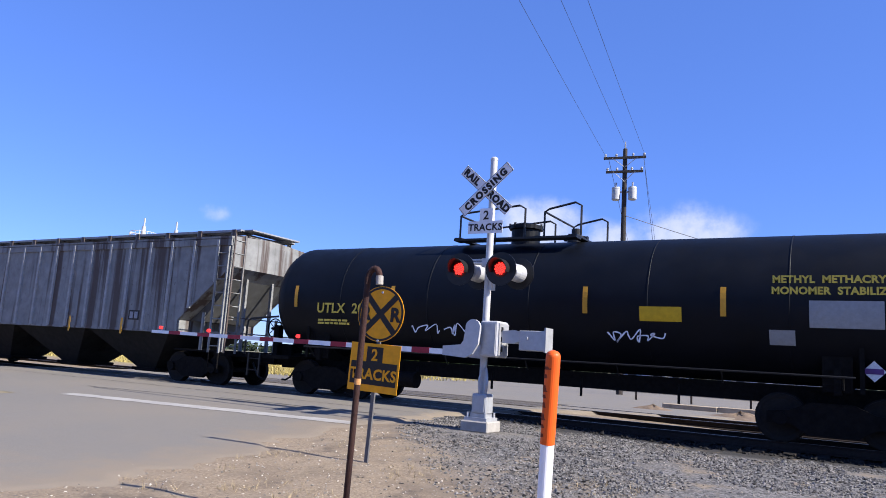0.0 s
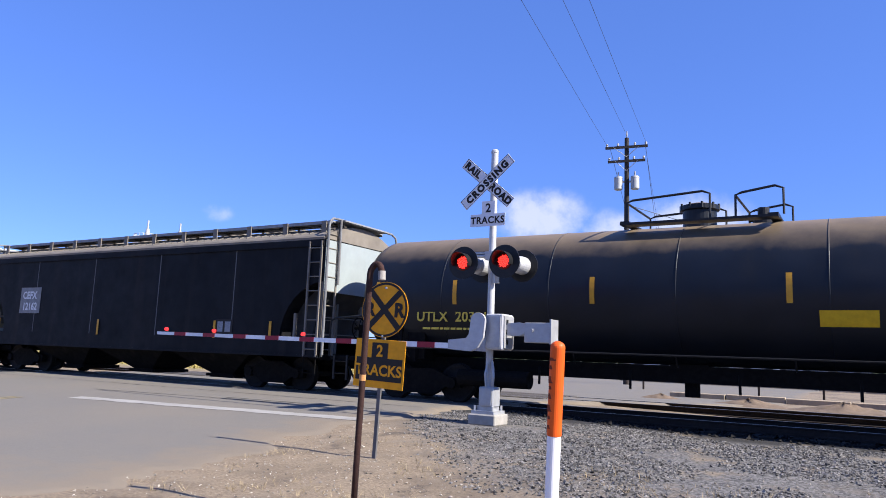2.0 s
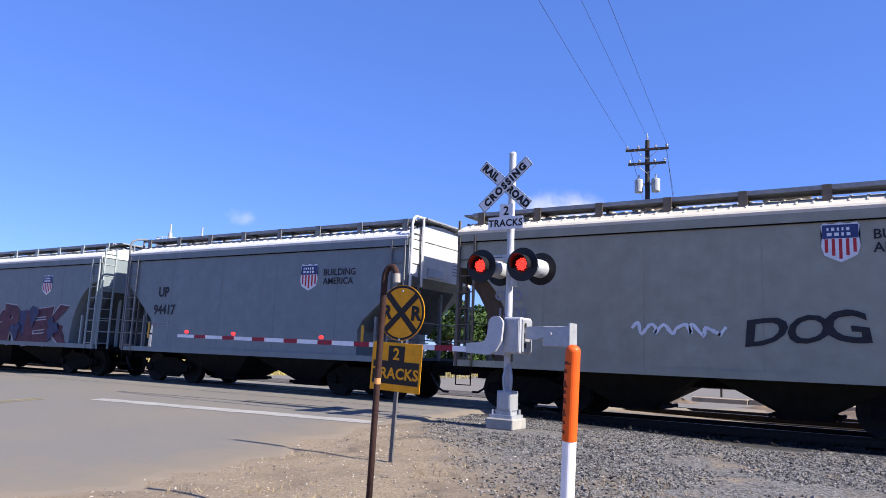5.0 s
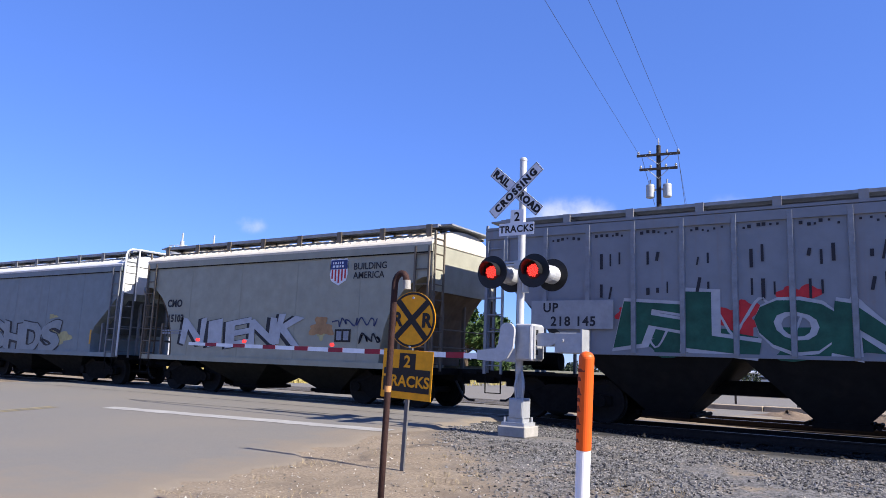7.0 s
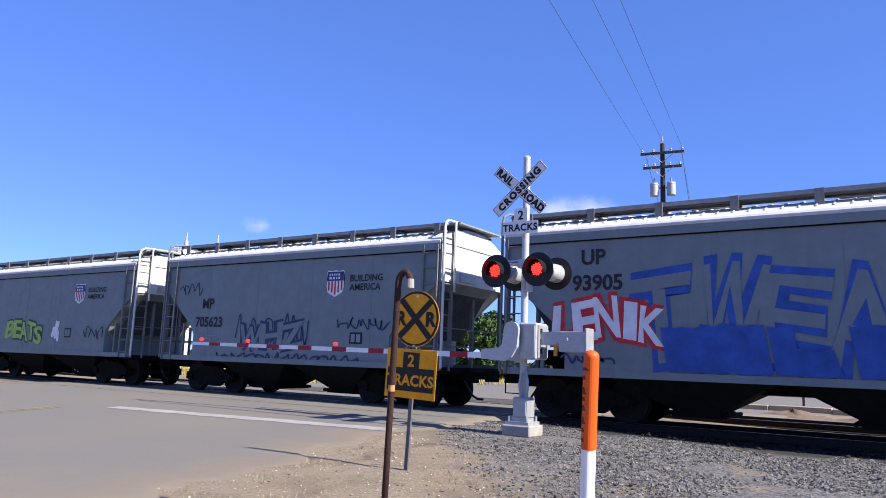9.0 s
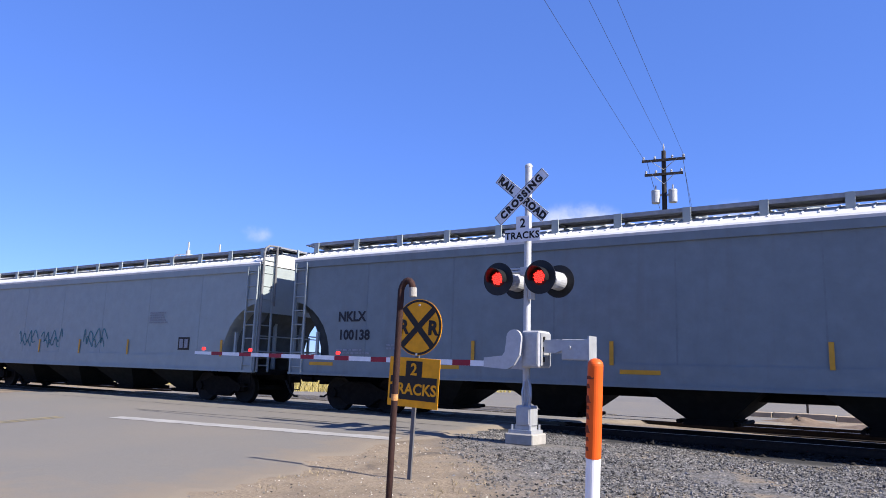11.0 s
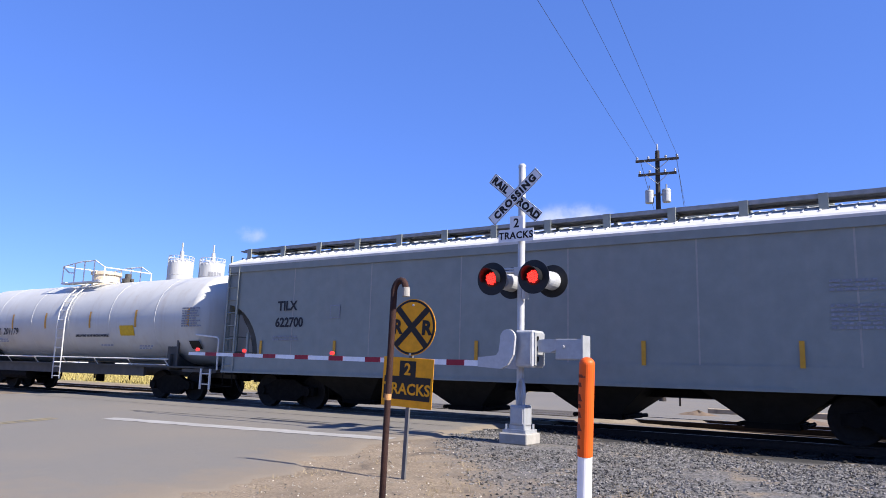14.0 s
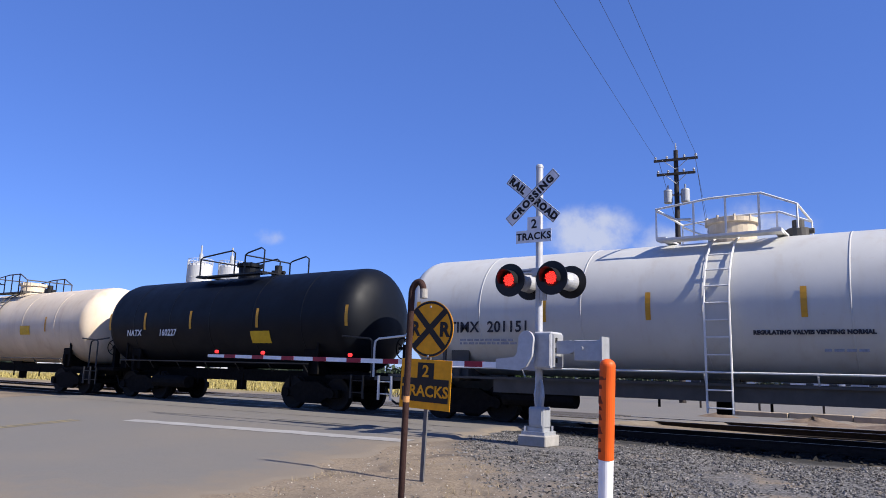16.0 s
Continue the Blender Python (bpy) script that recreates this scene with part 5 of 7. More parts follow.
def d_rib(car, half):
    bm = bmesh.new()
    box(bm, (-half + 2.2, FACE - 0.066, 2.3), (1.9, 0.006, 0.62))
    p = part("number_board", bm, mat("grey repaint panel", (0.30, 0.315, 0.33), 0.65, 0, 0.12, 5), car)
    lettering("218 145", 0.28, (-half + 2.25, FACE - 0.075, 2.06), M_INK, p, 0.008, 1.15)
    lettering("UP", 0.28, (-half + 1.72, FACE - 0.075, 2.36), M_INK, p, 0.008, 1.15)
    rng = random.Random(7)
    step = (2 * half - 1.1) / 10
    for k in range(1, 10):
        mid = -half + 0.55 + step * (k + 0.5)
        for i in range(6):
            d = 0.03 + 0.04 * rng.random()
            put("flaked_letter", shared(f"speck {rng.randrange(4)}", lambda bm: box(bm, (0, 0, 0), (d, 0.004, d)), M_INK), car, pose(mid - 0.32 + i * 0.12 + rng.uniform(-0.03, 0.03), FACE, 4.0 + rng.uniform(-0.04, 0.03)))
        if k < 2:
            continue
        for z in (3.42, 2.83):
            for i in range(rng.choice((2, 3))):
                w, h = rng.uniform(0.03, 0.07), rng.uniform(0.10, 0.42)
                put("flaked_letter", shared(f"flake {k} {z} {i}", lambda bm: box(bm, (0, 0, 0), (w, 0.004, h), Matrix.Rotation(rng.choice((0, 0, 0, 0.2)), 3, "Y")), M_INK), car, pose(mid - 0.2 + i * 0.2, FACE, z + rng.uniform(-0.08, 0.08)))
    for x, z, rx, rz, q, n in ((3.6, 2.35, 0.42, 0.28, "red", 4), (5.6, 2.2, 0.5, 0.4, "red", 5), (6.7, 2.6, 0.4, 0.3, "red", 6), (4.6, 1.8, 1.3, 0.35, "green", 1), (7.2, 1.75, 1.3, 0.35, "green", 2)):
        blot(car, -half + x, z, rx, rz, SPRAY[q], n)
    bubble(car, "FLON", -half + 3.2, half - 2.6, 1.62, 2.66, SPRAY["green"], SPRAY["pale"], 52, 16, fat_line=0.10, fat_fill=0.045)
    scrawl(car, -half + 3.3, half - 2.6, 1.55, 2.7, SPRAY["pale"], 53, 0.05, 18)
    data_panel(car, half - 1.5, 1.7, 0.5, 0.36)


def d_cmo(car, half):
    marks(car, half, "CMO", "15103", 1.55, 2.63, 0.32, step=1.5)
    slogan(car, half, 3.05, 3.5)
    bubble(car, "NIENK", -half + 2.0, -half + 7.2, 1.45, 2.3, SPRAY["pale"], SPRAY["black"], 61, 12, fat_line=0.05, fat_fill=0.035, drop=(-0.12, -0.02))
    blot(car, -half + 7.9, 2.0, 0.5, 0.3, mat("rust-orange spray paint", (0.36, 0.20, 0.09), 0.6, 0, 0.3, 4), 3)
    scrawl(car, -half + 9.2, -half + 10.0, 1.55, 1.85, SPRAY["black"], 62, 0.05, 14)
    scrawl(car, -half + 8.3, -half + 9.8, 2.0, 2.3, SPRAY["navy"], 64, 0.04, 18)
    blot(car, -half + 7.9, 1.9, 0.25, 0.25, SPRAY["yellow"], 6)
    data_panel(car, -half + 8.68, 1.78, 0.55, 0.34)


def d_nah(car, half):
    marks(car, half, "NAHX", "503527", 2.25, 3.24, 0.42, step=1.24)
    scrawl(car, -half + 1.75, -half + 2.5, 1.9, 2.3, SPRAY["black"], 71, 0.045, 12)
    blot(car, -half + 3.0, 1.75, 0.7, 0.42, SPRAY["yellow"], 7)
    bubble(car, "SHDS", -half + 2.7, -half + 8.0, 1.12, 2.2, mat("thin grey spray paint", (0.225, 0.258, 0.272), 0.6, 0, 0.12, 4), SPRAY["black"], 72, fat_line=0.088, fat_fill=0.045, drop=(0.01, -0.02))
    blot(car, -half + 7.8, 1.55, 1.0, 0.4, SPRAY["yellow"], 7)
    blot(car, -half + 7.4, 2.35, 0.35, 0.1, SPRAY["yellow"], 8)


def d_up93(car, half):
    marks(car, half, "UP", "93905", 2.15, 3.37, 0.46, step=1.22)
    slogan(car, half, 3.3, 3.25)
    bubble(car, "LENIK", -half + 1.2, -half + 3.7, 1.72, 2.6, SPRAY["white"], SPRAY["red"], 81, 4)
    bubble(car, "TWEAK", -half + 3.1, half - 2.6, 1.25, 3.25, P_GREY, SPRAY["blue"], 82, 2, fat_line=0.075, fat_fill=0.012)
    for a, b, hi in ((3.65, 4.5, 2.0), (4.42, 5.6, 2.05), (5.65, 6.1, 2.0), (6.0, 6.75, 1.6), (7.0, 7.95, 2.05), (7.8, 8.8, 1.85)):
        wash(car, -half + a, -half + b, 1.12, hi, SPRAY["blue"], int(a * 10))
    blot(car, half - 2.0, 1.6, 0.8, 0.4, SPRAY["yellow"], 3)
    scrawl(car, -half + 1.5, -half + 2.6, 1.2, 1.42, SPRAY["navy"], 84, 0.05, 14)


def d_mp(car, half):
    marks(car, half, "MP", "705623", 2.1, 2.56, 0.42)
    slogan(car, half, 3.42, 3.17)
    scrawl(car, -half + 3.4, -half + 6.5, 1.3, 2.4, SPRAY["navy"], 91, 0.05, 26)
    bubble(car, "WHZ", -half + 3.6, -half + 6.2, 1.4, 2.1, P_GREY, SPRAY["navy"], 92, 8)
    scrawl(car, -half + 7.4, -half + 9.2, 1.9, 2.25, SPRAY["navy"], 93, 0.045, 24)
    scrawl(car, -half + 0.7, -half + 1.8, 2.9, 3.4, SPRAY["black"], 94, 0.03, 12)
    scrawl(car, -half + 2.6, half - 2.4, 1.0, 1.25, SPRAY["navy"], 95, 0.06, 44)
    data_panel(car, half - 2.6, 1.7)


def d_up94(car, half):
    marks(car, half, "UP", "94091", 1.9, 2.71, 0.40)
    slogan(car, half)
    bubble(car, "BEATS", -half + 3.2, -half + 6.0, 1.45, 2.2, SPRAY["lime"], SPRAY["green"], 101)
    scrawl(car, half - 2.8, half - 1.5, 1.5, 2.0, SPRAY["black"], 103, 0.035, 16)
    blot(car, -half + 6.9, 1.8, 0.3, 0.42, SPRAY["white"], 4)
    data_panel(car, -half + 7.7, 1.75, 0.4, 0.34)


def d_nkl(car, half):
    marks(car, half, "NKLX", "100138", 2.2, 2.38, 0.36)
    fine_print((-half + 3.4, FACE, 1.75), 2, 0.8, 0.05, M_INKGREY, car, 3)
    for x in (1.2, 5.2, 10.0):
        put("reflector_bar", shared("amber bar", lambda bm: box(bm, (0, FACE - 0.02, 1.24), (0.85, 0.006, 0.09)), M_REFL), car, pose(-half + x, 0, 0))


def d_wlp(car, half):
    marks(car, half, "WLPX", "44761", 2.35, 2.53, 0.36)
    for x, s in ((5.6, 1), (7.3, 2), (10.2, 3)):
        scrawl(car, -half + x - 0.75, -half + x + 0.75, 1.65, 2.3, SPRAY["teal"], 110 + s, 0.045, 11)
        scrawl(car, -half + x - 0.5, -half + x + 0.6, 1.55, 2.0, SPRAY["teal"], 120 + s, 0.04, 9)
    fine_print((half - 5.2, FACE, 2.75), 5, 1.0, 0.05, M_INKGREY, car, 13)
    data_panel(car, half - 3.3, 1.75, 0.55, 0.4)


def d_fpa(car, half):
    marks(car, half, "FPAX", "214097", 2.4, 2.50, 0.36)
    for x, rx, s in ((3.9, 0.95, 1), (5.4, 1.0, 2), (7.0, 0.95, 3)):
        blot(car, -half + x, 1.75, rx, 0.68, SPRAY["sky"], s)
    bubble(car, "BEMS", -half + 3.1, -half + 8.0, 1.15, 2.4, SPRAY["sky"], SPRAY["navy"], 121)
    bubble(car, "COP", -half + 8.1, -half + 9.5, 1.65, 2.25, None, SPRAY["black"], 122)
    scrawl(car, -half + 1.6, -half + 2.9, 1.8, 2.1, SPRAY["black"], 123, 0.05, 16)
    scrawl(car, -half + 12.7, -half + 14.5, 1.6, 2.35, SPRAY["black"], 124, 0.035, 18)
    scrawl(car, half - 3.6, half - 1.9, 1.7, 2.2, SPRAY["black"], 125, 0.045, 26)


def d_til(car, half):
    marks(car, half, "TILX", "622700", 2.55, 2.73, 0.36, step=1.3)
    fine_print((-half + 16.2, FACE, 2.95), 3, 1.0, 0.05, M_INKGREY, car, 14)
    fine_print((-half + 16.2, FACE, 2.5), 6, 1.1, 0.05, M_INKGREY, car, 15)
    bm = bmesh.new()
    box(bm, (-half + 4.35, FACE, 2.65), (0.36, 0.004, 0.36))
    part("stencil_box", bm, M_INKGREY, car)
    bm = bmesh.new()
    box(bm, (-half + 4.35, FACE - 0.005, 2.65), (0.30, 0.004, 0.30))
    part("stencil_ground", bm, P_SAND, car)


HOPPERS = [
    dict(right=-15.96, left=-33.04, style="ribbed", bays=3, ribs=17, paint=P_RUSTY, roof=P_RUSTY, tone="rusty", base=(0.27, 0.275, 0.275), decor=d_h2, label="rust-streaked grey ribbed covered hopper wagon on the near track"),
    dict(right=-51.91, left=-68.48, style="long", bays=3, paint=P_DARK, endpaint=P_LIGHT, trim=P_DARKROOF, roof=P_DARKROOF, tone="dark", base=(0.12, 0.12, 0.12), decor=d_h4, hoops=True, strips=(1.2, 7.1, 12.6, 14.8), label="sooty dark grey covered hopper wagon with dusty roof"),
    dict(right=-69.89, left=-81.43, style="angled", paint=P_GREY, trim=P_DARKFRAME, tone="grey", base=GREY, decor=d_h5, hoops=True, strips=(1.35, 10.3), label="grey two-bay hopper wagon with white bubble graffiti"),
    dict(right=-82.95, left=-94.34, style="curved", paint=P_BEIGE, roof=P_BEIGEROOF, trim=P_BROWNTRIM, tone="beige", base=BEIGE, decor=d_h6, label="beige two-bay hopper wagon with black scrawled graffiti"),
    dict(right=-95.98, left=-107.32, style="curved", paint=P_BEIGE, roof=P_BEIGEROOF, trim=P_BROWNTRIM, tone="beige", base=BEIGE, decor=d_h7, label="beige two-bay hopper wagon with a small black tag"),
    dict(right=-108.8, left=-120.2, style="angled", paint=P_GREY, trim=P_DARKFRAME, tone="grey", base=GREY, decor=d_h8, hoops=True, strips=(1.35, 10.1), label="plain grey two-bay hopper wagon"),
    dict(right=-121.8, left=-133.33, style="curved", paint=P_GREY, trim=P_LIGHT, tone="grey", base=GREY, decor=d_cnw, label="grey two-bay hopper wagon with wine and navy mural"),
    dict(right=-135.02, left=-146.18, style="ribbed", ribs=11, paint=P_WHITE, roof=P_WHITE, tone="chalky", base=(0.21, 0.225, 0.245), decor=d_rib, label="chalky pale grey ribbed hopper wagon with green graffiti"),
    dict(right=-147.72, left=-159.19, style="curved", paint=P_BEIGE, roof=P_BEIGEROOF, trim=P_BROWNTRIM, tone="beige", base=BEIGE, decor=d_cmo, label="beige two-bay hopper wagon with jagged black letters"),
    dict(right=-160.64, left=-172.14, style="angled", paint=P_GREY, trim=P_DARKFRAME, tone="grey", base=GREY, decor=d_nah, hoops=True, strips=(1.4, 10.0), label="grey two-bay hopper wagon with yellow and black outline graffiti"),
    dict(right=-173.54, left=-185.09, style="angled", paint=P_GREY, trim=P_DARKFRAME, tone="grey", base=GREY, decor=d_up93, hoops=True, strips=(1.3, 10.1), label="grey two-bay hopper wagon with large blue and red graffiti"),
    dict(right=-186.92, left=-197.64, style="angled", paint=P_GREY, trim=P_DARKFRAME, tone="grey", base=GREY, decor=d_mp, hoops=True, label="grey two-bay hopper wagon with thin dark blue tags"),
    dict(right=-199.44, left=-210.98, style="angled", paint=P_GREY, trim=P_DARKFRAME, tone="grey", base=GREY, decor=d_up94, hoops=True, label="grey two-bay hopper wagon with lime green graffiti"),
    dict(right=-212.5, left=-231.32, style="long", bays=4, paint=P_GREY, trim=P_LIGHT, tone="grey", base=GREY, decor=d_nkl, seams=7, strips=(6.0, 9.4, 13.5), label="long plain grey four-bay hopper wagon"),
    dict(right=-232.75, left=-251.23, style="long", bays=4, paint=P_LIGHT, tone="light", base=LIGHT, decor=d_wlp, seams=7, hoops=True, strips=(1.9, 6.57, 9.3, 12.23, 17.0), label="long light grey hopper wagon with teal tags"),
    dict(right=-252.6, left=-272.03, style="long", bays=4, paint=P_SAND, tone="sand", base=(0.355, 0.335, 0.30), decor=d_fpa, seams=7, strips=(1.5, 10.5, 14.0, 18.1), label="long warm grey hopper wagon with sky-blue graffiti"),
    dict(right=-273.46, left=-292.88, style="long", bays=4, paint=P_SAND, tone="sand", base=(0.355, 0.335, 0.30), decor=d_til, seams=7, strips=(1.6, 4.4, 8.8, 12.77, 15.7, 17.8), label="long clean warm grey hopper wagon"),
]
for spec in HOPPERS:
    hopper_car(spec)

M_PLACARDG = mat("grey stencil panel", (0.26, 0.27, 0.28), 0.6, 0, 0.1, 14)
M_YPATCH = mat("yellow stencil patch", (0.60, 0.37, 0.015), 0.5, 0, 0.12, 8)
M_STAIN = mat("brown product stain", (0.34, 0.22, 0.13), 0.7, 0, 0.4, 3, dust=(0.6, 0.52, 0.42))
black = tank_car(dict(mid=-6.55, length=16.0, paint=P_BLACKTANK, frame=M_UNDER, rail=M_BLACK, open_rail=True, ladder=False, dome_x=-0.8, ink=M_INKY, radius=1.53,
              strips=(1.16, 4.32, 9.34, 12.16), words=(("UTLX  203884", 0.36, 3.06, 2.2, M_INKY), ("METHYL  METHACRYLATE", 0.19, 14.2, 3.0, M_INKY), ("MONOMER  STABILIZED", 0.19, 14.1, 2.78, M_INKY)),
              print=((2.0, 2.0, 2, 1.0),), patches=((10.94, 2.35, 0.85, 0.30, M_YPATCH, "stencil_patch"), (14.27, 2.41, 1.2, 0.5, M_PLACARDG, "stencil_panel"), (13.2, 1.96, 0.45, 0.28, M_PLACARDG, "data_panel")),
              label="glossy black tank wagon with yellow stencilled lettering"))
for x, w in ((9.8, 1.2), (4.9, 0.9), (5.95, 0.5)):
    scrawl(black, -8 + x, -8 + x + w, 1.72, 2.05, SPRAY["white"], int(x * 7), 0.03, 18 if w > 1 else 9, face=-1.56)
bm = bmesh.new()
box(bm, (6.69, -1.16, 1.42), (0.27, 0.012, 0.27), Matrix.Rotation(radians(45), 3, "Y"))
placard = part("hazard_placard", bm, M_INKW, black, "white and purple diamond placard")
bm = bmesh.new()
box(bm, (6.69, -1.17, 1.42), (0.30, 0.006, 0.10))
part("placard_band", bm, mat("purple placard ink", (0.10, 0.04, 0.16), 0.6, 0, 0.1, 9), placard)
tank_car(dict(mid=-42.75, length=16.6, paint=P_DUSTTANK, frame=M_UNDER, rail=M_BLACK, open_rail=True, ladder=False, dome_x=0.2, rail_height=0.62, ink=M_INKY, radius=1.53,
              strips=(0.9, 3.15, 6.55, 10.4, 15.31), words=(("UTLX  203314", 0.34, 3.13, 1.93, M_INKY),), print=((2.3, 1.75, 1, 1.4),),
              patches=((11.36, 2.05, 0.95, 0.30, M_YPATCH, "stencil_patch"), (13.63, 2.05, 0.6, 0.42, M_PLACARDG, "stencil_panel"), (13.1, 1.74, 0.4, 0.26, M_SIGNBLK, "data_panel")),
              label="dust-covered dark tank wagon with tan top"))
for mid, num, slip, span in ((-301.65, "TIMX  201179", -0.6, 15.4), (-318.7, "TIMX  201151", 0.0, 15.7), (-366.4, "TIMX  201163", 0.0, 16.1)):
    tank_car(dict(mid=mid, length=span, paint=P_WHITETANK, frame=M_FRAMEW, rail=M_FRAMEW if mid < -360 else mat("white handrail paint", (0.66, 0.65, 0.62), 0.5, 0, 0.1, 5, streak=0.2), side_frame=True, ink=M_INKGREY,
                  dome=mat("stained cream manway", (0.55, 0.46, 0.34), 0.6, 0, 0.2, 4, streak=0.3), valve=M_FRAMEW, strips=(0.8, 4.34 + slip, 6.75 + slip, 9.7 + slip, 12.4 + slip, span - 0.86), dome_x=0.3 + slip,
                  words=((num, 0.36, 3.1 if slip else 2.85, 2.12, M_INK),) + (("REGULATING VALVES VENTING NORMAL", 0.105, 9.8 + slip, 2.02, M_INK),), print=((2.1, 1.93, 2, 1.9), (10.0, 1.72, 1, 0.9), (14.25, 2.9, 8, 0.95), (12.2, 1.7, 2, 0.7)),
                  patches=((11.9 + slip, 2.22, 0.8, 0.34, M_YPATCH, "stencil_patch"), (14.7, 1.75, 0.5, 0.26, M_SIGNBLK, "data_panel")),
                  label="white tank wagon with black lettering and amber strips"))
tank_car(dict(mid=-334.05, length=12.3, paint=P_BLACKTANK, frame=M_UNDER, rail=M_BLACK, open_rail=True, ladder=False, ink=M_INKW, radius=1.5,
              strips=(0.6, 2.7, 5.2, 8.4, 12.0), words=(("160227", 0.30, 4.0, 2.12, M_INKW), ("NATX", 0.30, 2.1, 2.12, M_INKW)), patches=((8.5, 2.05, 0.85, 0.36, M_YPATCH, "stencil_patch"),), label="short black tank wagon with a yellow patch"))
tank_car(dict(mid=-348.6, length=15.2, paint=P_BEIGETANK, frame=M_UNDER, rail=M_FRAMEW, open_rail=False, ink=M_INKGREY, strips=(0.7, 4, 8, 12), patches=((10.4, 2.4, 0.8, 0.36, M_YPATCH, "stencil_patch"),),
              words=(), label="tan-stained white tank wagon"))

# ---------------------------------------------------------------- crossing signal
# cheek plate of the gate arm: a rounded head over a forward foot
ARM_CHEEK = [(-0.01 + 0.15 * math.cos(radians(a)), 1.87 + 0.15 * math.sin(radians(a))) for a in range(-10, 191, 20)]
ARM_CHEEK += [(-0.19, 1.62), (-0.24, 1.55), (-0.62, 1.51), (-0.62, 1.34), (-0.14, 1.31), (0.0, 1.38), (0.11, 1.56)]


def crossing_signal():
    sig = thing("crossing_signal", (-6.2, 12.15, 0.27), "silver railway crossing signal with lowered gate arm", "crossing signal")
    bm = bmesh.new()
    rod(bm, (0, 0, 0.5), (0, 0, 5.17), 0.068, 20)
    lathe(bm, [(0.074, 5.16), (0.074, 5.20), (0.05, 5.23), (0.01, 5.24)], 20)
    part("mast", bm, M_ALU, sig, smooth=False)
    bm = bmesh.new()
    box(bm, (0, 0, 0.08), (0.56, 0.56, 0.20))
    bevelled(bm, 0.02)
    part("foundation", bm, M_CONC, sig)
    bm = bmesh.new()
    box(bm, (0, 0, 0.21), (0.46, 0.46, 0.06))
    box(bm, (0, 0, 0.28), (0.30, 0.30, 0.10))
    for sx in (-1, 1):
        for sy in (-1, 1):
            rod(bm, (sx * 0.18, sy * 0.18, 0.22), (sx * 0.18, sy * 0.18, 0.33), 0.025, 8)
    part("base_casting", bm, M_STEEL, sig)
    bm = bmesh.new()
    box(bm, (0.03, -0.02, 0.49), (0.30, 0.30, 0.36))
    bevelled(bm, 0.018)
    box(bm, (0.03, -0.185, 0.49), (0.24, 0.02, 0.28))
    part("junction_box", bm, M_STEEL, sig)
    bm = bmesh.new()
    tube(bm, [(0.12, -0.1, 0.66), (0.15, -0.12, 0.85), (0.13, -0.10, 1.0), (0.08, -0.06, 1.15)], 0.028, 8)
    tube(bm, [(0.02, -0.14, 0.66), (0.0, -0.15, 0.9), (0.02, -0.1, 1.1)], 0.024, 8)
    part("conduit", bm, M_STEEL, sig)
    # gate mechanism
    bm = bmesh.new()
    box(bm, (0.24, -0.10, 1.68), (0.36, 0.46, 0.66))
    bevelled(bm, 0.025)
    mech = part("gate_mechanism", bm, M_ALU, sig)
    bm = bmesh.new()
    box(bm, (0.43, -0.10, 1.68), (0.02, 0.40, 0.58))
    box(bm, (0.24, -0.34, 1.68), (0.28, 0.02, 0.56))
    part("access_cover", bm, M_STEEL, mech)
    bm = bmesh.new()
    for z in (1.5, 1.68, 1.86):
        box(bm, (0.45, -0.2, z), (0.02, 0.05, 0.09))
    part("latch", bm, M_BLACK, mech)
    # arm support and counterweight
    bm = bmesh.new()
    prism(bm, ARM_CHEEK, -0.50, -0.44)
    part("arm_support", bm, M_ALU, sig)
    bm = bmesh.new()
    prism(bm, ARM_CHEEK, 0.22, 0.28)
    part("arm_support", bm, M_ALU, sig)
    bm = bmesh.new()
    for y in (-0.20, 0.05):
        prism(bm, [(0.44, 1.62), (0.44, 1.84), (0.70, 1.86), (0.90, 1.82), (0.90, 1.70), (0.70, 1.62)], y - 0.02, y + 0.02)
        part("counterweight_arm", bm, M_STEEL, sig)
        bm = bmesh.new()
    box(bm, (1.05, -0.075, 1.68), (0.50, 0.30, 0.36))
    bevelled(bm, 0.012)
    rod(bm, (0.95, -0.26, 1.72), (0.95, 0.11, 1.72), 0.03, 8)
    box(bm, (1.31, -0.075, 1.70), (0.03, 0.34, 0.44))
    part("counterweight", bm, M_STEEL, sig)
    # striped gate arm
    bm = bmesh.new()
    n, x0, x1 = 17, -0.45, -8.85
    z0, z1 = 1.40, 1.50
    reds = []
    for i in range(n):
        a, b = x0 + (x1 - x0) * i / n, x0 + (x1 - x0) * (i + 1) / n
        za = z0 + (z1 - z0) * (i + 0.5) / n
        h = 0.104 - 0.032 * i / n
        if i % 2 and i != n - 1:
            reds.append(((a + b) / 2 + 0.08, za, abs(b - a) * 0.8, h + 0.004))
    va = [bm.verts.new((x, y, z)) for x, h in ((x0, 0.052), (x1, 0.036)) for y in (-0.4925, -0.4475) for z in ((z0 if x == x0 else z1) - h, (z0 if x == x0 else z1) + h)]
    for f in ((0, 1, 3, 2), (4, 6, 7, 5), (0, 4, 5, 1), (2, 3, 7, 6), (0, 2, 6, 4), (1, 5, 7, 3)):
        bm.faces.new([va[k] for k in f])
    arm = part("gate_arm", bm, M_ARMW, sig, "white tapered gate arm")
    for x, z, w, h in reds:
        bm = bmesh.new()
        box(bm, (x, -0.47, z), (w, 0.051, h))
        part("arm_stripe", bm, M_RED, arm, "red reflective stripe")
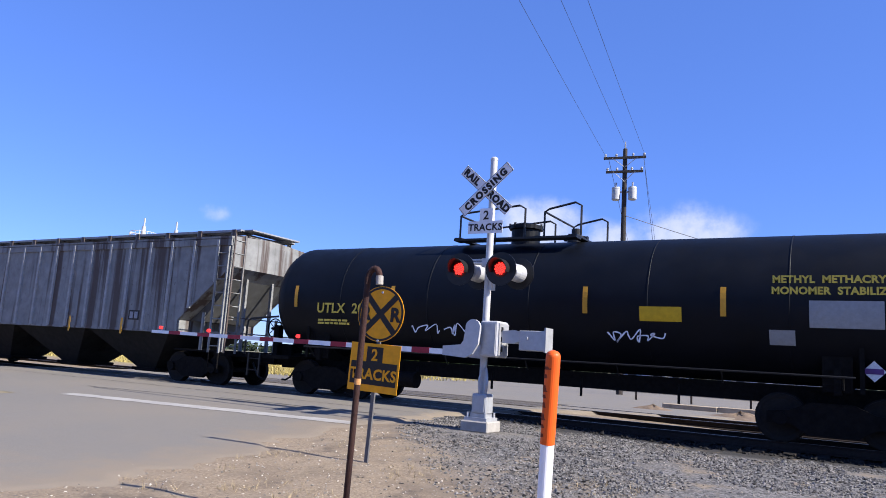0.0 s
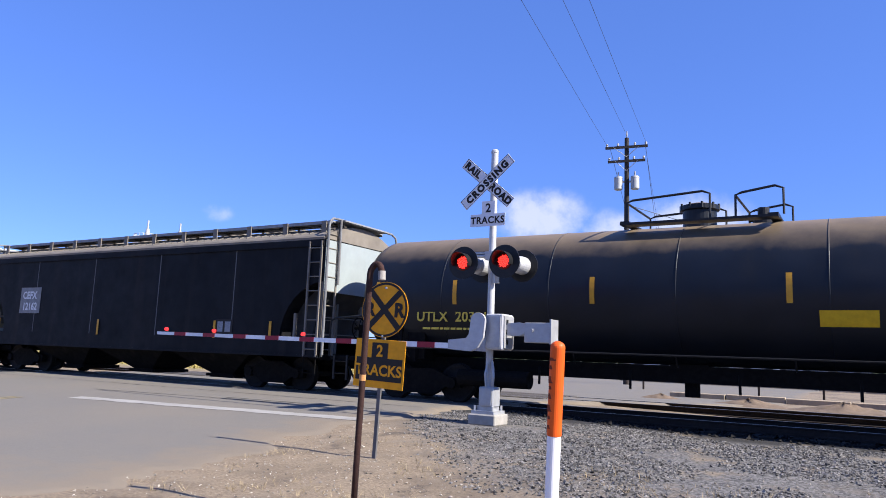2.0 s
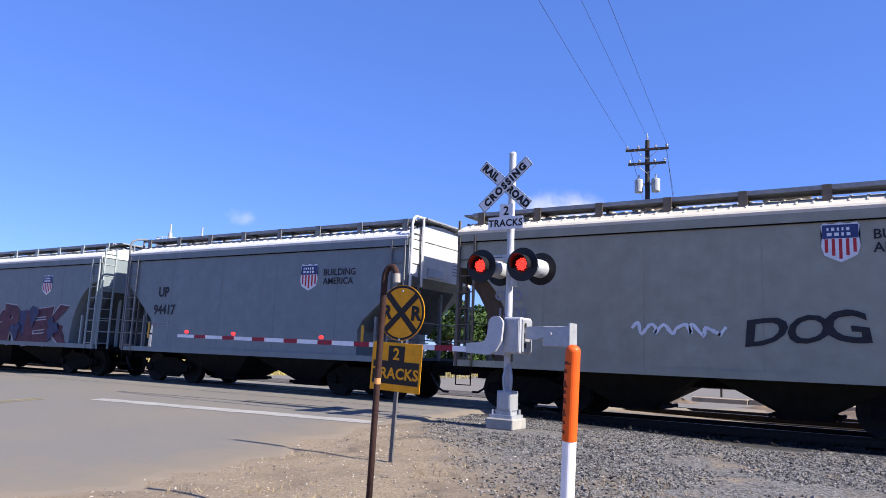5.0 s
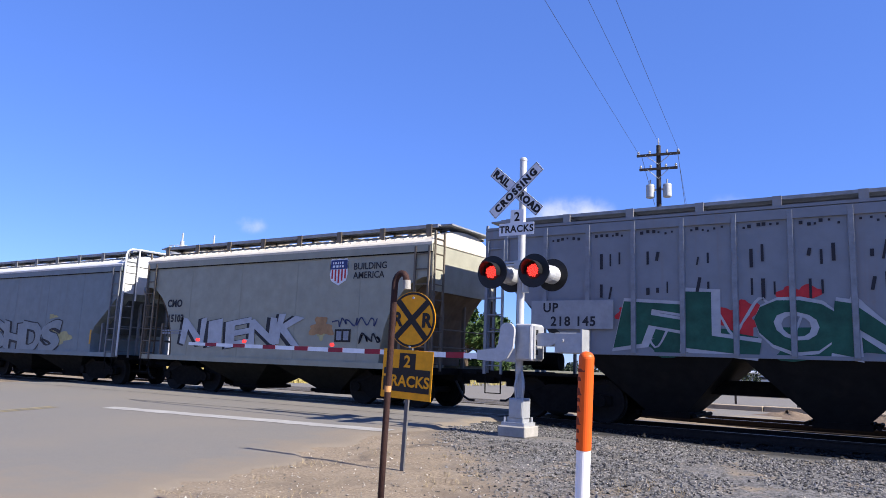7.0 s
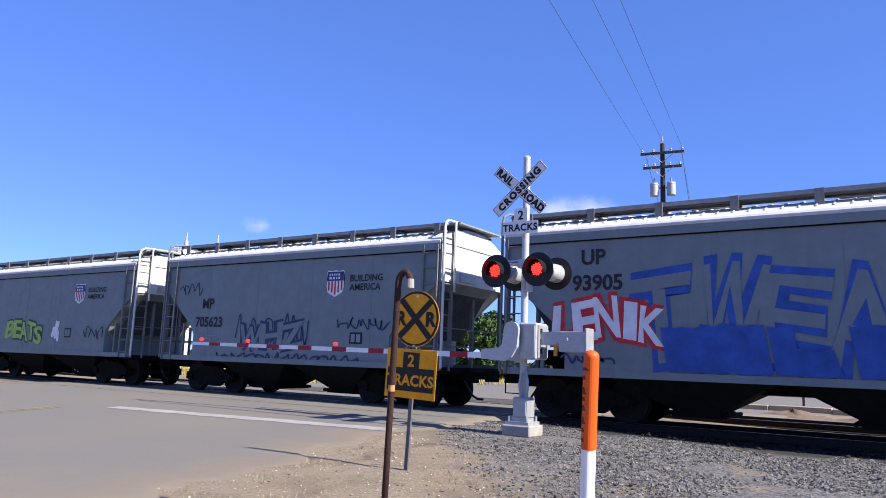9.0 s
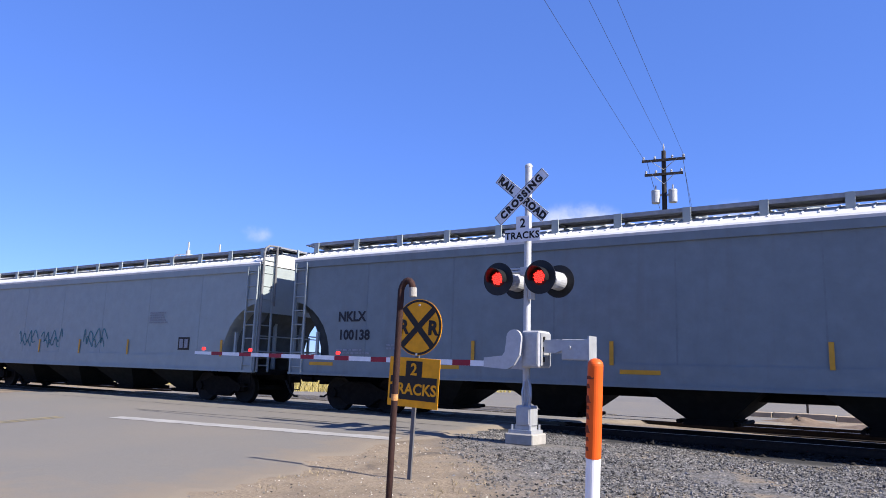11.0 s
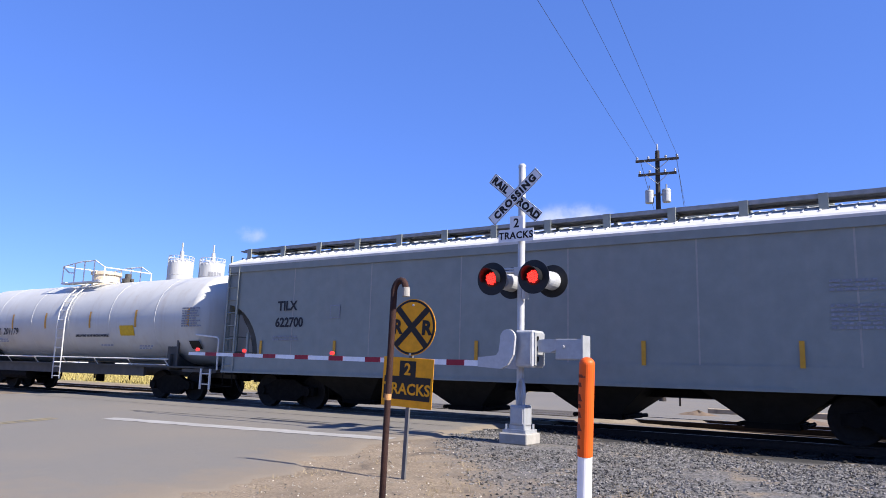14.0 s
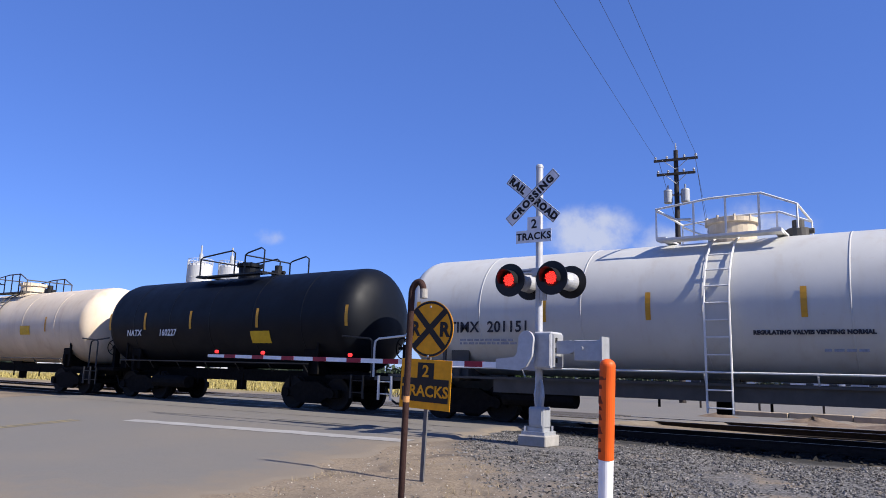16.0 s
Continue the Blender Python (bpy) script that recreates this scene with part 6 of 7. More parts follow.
    for x, z in ((-8.55, 1.60), (-6.9, 1.58), (-4.2, 1.55)):
        bm = bmesh.new()
        rod(bm, (x, -0.50, z), (x, -0.44, z), 0.04, 12)
        part("arm_lamp", bm, M_TIP, arm, "small lit red lamp")
    # crossbuck
    for ang, words in ((-41, "RAIL  ROAD"), (41, "CROSSING")):
        y = -0.11 if ang < 0 else -0.125
        bm = bmesh.new()
        box(bm, (0, 0, 0), (1.34, 0.006, 0.225))
        bevelled(bm, 0.002)
        bl = part("crossbuck_blade", bm, M_SIGNWHT, sig)
        bl.matrix_local = pose(-0.09, y, 4.56, 0, -ang, 0)
        bm = bmesh.new()
        for z in (-0.104, 0.104):
            box(bm, (0, -0.0045, z), (1.30, 0.003, 0.007))
        for x in (-0.652, 0.652):
            box(bm, (x, -0.0045, 0), (0.007, 0.003, 0.215))
        part("blade_border", bm, M_SIGNBLK, bl)
        if ang < 0:
            lettering("RAIL", 0.19, (-0.42, -0.006, -0.065), M_SIGNBLK, bl, 0.012, 1.1)
            lettering("ROAD", 0.19, (0.38, -0.006, -0.065), M_SIGNBLK, bl, 0.012, 1.1)
        else:
            lettering("CROSSING", 0.19, (0.0, -0.007, -0.065), M_SIGNBLK, bl, 0.012, 1.28)
    bm = bmesh.new()
    box(bm, (-0.05, -0.02, 4.53), (0.16, 0.2, 0.10))
    box(bm, (-0.05, -0.02, 3.87), (0.16, 0.2, 0.08))
    part("sign_bracket", bm, M_STEEL, sig)
    bm = bmesh.new()
    prism(bm, [(-0.42, 3.69), (0.32, 3.69), (0.32, 3.93), (0.10, 3.93), (0.10, 4.18), (-0.18, 4.18), (-0.18, 3.93), (-0.42, 3.93)], -0.146, -0.140)
    tp = part("track_count_plate", bm, M_SIGNWHT, sig)
    lettering("2", 0.24, (-0.04, -0.150, 3.965), M_SIGNBLK, tp, 0.006)
    lettering("TRACKS", 0.185, (-0.05, -0.150, 3.748), M_SIGNBLK, tp, 0.006, 1.08)
    # flashing light units: a pair to each side of the crossing
    bm = bmesh.new()
    rod(bm, (-0.45, -0.02, 3.13), (0.45, -0.02, 3.13), 0.035, 10)
    rod(bm, (-0.45, 0.02, 3.20), (0.45, 0.02, 3.20), 0.02, 8)
    box(bm, (0, 0, 3.13), (0.2, 0.22, 0.16))
    rod(bm, (0.13, -0.08, 2.86), (0.13, -0.08, 2.60), 0.065, 12)
    part("light_crossarm", bm, M_ALU, sig)
    for s in (-1, 1):
        for face in (-1, 1):
            x = s * 0.43 + (0.0 if face < 0 else 0.05)
            at = pose(x, face * 0.16, 2.97, 0, 0, 0 if face < 0 else 180)
            bm = bmesh.new()
            lathe(bm, [(0.31, -0.20), (0.31, -0.185), (0.02, -0.185)], 40, 1)
            u = part("light_background", bm, M_BLACK, sig)
            u.matrix_local = at
            bm = bmesh.new()
            lathe(bm, [(0.11, 0.14), (0.165, 0.06), (0.175, -0.18), (0.02, -0.18)], 24, 1)
            part("lamp_housing", bm, M_ALU, u)
            bm = bmesh.new()
            nseg = 18
            for i in range(nseg):
                a0, a1 = math.pi * (-0.12 + 1.24 * i / nseg), math.pi * (-0.12 + 1.24 * (i + 1) / nseg)
                q = []
                for a in (a0, a1):
                    for r in (0.172, 0.180):
                        for y in (-0.20, -0.48 + 0.12 * abs(a - math.pi / 2) / 1.6):
                            q.append(bm.verts.new((r * math.cos(a), y, r * math.sin(a))))
                for f in ((0, 1, 5, 4), (2, 6, 7, 3), (1, 3, 7, 5), (0, 4, 6, 2)):
                    bm.faces.new([q[k] for k in f])
            bmesh.ops.remove_doubles(bm, verts=bm.verts, dist=0.0005)
            part("visor", bm, M_BLACK, u)
            bm = bmesh.new()
            lathe(bm, [(0.152, -0.206), (0.14, -0.215), (0.08, -0.222), (0.01, -0.225)], 28, 1)
            lens = part("lens", bm, M_LENS, u, "dark red roundel")
            bm = bmesh.new()
            for k in range(46):
                r, a = 0.0165 * math.sqrt(k + 0.3), k * 2.39996
                rod(bm, (r * math.cos(a), -0.228, r * math.sin(a)), (r * math.cos(a), -0.236, r * math.sin(a)), 0.0135, 6)
            part("lamp_cluster", bm, M_LED, lens, "lit red lamp cluster")
    return sig


crossing_signal()


def warning_sign():
    lean = pose(-5.83, 8.12, 0.06, 0, 2.3, 0)
    s = thing("warning_sign", Matrix.Translation((-0.05, 0.0, 0)) @ lean, "yellow round railway warning sign above a tracks plate", "road sign")
    bm = bmesh.new()
    box(bm, (0, 0.03, 1.15), (0.055, 0.03, 2.45))
    box(bm, (0, 0.05, 1.15), (0.02, 0.04, 2.45))
    part("post", bm, mat("weathered sign post", (0.13, 0.125, 0.125), 0.6, 0.3, 0.2, 6, streak=0.3), s)
    bm = bmesh.new()
    rod(bm, (0.0, 0.008, 2.03), (0.0, -0.002, 2.03), 0.385, 56)
    d = part("disc", bm, M_YELLOW, s)
    bm = bmesh.new()
    n = 56
    ring = [[bm.verts.new((r * math.cos(6.2832 * i / n), -0.005, 2.03 + r * math.sin(6.2832 * i / n))) for i in range(n)] for r in (0.345, 0.376)]
    for i in range(n):
        bm.faces.new((ring[0][i], ring[0][(i + 1) % n], ring[1][(i + 1) % n], ring[1][i]))
    part("disc_border", bm, M_SIGNBLK, d)
    bm = bmesh.new()
    for a in (45, -45):
        box(bm, (0.0, -0.0065 - 0.001 * (a > 0), 2.03), (0.70, 0.003, 0.085), Matrix.Rotation(radians(a), 3, "Y"))
    part("disc_cross", bm, M_SIGNBLK, d)
    lettering("R", 0.26, (0.245, -0.009, 1.94), M_SIGNBLK, d, 0.012)
    lettering("R", 0.26, (-0.245, -0.009, 1.94), M_SIGNBLK, d, 0.012)
    bm = bmesh.new()
    box(bm, (-0.02, 0.0, 1.285), (0.84, 0.008, 0.66))
    bevelled(bm, 0.003)
    p = part("tracks_plate", bm, M_YELLOW, s)
    bm = bmesh.new()
    prism(bm, [(-0.405, 1.05), (0.365, 1.05), (0.365, 1.36), (0.115, 1.36), (0.115, 1.57), (-0.155, 1.57), (-0.155, 1.36), (-0.405, 1.36)], -0.009, -0.006)
    part("plate_field", bm, M_SIGNBLK, p)
    lettering("2", 0.22, (-0.02, -0.012, 1.385), M_YELLOW, p, 0.006)
    lettering("TRACKS", 0.205, (-0.02, -0.012, 1.125), M_YELLOW, p, 0.006, 1.03)
    bm = bmesh.new()
    for z in (1.66, 2.33):
        rod(bm, (0, -0.014, z), (0, 0.05, z), 0.016, 8)
    part("bolt", bm, M_STEEL, s)
    return s


warning_sign()


def bent_pipe():
    s = thing("vent_pipe", (-4.10, 5.37, 0.0), "leaning rusty steel pipe with a bent-over top", "pipe")
    bm = bmesh.new()
    top = Vector((0.235, -0.24, 2.20))
    pts = [Vector((0, 0, -0.15)), top * 0.35, top * 0.7, top]
    for i in range(1, 9):
        a = math.pi * i / 8
        pts.append(top + Vector((0.058 * (1 - math.cos(a)) + 0.01 * math.sin(a), 0.012 * i / 8, 0.085 * math.sin(a))))
    pts.append(pts[-1] + Vector((0.004, 0, -0.03)))
    tube(bm, pts, 0.029, 14)
    part("pipe", bm, M_RUST, s, smooth=True)
    bm = bmesh.new()
    p = pts[-1]
    rod(bm, p + Vector((0, 0, 0.05)), p + Vector((0.004, 0, -0.03)), 0.034, 14)
    part("outlet_collar", bm, M_CONC, s, "pale scuffed mouth of the pipe")
    bm = bmesh.new()
    for f, h in ((0.565, 0.055),):
        rod(bm, top * f, top * f + top.normalized() * h, 0.0305, 14)
    part("rust_band", bm, M_RUSTLT, s, "bare orange rust patch")


bent_pipe()


def marker_post():
    a, b = Vector((-1.905, 4.63, 0.0)), Vector((-1.766, 4.403, 1.60))
    s = thing("marker_post", (*a,), "orange and white plastic utility marker post", "marker post")
    d = b - a
    bm = bmesh.new()
    rod(bm, (0, 0, -0.15), d * 0.63, 0.046, 24)
    part("tube", bm, M_POSTW, s)
    bm = bmesh.new()
    u = d.normalized()
    rod(bm, d * 0.625, d * 0.985, 0.049, 24, caps=True)
    prev, pr = d * 0.985, 0.049
    for i in range(1, 6):
        an = math.pi / 2 * i / 5
        q, r = d * 0.985 + u * 0.04 * math.sin(an), max(0.004, 0.049 * math.cos(an))
        rod(bm, prev, q, pr, 24, r, caps=(i == 5))
        prev, pr = q, r
    sl = part("sleeve", bm, M_ORANGE, s, "fluorescent orange sleeve with domed cap")
    bm = bmesh.new()
    rng = random.Random(4)
    f = 0.66
    while f < 0.93:
        c = d * f + Vector((-0.022, -0.043, 0))
        box(bm, c, (0.020 + 0.012 * rng.random(), 0.006, 0.02 + 0.03 * rng.random()))
        f += 0.026 + 0.03 * rng.random()
    box(bm, d * 0.935 + Vector((-0.012, -0.046, 0)), (0.045, 0.006, 0.02))
    part("label_print", bm, mat("dark label print", (0.16, 0.03, 0.01), 0.6, 0, 0.2, 20), sl)


marker_post()


# ---------------------------------------------------------------- poles and wires
def utility_pole(x, y, top, arm=2.3, transformers=True, turn=9.0, label="tall dark timber utility pole with two crossarms"):
    s = thing("utility_pole", pose(x, y, 0.25, 0, 0, turn), label, "utility pole", "utility poles")
    h = top - 0.25
    bm = bmesh.new()
    rod(bm, (0, 0, -0.5), (0, 0, h), 0.19, 14, 0.12)
    part("pole", bm, M_POLE, s)
    for z, w in ((h - 0.55, arm), (h - 1.35, arm * 0.88)):
        bm = bmesh.new()
        box(bm, (0, -0.14, z), (w, 0.10, 0.13))
        ca = part("crossarm", bm, M_POLE, s)
        bm = bmesh.new()
        for k in (-1, 1):
            rod(bm, (k * w * 0.3, -0.18, z), (0, -0.12, z - 0.55), 0.018, 6)
        part("brace", bm, M_STEEL, ca)
        for k in (-0.46, -0.2, 0.2, 0.46):
            bm = bmesh.new()
            lathe(bm, [(0.03, 0.05), (0.06, 0.08), (0.045, 0.12), (0.075, 0.15), (0.04, 0.24), (0.01, 0.25)], 10, 2, (k * w, -0.14, z))
            part("insulator", bm, M_INSUL, ca)
    bm = bmesh.new()
    lathe(bm, [(0.03, 0), (0.05, 0.2), (0.03, 0.4), (0.01, 0.42)], 10, 2, (0, 0, h))
    part("insulator", bm, M_INSUL, s)
    if transformers:
        for k in (-1, 1):
            bm = bmesh.new()
            lathe(bm, [(0.20, 0), (0.23, 0.04), (0.23, 0.62), (0.24, 0.64), (0.22, 0.72), (0.05, 0.75)], 20, 2, (k * 0.45, -0.05, h - 2.95))
            t = part("transformer", bm, M_TRANS, s)
            bm = bmesh.new()
            rod(bm, (k * 0.45, -0.05, h - 2.2), (k * 0.45, -0.05, h - 1.95), 0.045, 8)
            box(bm, (k * 0.22, -0.05, h - 2.5), (0.2, 0.08, 0.1))
            part("bushing", bm, M_INSUL, t)
    return s


utility_pole(-11.42, 38.6, 13.85)
utility_pole(-24.2, 96.0, 11.8, 2.4, False, 4, "far timber utility pole with one crossarm line")
utility_pole(-33.0, 140.0, 11.0, 2.4, False, 4, "far timber utility pole with one crossarm line")
utility_pole(-0.2, -31.0, 13.6, 2.3, False, 9, "timber utility pole carrying the overhead wires")


def wire(a, b, sag, r, label):
    a, b = Vector(a), Vector(b)
    bm = bmesh.new()
    pts = [a.lerp(b, i / 28) - Vector((0, 0, sag * 4 * (i / 28) * (1 - i / 28))) for i in range(29)]
    tube(bm, [p - a for p in pts], r, 5)
    o = part("overhead_wire", bm, M_WIRE)
    o.location = a
    tagged(o, label, "power line", "overhead wires", "structure")


for dx, z in ((-1.06, 13.5), (-0.06, 14.2), (1.06, 13.5)):
    wire((-11.42 + dx, 38.5 + dx * 0.16, z), (-0.2 + dx, -31.1, z), 0.35, 0.008, "thin dark overhead power line")
wire((-11.3, 38.5, 10.0), (9.0, 62.0, 7.2), 0.6, 0.02, "thin dark service cable leaving the pole")
wire((-10.4, 38.5, 13.5), (-9.3, 40.0, 4.0), 0.05, 0.008, "thin dark stay wire beside the pole")
for dx in (-1.0, 1.0):
    wire((-11.42 + dx, 38.7, 13.5), (-24.2 + dx, 96, 11.4), 0.8, 0.014, "thin dark overhead power line")


# ---------------------------------------------------------------- the far side
def pipe_fence():
    f = thing("pipe_fence", (0, 33, 0.15), "low dark pipe fence along the yard", "fence")
    for i in range(16):
        x = -9 + i * 2.4
        put("fence_post", shared("fence post", lambda bm: rod(bm, (0, 0, -0.2), (0, 0, 1.15), 0.045, 8), M_RAIL), f, pose(x, 0, 0))
    for z in (0.55, 1.05):
        put("fence_rail", shared("fence rail", lambda bm: rod(bm, (-9, 0, 0), (27, 0, 0), 0.028, 6), M_RAIL), f, pose(0, 0, z))


pipe_fence()


def low_wall(x0, x1, y, h, label):
    bm = bmesh.new()
    n = 24
    for i in range(n):
        a, b = x0 + (x1 - x0) * i / n, x0 + (x1 - x0) * (i + 0.985) / n
        box(bm, ((a + b) / 2, y + 0.02 * math.sin(i * 2.1), h / 2), (b - a, 0.3, h + 0.04 * math.sin(i * 1.7)))
    bevelled(bm, 0.02)
    o = part("kerb_wall", bm, mat("tan masonry", (0.40, 0.32, 0.23), 0.9, 0, 0.2, 2, streak=0.2, bump=0.4))
    o.location = (0, 0, 0.12)
    tagged(o, label, "low wall", "", "structure")


low_wall(-6.5, 40, 27.5, 0.35, "low tan masonry kerb behind the track")
low_wall(-14, 40, 46, 0.7, "low tan masonry wall across the yard")


def dirt_heap(x, y, r, h, seed):
    bm = bmesh.new()
    n, m = 22, 6
    rings = []
    for j in range(m + 1):
        f = j / m
        rings.append([bm.verts.new((r * f * math.cos(6.2832 * i / n) * (1 + 0.2 * math.sin(i * 1.3 + seed)), r * 0.6 * f * math.sin(6.2832 * i / n),
                                    h * (1 - f) ** 1.2 * (1 + 0.7 * noise.noise(Vector((i * 0.9, j * 1.3, seed)))) - 0.06 * f)) for i in range(n)])
    for a, b in zip(rings, rings[1:]):
        for i in range(n):
            bm.faces.new((a[i], a[(i + 1) % n], b[(i + 1) % n], b[i]))
    bmesh.ops.remove_doubles(bm, verts=bm.verts, dist=0.001)
    o = part("spoil_mound", bm, mat("heaped brown dirt", (0.17, 0.125, 0.09), 0.95, 0, 0.3, 5, bump=0.8, bump_scale=25), smooth=True)
    o.location = (x, y, ground_z(x, y))
    tagged(o, "small mound of loose brown dirt", "dirt mound", "dirt mounds")


for i, (x, y, r, h) in enumerate(((-3.4, 24.4, 1.4, 0.2), (-0.8, 24.0, 1.7, 0.24), (2.4, 24.6, 1.5, 0.2), (-6.3, 25.3, 1.2, 0.16), (5.5, 25.0, 2.0, 0.24))):
    dirt_heap(x, y, r, h, i)


def silo(x, y, label, h=17.9, r=2.0):
    s = thing("silo", (x, y, 0.2), label, "silo", "silos")
    bm = bmesh.new()
    lathe(bm, [(r, 0), (r, h), (r * 0.92, h + 0.35), (0.35, h + 0.9), (0.3, h + 0.95)], 40)
    part("shell", bm, M_SILO, s, smooth=False)
    bm = bmesh.new()
    rod(bm, (0, 0, h + 0.8), (0, 0, h + 2.2), 0.42, 12, 0.30)
    rod(bm, (0, 0, h + 2.2), (0, 0, h + 3.6), 0.14, 8)
    part("roof_vent", bm, M_TRANS, s)
    bm = bmesh.new()
    n = 20
    for z in (h + 0.6, h + 1.15):
        tube(bm, [(r * math.cos(6.2832 * i / n), r * math.sin(6.2832 * i / n), z) for i in range(n + 1)], 0.05, 5)
    for i in range(n):
        rod(bm, (r * math.cos(6.2832 * i / n), r * math.sin(6.2832 * i / n), h), (r * math.cos(6.2832 * i / n), r * math.sin(6.2832 * i / n), h + 1.15), 0.04, 5)
    part("roof_railing", bm, M_SILO, s)
    bm = bmesh.new()
    for i in range(1, 9):
        lathe(bm, [(r - 0.05, h * i / 9 - 0.05), (r + 0.04, h * i / 9), (r - 0.05, h * i / 9 + 0.05)], 40)
    part("hoop_band", bm, M_SILO, s)
    bm = bmesh.new()
    rod(bm, (-r - 0.5, -0.6, 0), (-r - 0.5, -0.6, h + 1.2), 0.18, 8)
    for i in range(9):
        rod(bm, (-r - 0.5, -0.6, 1 + i * h / 9), (-r * 0.9, -0.3, 1 + i * h / 9), 0.06, 5)
    part("fill_pipe", bm, M_SILO, s)
    return s


def az_place(az, dist):
    return -dist * math.sin(radians(az)), dist * math.cos(radians(az))


for i, az in enumerate((53.35, 51.1)):
    x, y = az_place(az, 128)
    s = silo(x, y, "white steel storage silo with roof railing" if i == 0 else "white steel storage silo with dark lettering band")
    if i:
        bm = bmesh.new()
        for k in range(5):
            a = radians(-76 + k * 13)
            box(bm, (2.03 * math.cos(a + radians(25)), 2.03 * math.sin(a + radians(25)), 16.3), (0.06, 0.36, 0.75), Matrix.Rotation(a + radians(25), 3, "Z"))
        part("lettering_band", bm, M_INKGREY, s)


def building(az, dist, w, d, h, turn, wallm, label, pitch=0.8, windows=4):
    x, y = az_place(az, dist)
    b = thing("building", pose(x, y, 0.1, 0, 0, turn), label, "building", "far buildings")
    bm = bmesh.new()
    box(bm, (0, 0, h / 2), (w, d, h))
    part("wall", bm, wallm, b)
    bm = bmesh.new()
    loft_x(bm, [(-d / 2 - 0.4, h), (0, h + pitch), (d / 2 + 0.4, h), (d / 2 + 0.4, h - 0.12), (-d / 2 - 0.4, h - 0.12)], -w / 2 - 0.4, w / 2 + 0.4)
    part("roof", bm, M_ROOF, b)
    for i in range(windows):
        wx = -w / 2 + w * (i + 0.5) / windows
        bm = bmesh.new()
        box(bm, (wx, -d / 2 - 0.03, h * 0.55), (w / windows * 0.4, 0.1, h * 0.3))
        wf = part("window", bm, M_SIGNWHT, b)
        bm = bmesh.new()
        box(bm, (wx, -d / 2 - 0.09, h * 0.55), (w / windows * 0.34, 0.04, h * 0.25))
        part("pane", bm, M_GLASS, wf)
    return b


building(14.6, 82, 5, 9, 2.1, 14, M_WALL, "pale blue-grey metal shed in the yard", 0.5, 2)
building(10.2, 150, 22, 12, 1.9, 10, M_WALL, "long low grey warehouse with flat roof", 0.4, 6)
building(5.0, 190, 30, 14, 2.1, 6, M_ROOF, "long low dark grey warehouse", 0.5, 6)
building(58.0, 140, 26, 12, 3.2, 58, M_WALL, "pale industrial shed near the silos", 0.8, 5)


def leaf_cloud(bm, center, radii, count, size, rng):
    for _ in range(count):
        while True:
            p = Vector((rng.uniform(-1, 1), rng.uniform(-1, 1), rng.uniform(-1, 1)))
            if 0.35 < p.length < 1:
                break
        c = Vector(center) + Vector((p.x * radii[0], p.y * radii[1], p.z * radii[2]))
        n = Vector((rng.gauss(0, 1), rng.gauss(0, 1), rng.gauss(0.4, 1))).normalized()
        u = n.orthogonal().normalized()
        v = n.cross(u)
        s = size * rng.uniform(0.6, 1.4)
        bm.faces.new([bm.verts.new(c + u * s * a + v * s * b) for a, b in ((-1, 0), (0, -0.55), (1, 0), (0, 0.55))])


def tree(az, dist, h, spread, seed, leaf, label, leaves=2200, slim=False):
    rng = random.Random(seed)
    x, y = az_place(az, dist)
    t = thing("tree", (x, y, 0.1), label, "tree", "trees beyond the track")
    bm = bmesh.new()
    rod(bm, (0, 0, -0.3), (0.05, 0, h * 0.45), h * 0.03, 10, h * 0.018)
    tips = []
    for i in range(7):
        a = 6.2832 * i / 7 + rng.uniform(-0.3, 0.3)
        z0 = h * rng.uniform(0.2, 0.45)
        tip = Vector((math.cos(a) * spread * rng.uniform(0.4, 0.8), math.sin(a) * spread * rng.uniform(0.4, 0.8), h * rng.uniform(0.5, 0.85)))
        rod(bm, (0.02, 0, z0), tip, h * 0.014, 6, h * 0.004)
        tips.append(tip)
    rod(bm, (0.05, 0, h * 0.44), (0, 0.1, h * 0.9), h * 0.018, 8, h * 0.005)
    part("trunk", bm, M_BARK, t)
    bm = bmesh.new()
    if slim:
        for i in range(10):
            f = i / 9
            leaf_cloud(bm, (rng.uniform(-0.1, 0.1), rng.uniform(-0.1, 0.1), h * (0.1 + 0.85 * f)), (spread * (1 - 0.8 * f), spread * (1 - 0.8 * f), h * 0.09), leaves // 10, h * 0.025, rng)
    else:
        for tip in tips + [Vector((0, 0, h * 0.85)), Vector((0, 0, h * 0.6))]:
            r = spread * rng.uniform(0.35, 0.6)
            leaf_cloud(bm, tip, (r, r, r * 0.8), leaves // 9, h * 0.028, rng)
        for _ in range(5):
            a = rng.uniform(0, 6.28)
            leaf_cloud(bm, (math.cos(a) * spread * 0.7, math.sin(a) * spread * 0.7, h * rng.uniform(0.12, 0.3)), (spread * 0.4, spread * 0.4, h * 0.16), leaves // 12, h * 0.028, rng)
    part("crown", bm, leaf, t)


tree(31.2, 58, 6.4, 2.2, 1, M_LEAF, "bushy green tree beyond the road", 4200)
tree(29.4, 60, 6.0, 2.2, 2, M_LEAF, "bushy green tree beyond the road", 4200)
tree(16.9, 120, 4.6, 0.7, 3, M_LEAFD, "slim dark cypress in the distance", 900, True)
tree(10.6, 92, 4.6, 1.6, 4, M_LEAFD, "dark round tree beside the warehouse", 1400)
tree(34.5, 110, 4.2, 2.4, 6, M_LEAFD, "grey-green tree in the distance", 1200)


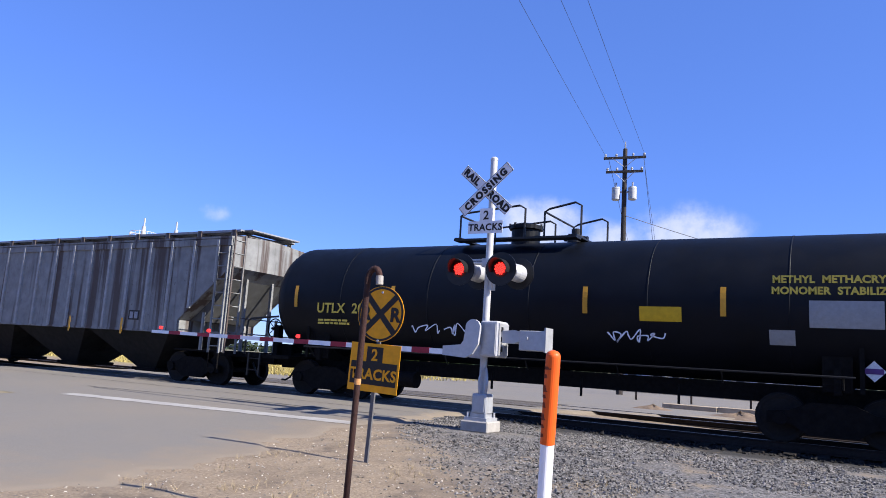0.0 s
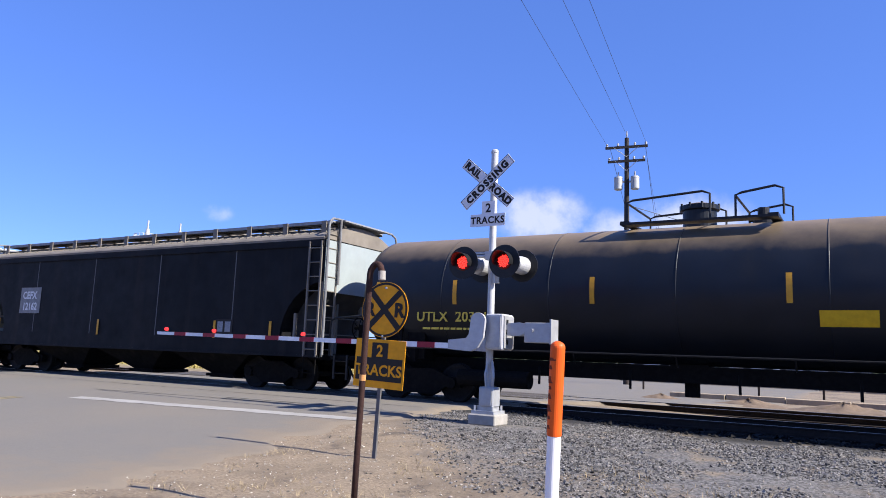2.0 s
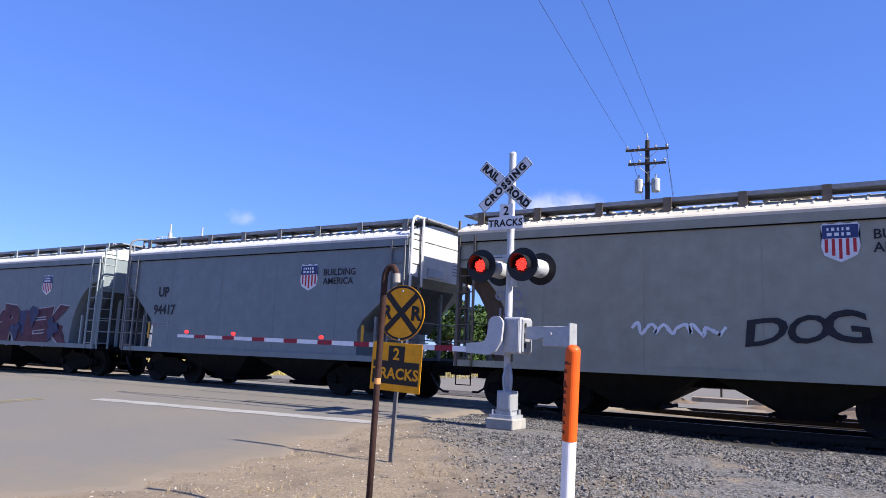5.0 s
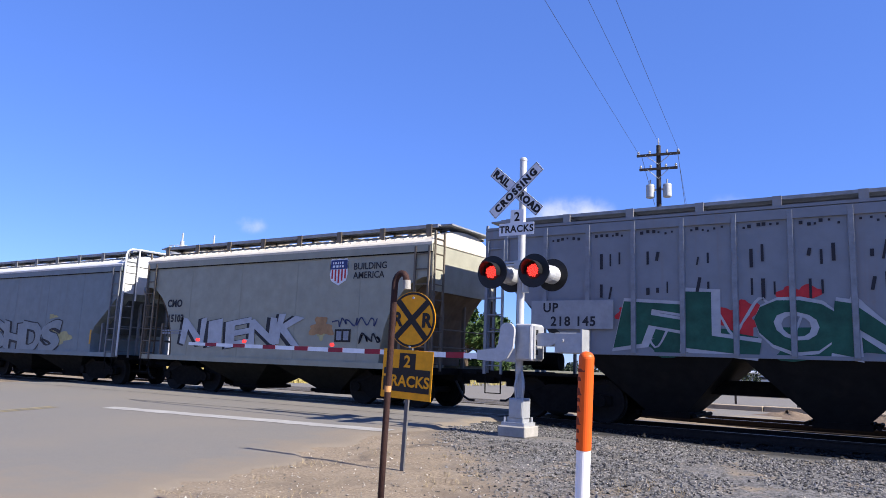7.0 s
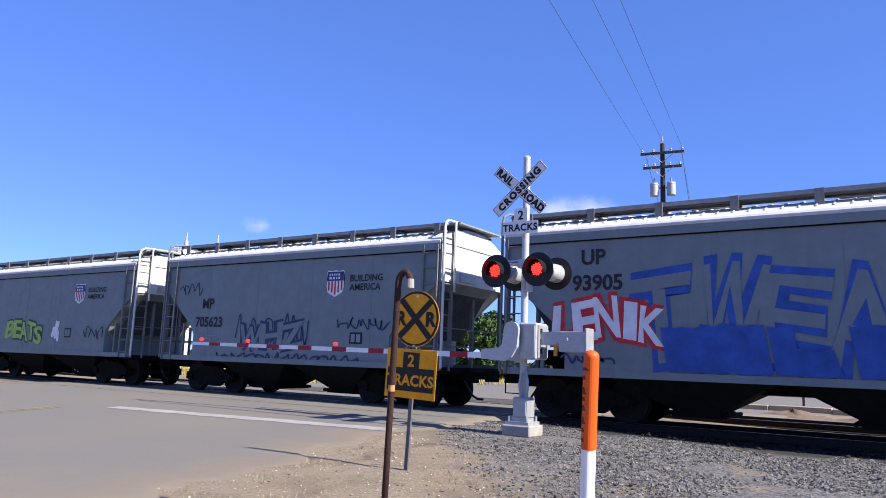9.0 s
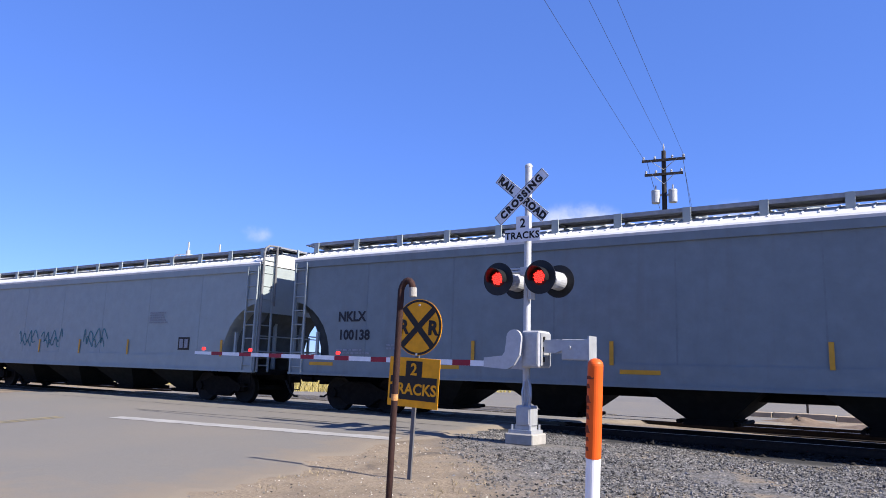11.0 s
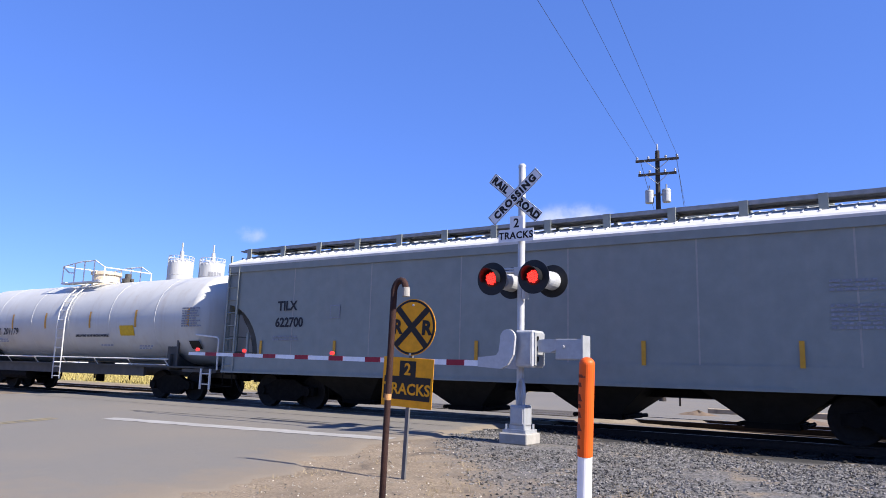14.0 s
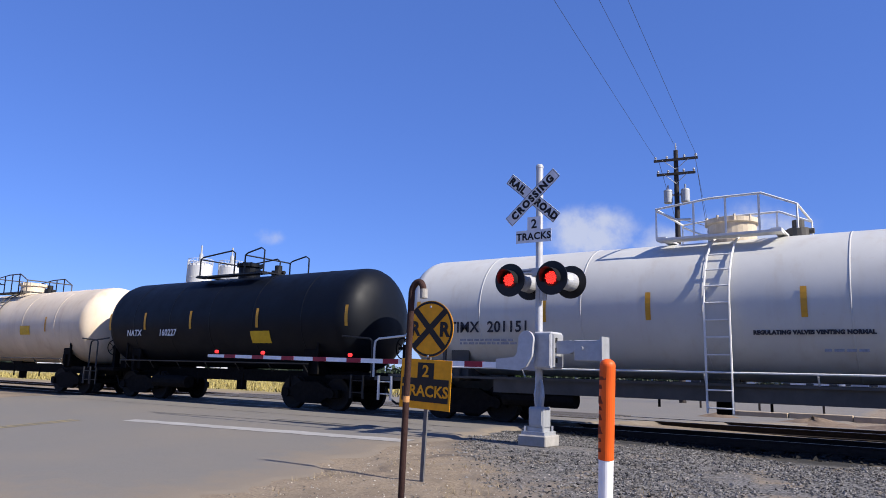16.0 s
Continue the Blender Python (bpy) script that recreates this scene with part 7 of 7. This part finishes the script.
def tree_line():
    """Woods and hedges along the skyline."""
    rng = random.Random(9)
    bm = bmesh.new()
    az = -30.0
    while az < 78:
        dist = rng.uniform(330, 460)
        x, y = az_place(az, dist)
        h = rng.uniform(2.5, 5.5)
        leaf_cloud(bm, (x, y, h * 0.4), (rng.uniform(5, 12), 4, h * 0.6), 60, 1.3, rng)
        az += rng.uniform(0.35, 0.9)
    o = part("tree_line", bm, M_LEAFD)
    tagged(o, "low dark line of trees on the skyline", "trees", kind="stuff")


tree_line()


def grass_field():
    """Dry yellow grass beyond the road."""
    r = np.random.RandomState(4)
    n = 16000
    V, F = [], []
    x = r.uniform(-75, -22, n)
    y = 27 + r.rand(n) ** 1.5 * 40
    for i in range(n):
        h, a, w = r.uniform(0.14, 0.42), r.uniform(0, 6.28), r.uniform(0.02, 0.05)
        c, s = math.cos(a), math.sin(a)
        lx, ly = r.normal(0, 0.12, 2)
        b = len(V)
        z = 0.27
        V += [(x[i] - w * c, y[i] - w * s, z), (x[i] + w * c, y[i] + w * s, z), (x[i] + lx, y[i] + ly, z + h)]
        F.append((b, b + 1, b + 2))
    me = bpy.data.meshes.new("dry_grass")
    me.from_pydata(V, [], F)
    me.update()
    tagged(link("dry_grass", me, M_DRYGRASS), "dry yellow grass field beyond the crossing", "grass", kind="stuff")


grass_field()


def dry_weeds():
    r = np.random.RandomState(14)
    V, F = [], []
    k = 0
    while k < 700:
        x, y = r.uniform(-7.6, 2), r.uniform(5.0, 9.5)
        if x < road_edge(y) or noise.noise(Vector((x * 0.9, y * 0.9, 5))) < 0.08:
            continue
        for _ in range(4):
            h, a, w = r.uniform(0.03, 0.10), r.uniform(0, 6.28), r.uniform(0.002, 0.005)
            c, s = math.cos(a), math.sin(a)
            lx, ly = r.normal(0, 0.05, 2)
            b = len(V)
            z = soil_z(x, y) - 0.005
            V += [(x - w * c, y - w * s, z), (x + w * c, y + w * s, z), (x + lx, y + ly, z + h)]
            F.append((b, b + 1, b + 2))
        k += 1
    me = bpy.data.meshes.new("dry_weeds")
    me.from_pydata(V, [], F)
    me.update()
    tagged(link("dry_weeds", me, mat("dead weed stems", (0.34, 0.27, 0.17), 0.9, 0, 0.3, 4, island=0.4)), "sparse dead weeds on the dirt verge", "weeds", kind="stuff")


dry_weeds()


# ---------------------------------------------------------------- what moves
def motions():
    """The train runs past at a steady speed; its wheels roll."""
    for car in TRAIN:
        x, y, z = car.location
        walk(car, [(t, pose(x + SPEED * t, y, z)) for t in (0, 4, 8, 12, 16)])
    turn = SPEED / 0.457 / FPS
    done = {}
    for w, s in WHEELSETS:
        if s not in done:
            walk(w, [(i / FPS, pose(s * 0.889, 0, 0.457) @ Matrix.Rotation(turn * i, 4, "Y")) for i in range(16 * FPS + 1)])
            done[s] = w.animation_data
        else:
            w.rotation_mode = "QUATERNION"
            keys = w.animation_data_create()
            keys.action = done[s].action
            keys.action_slot = done[s].action_slot


motions()
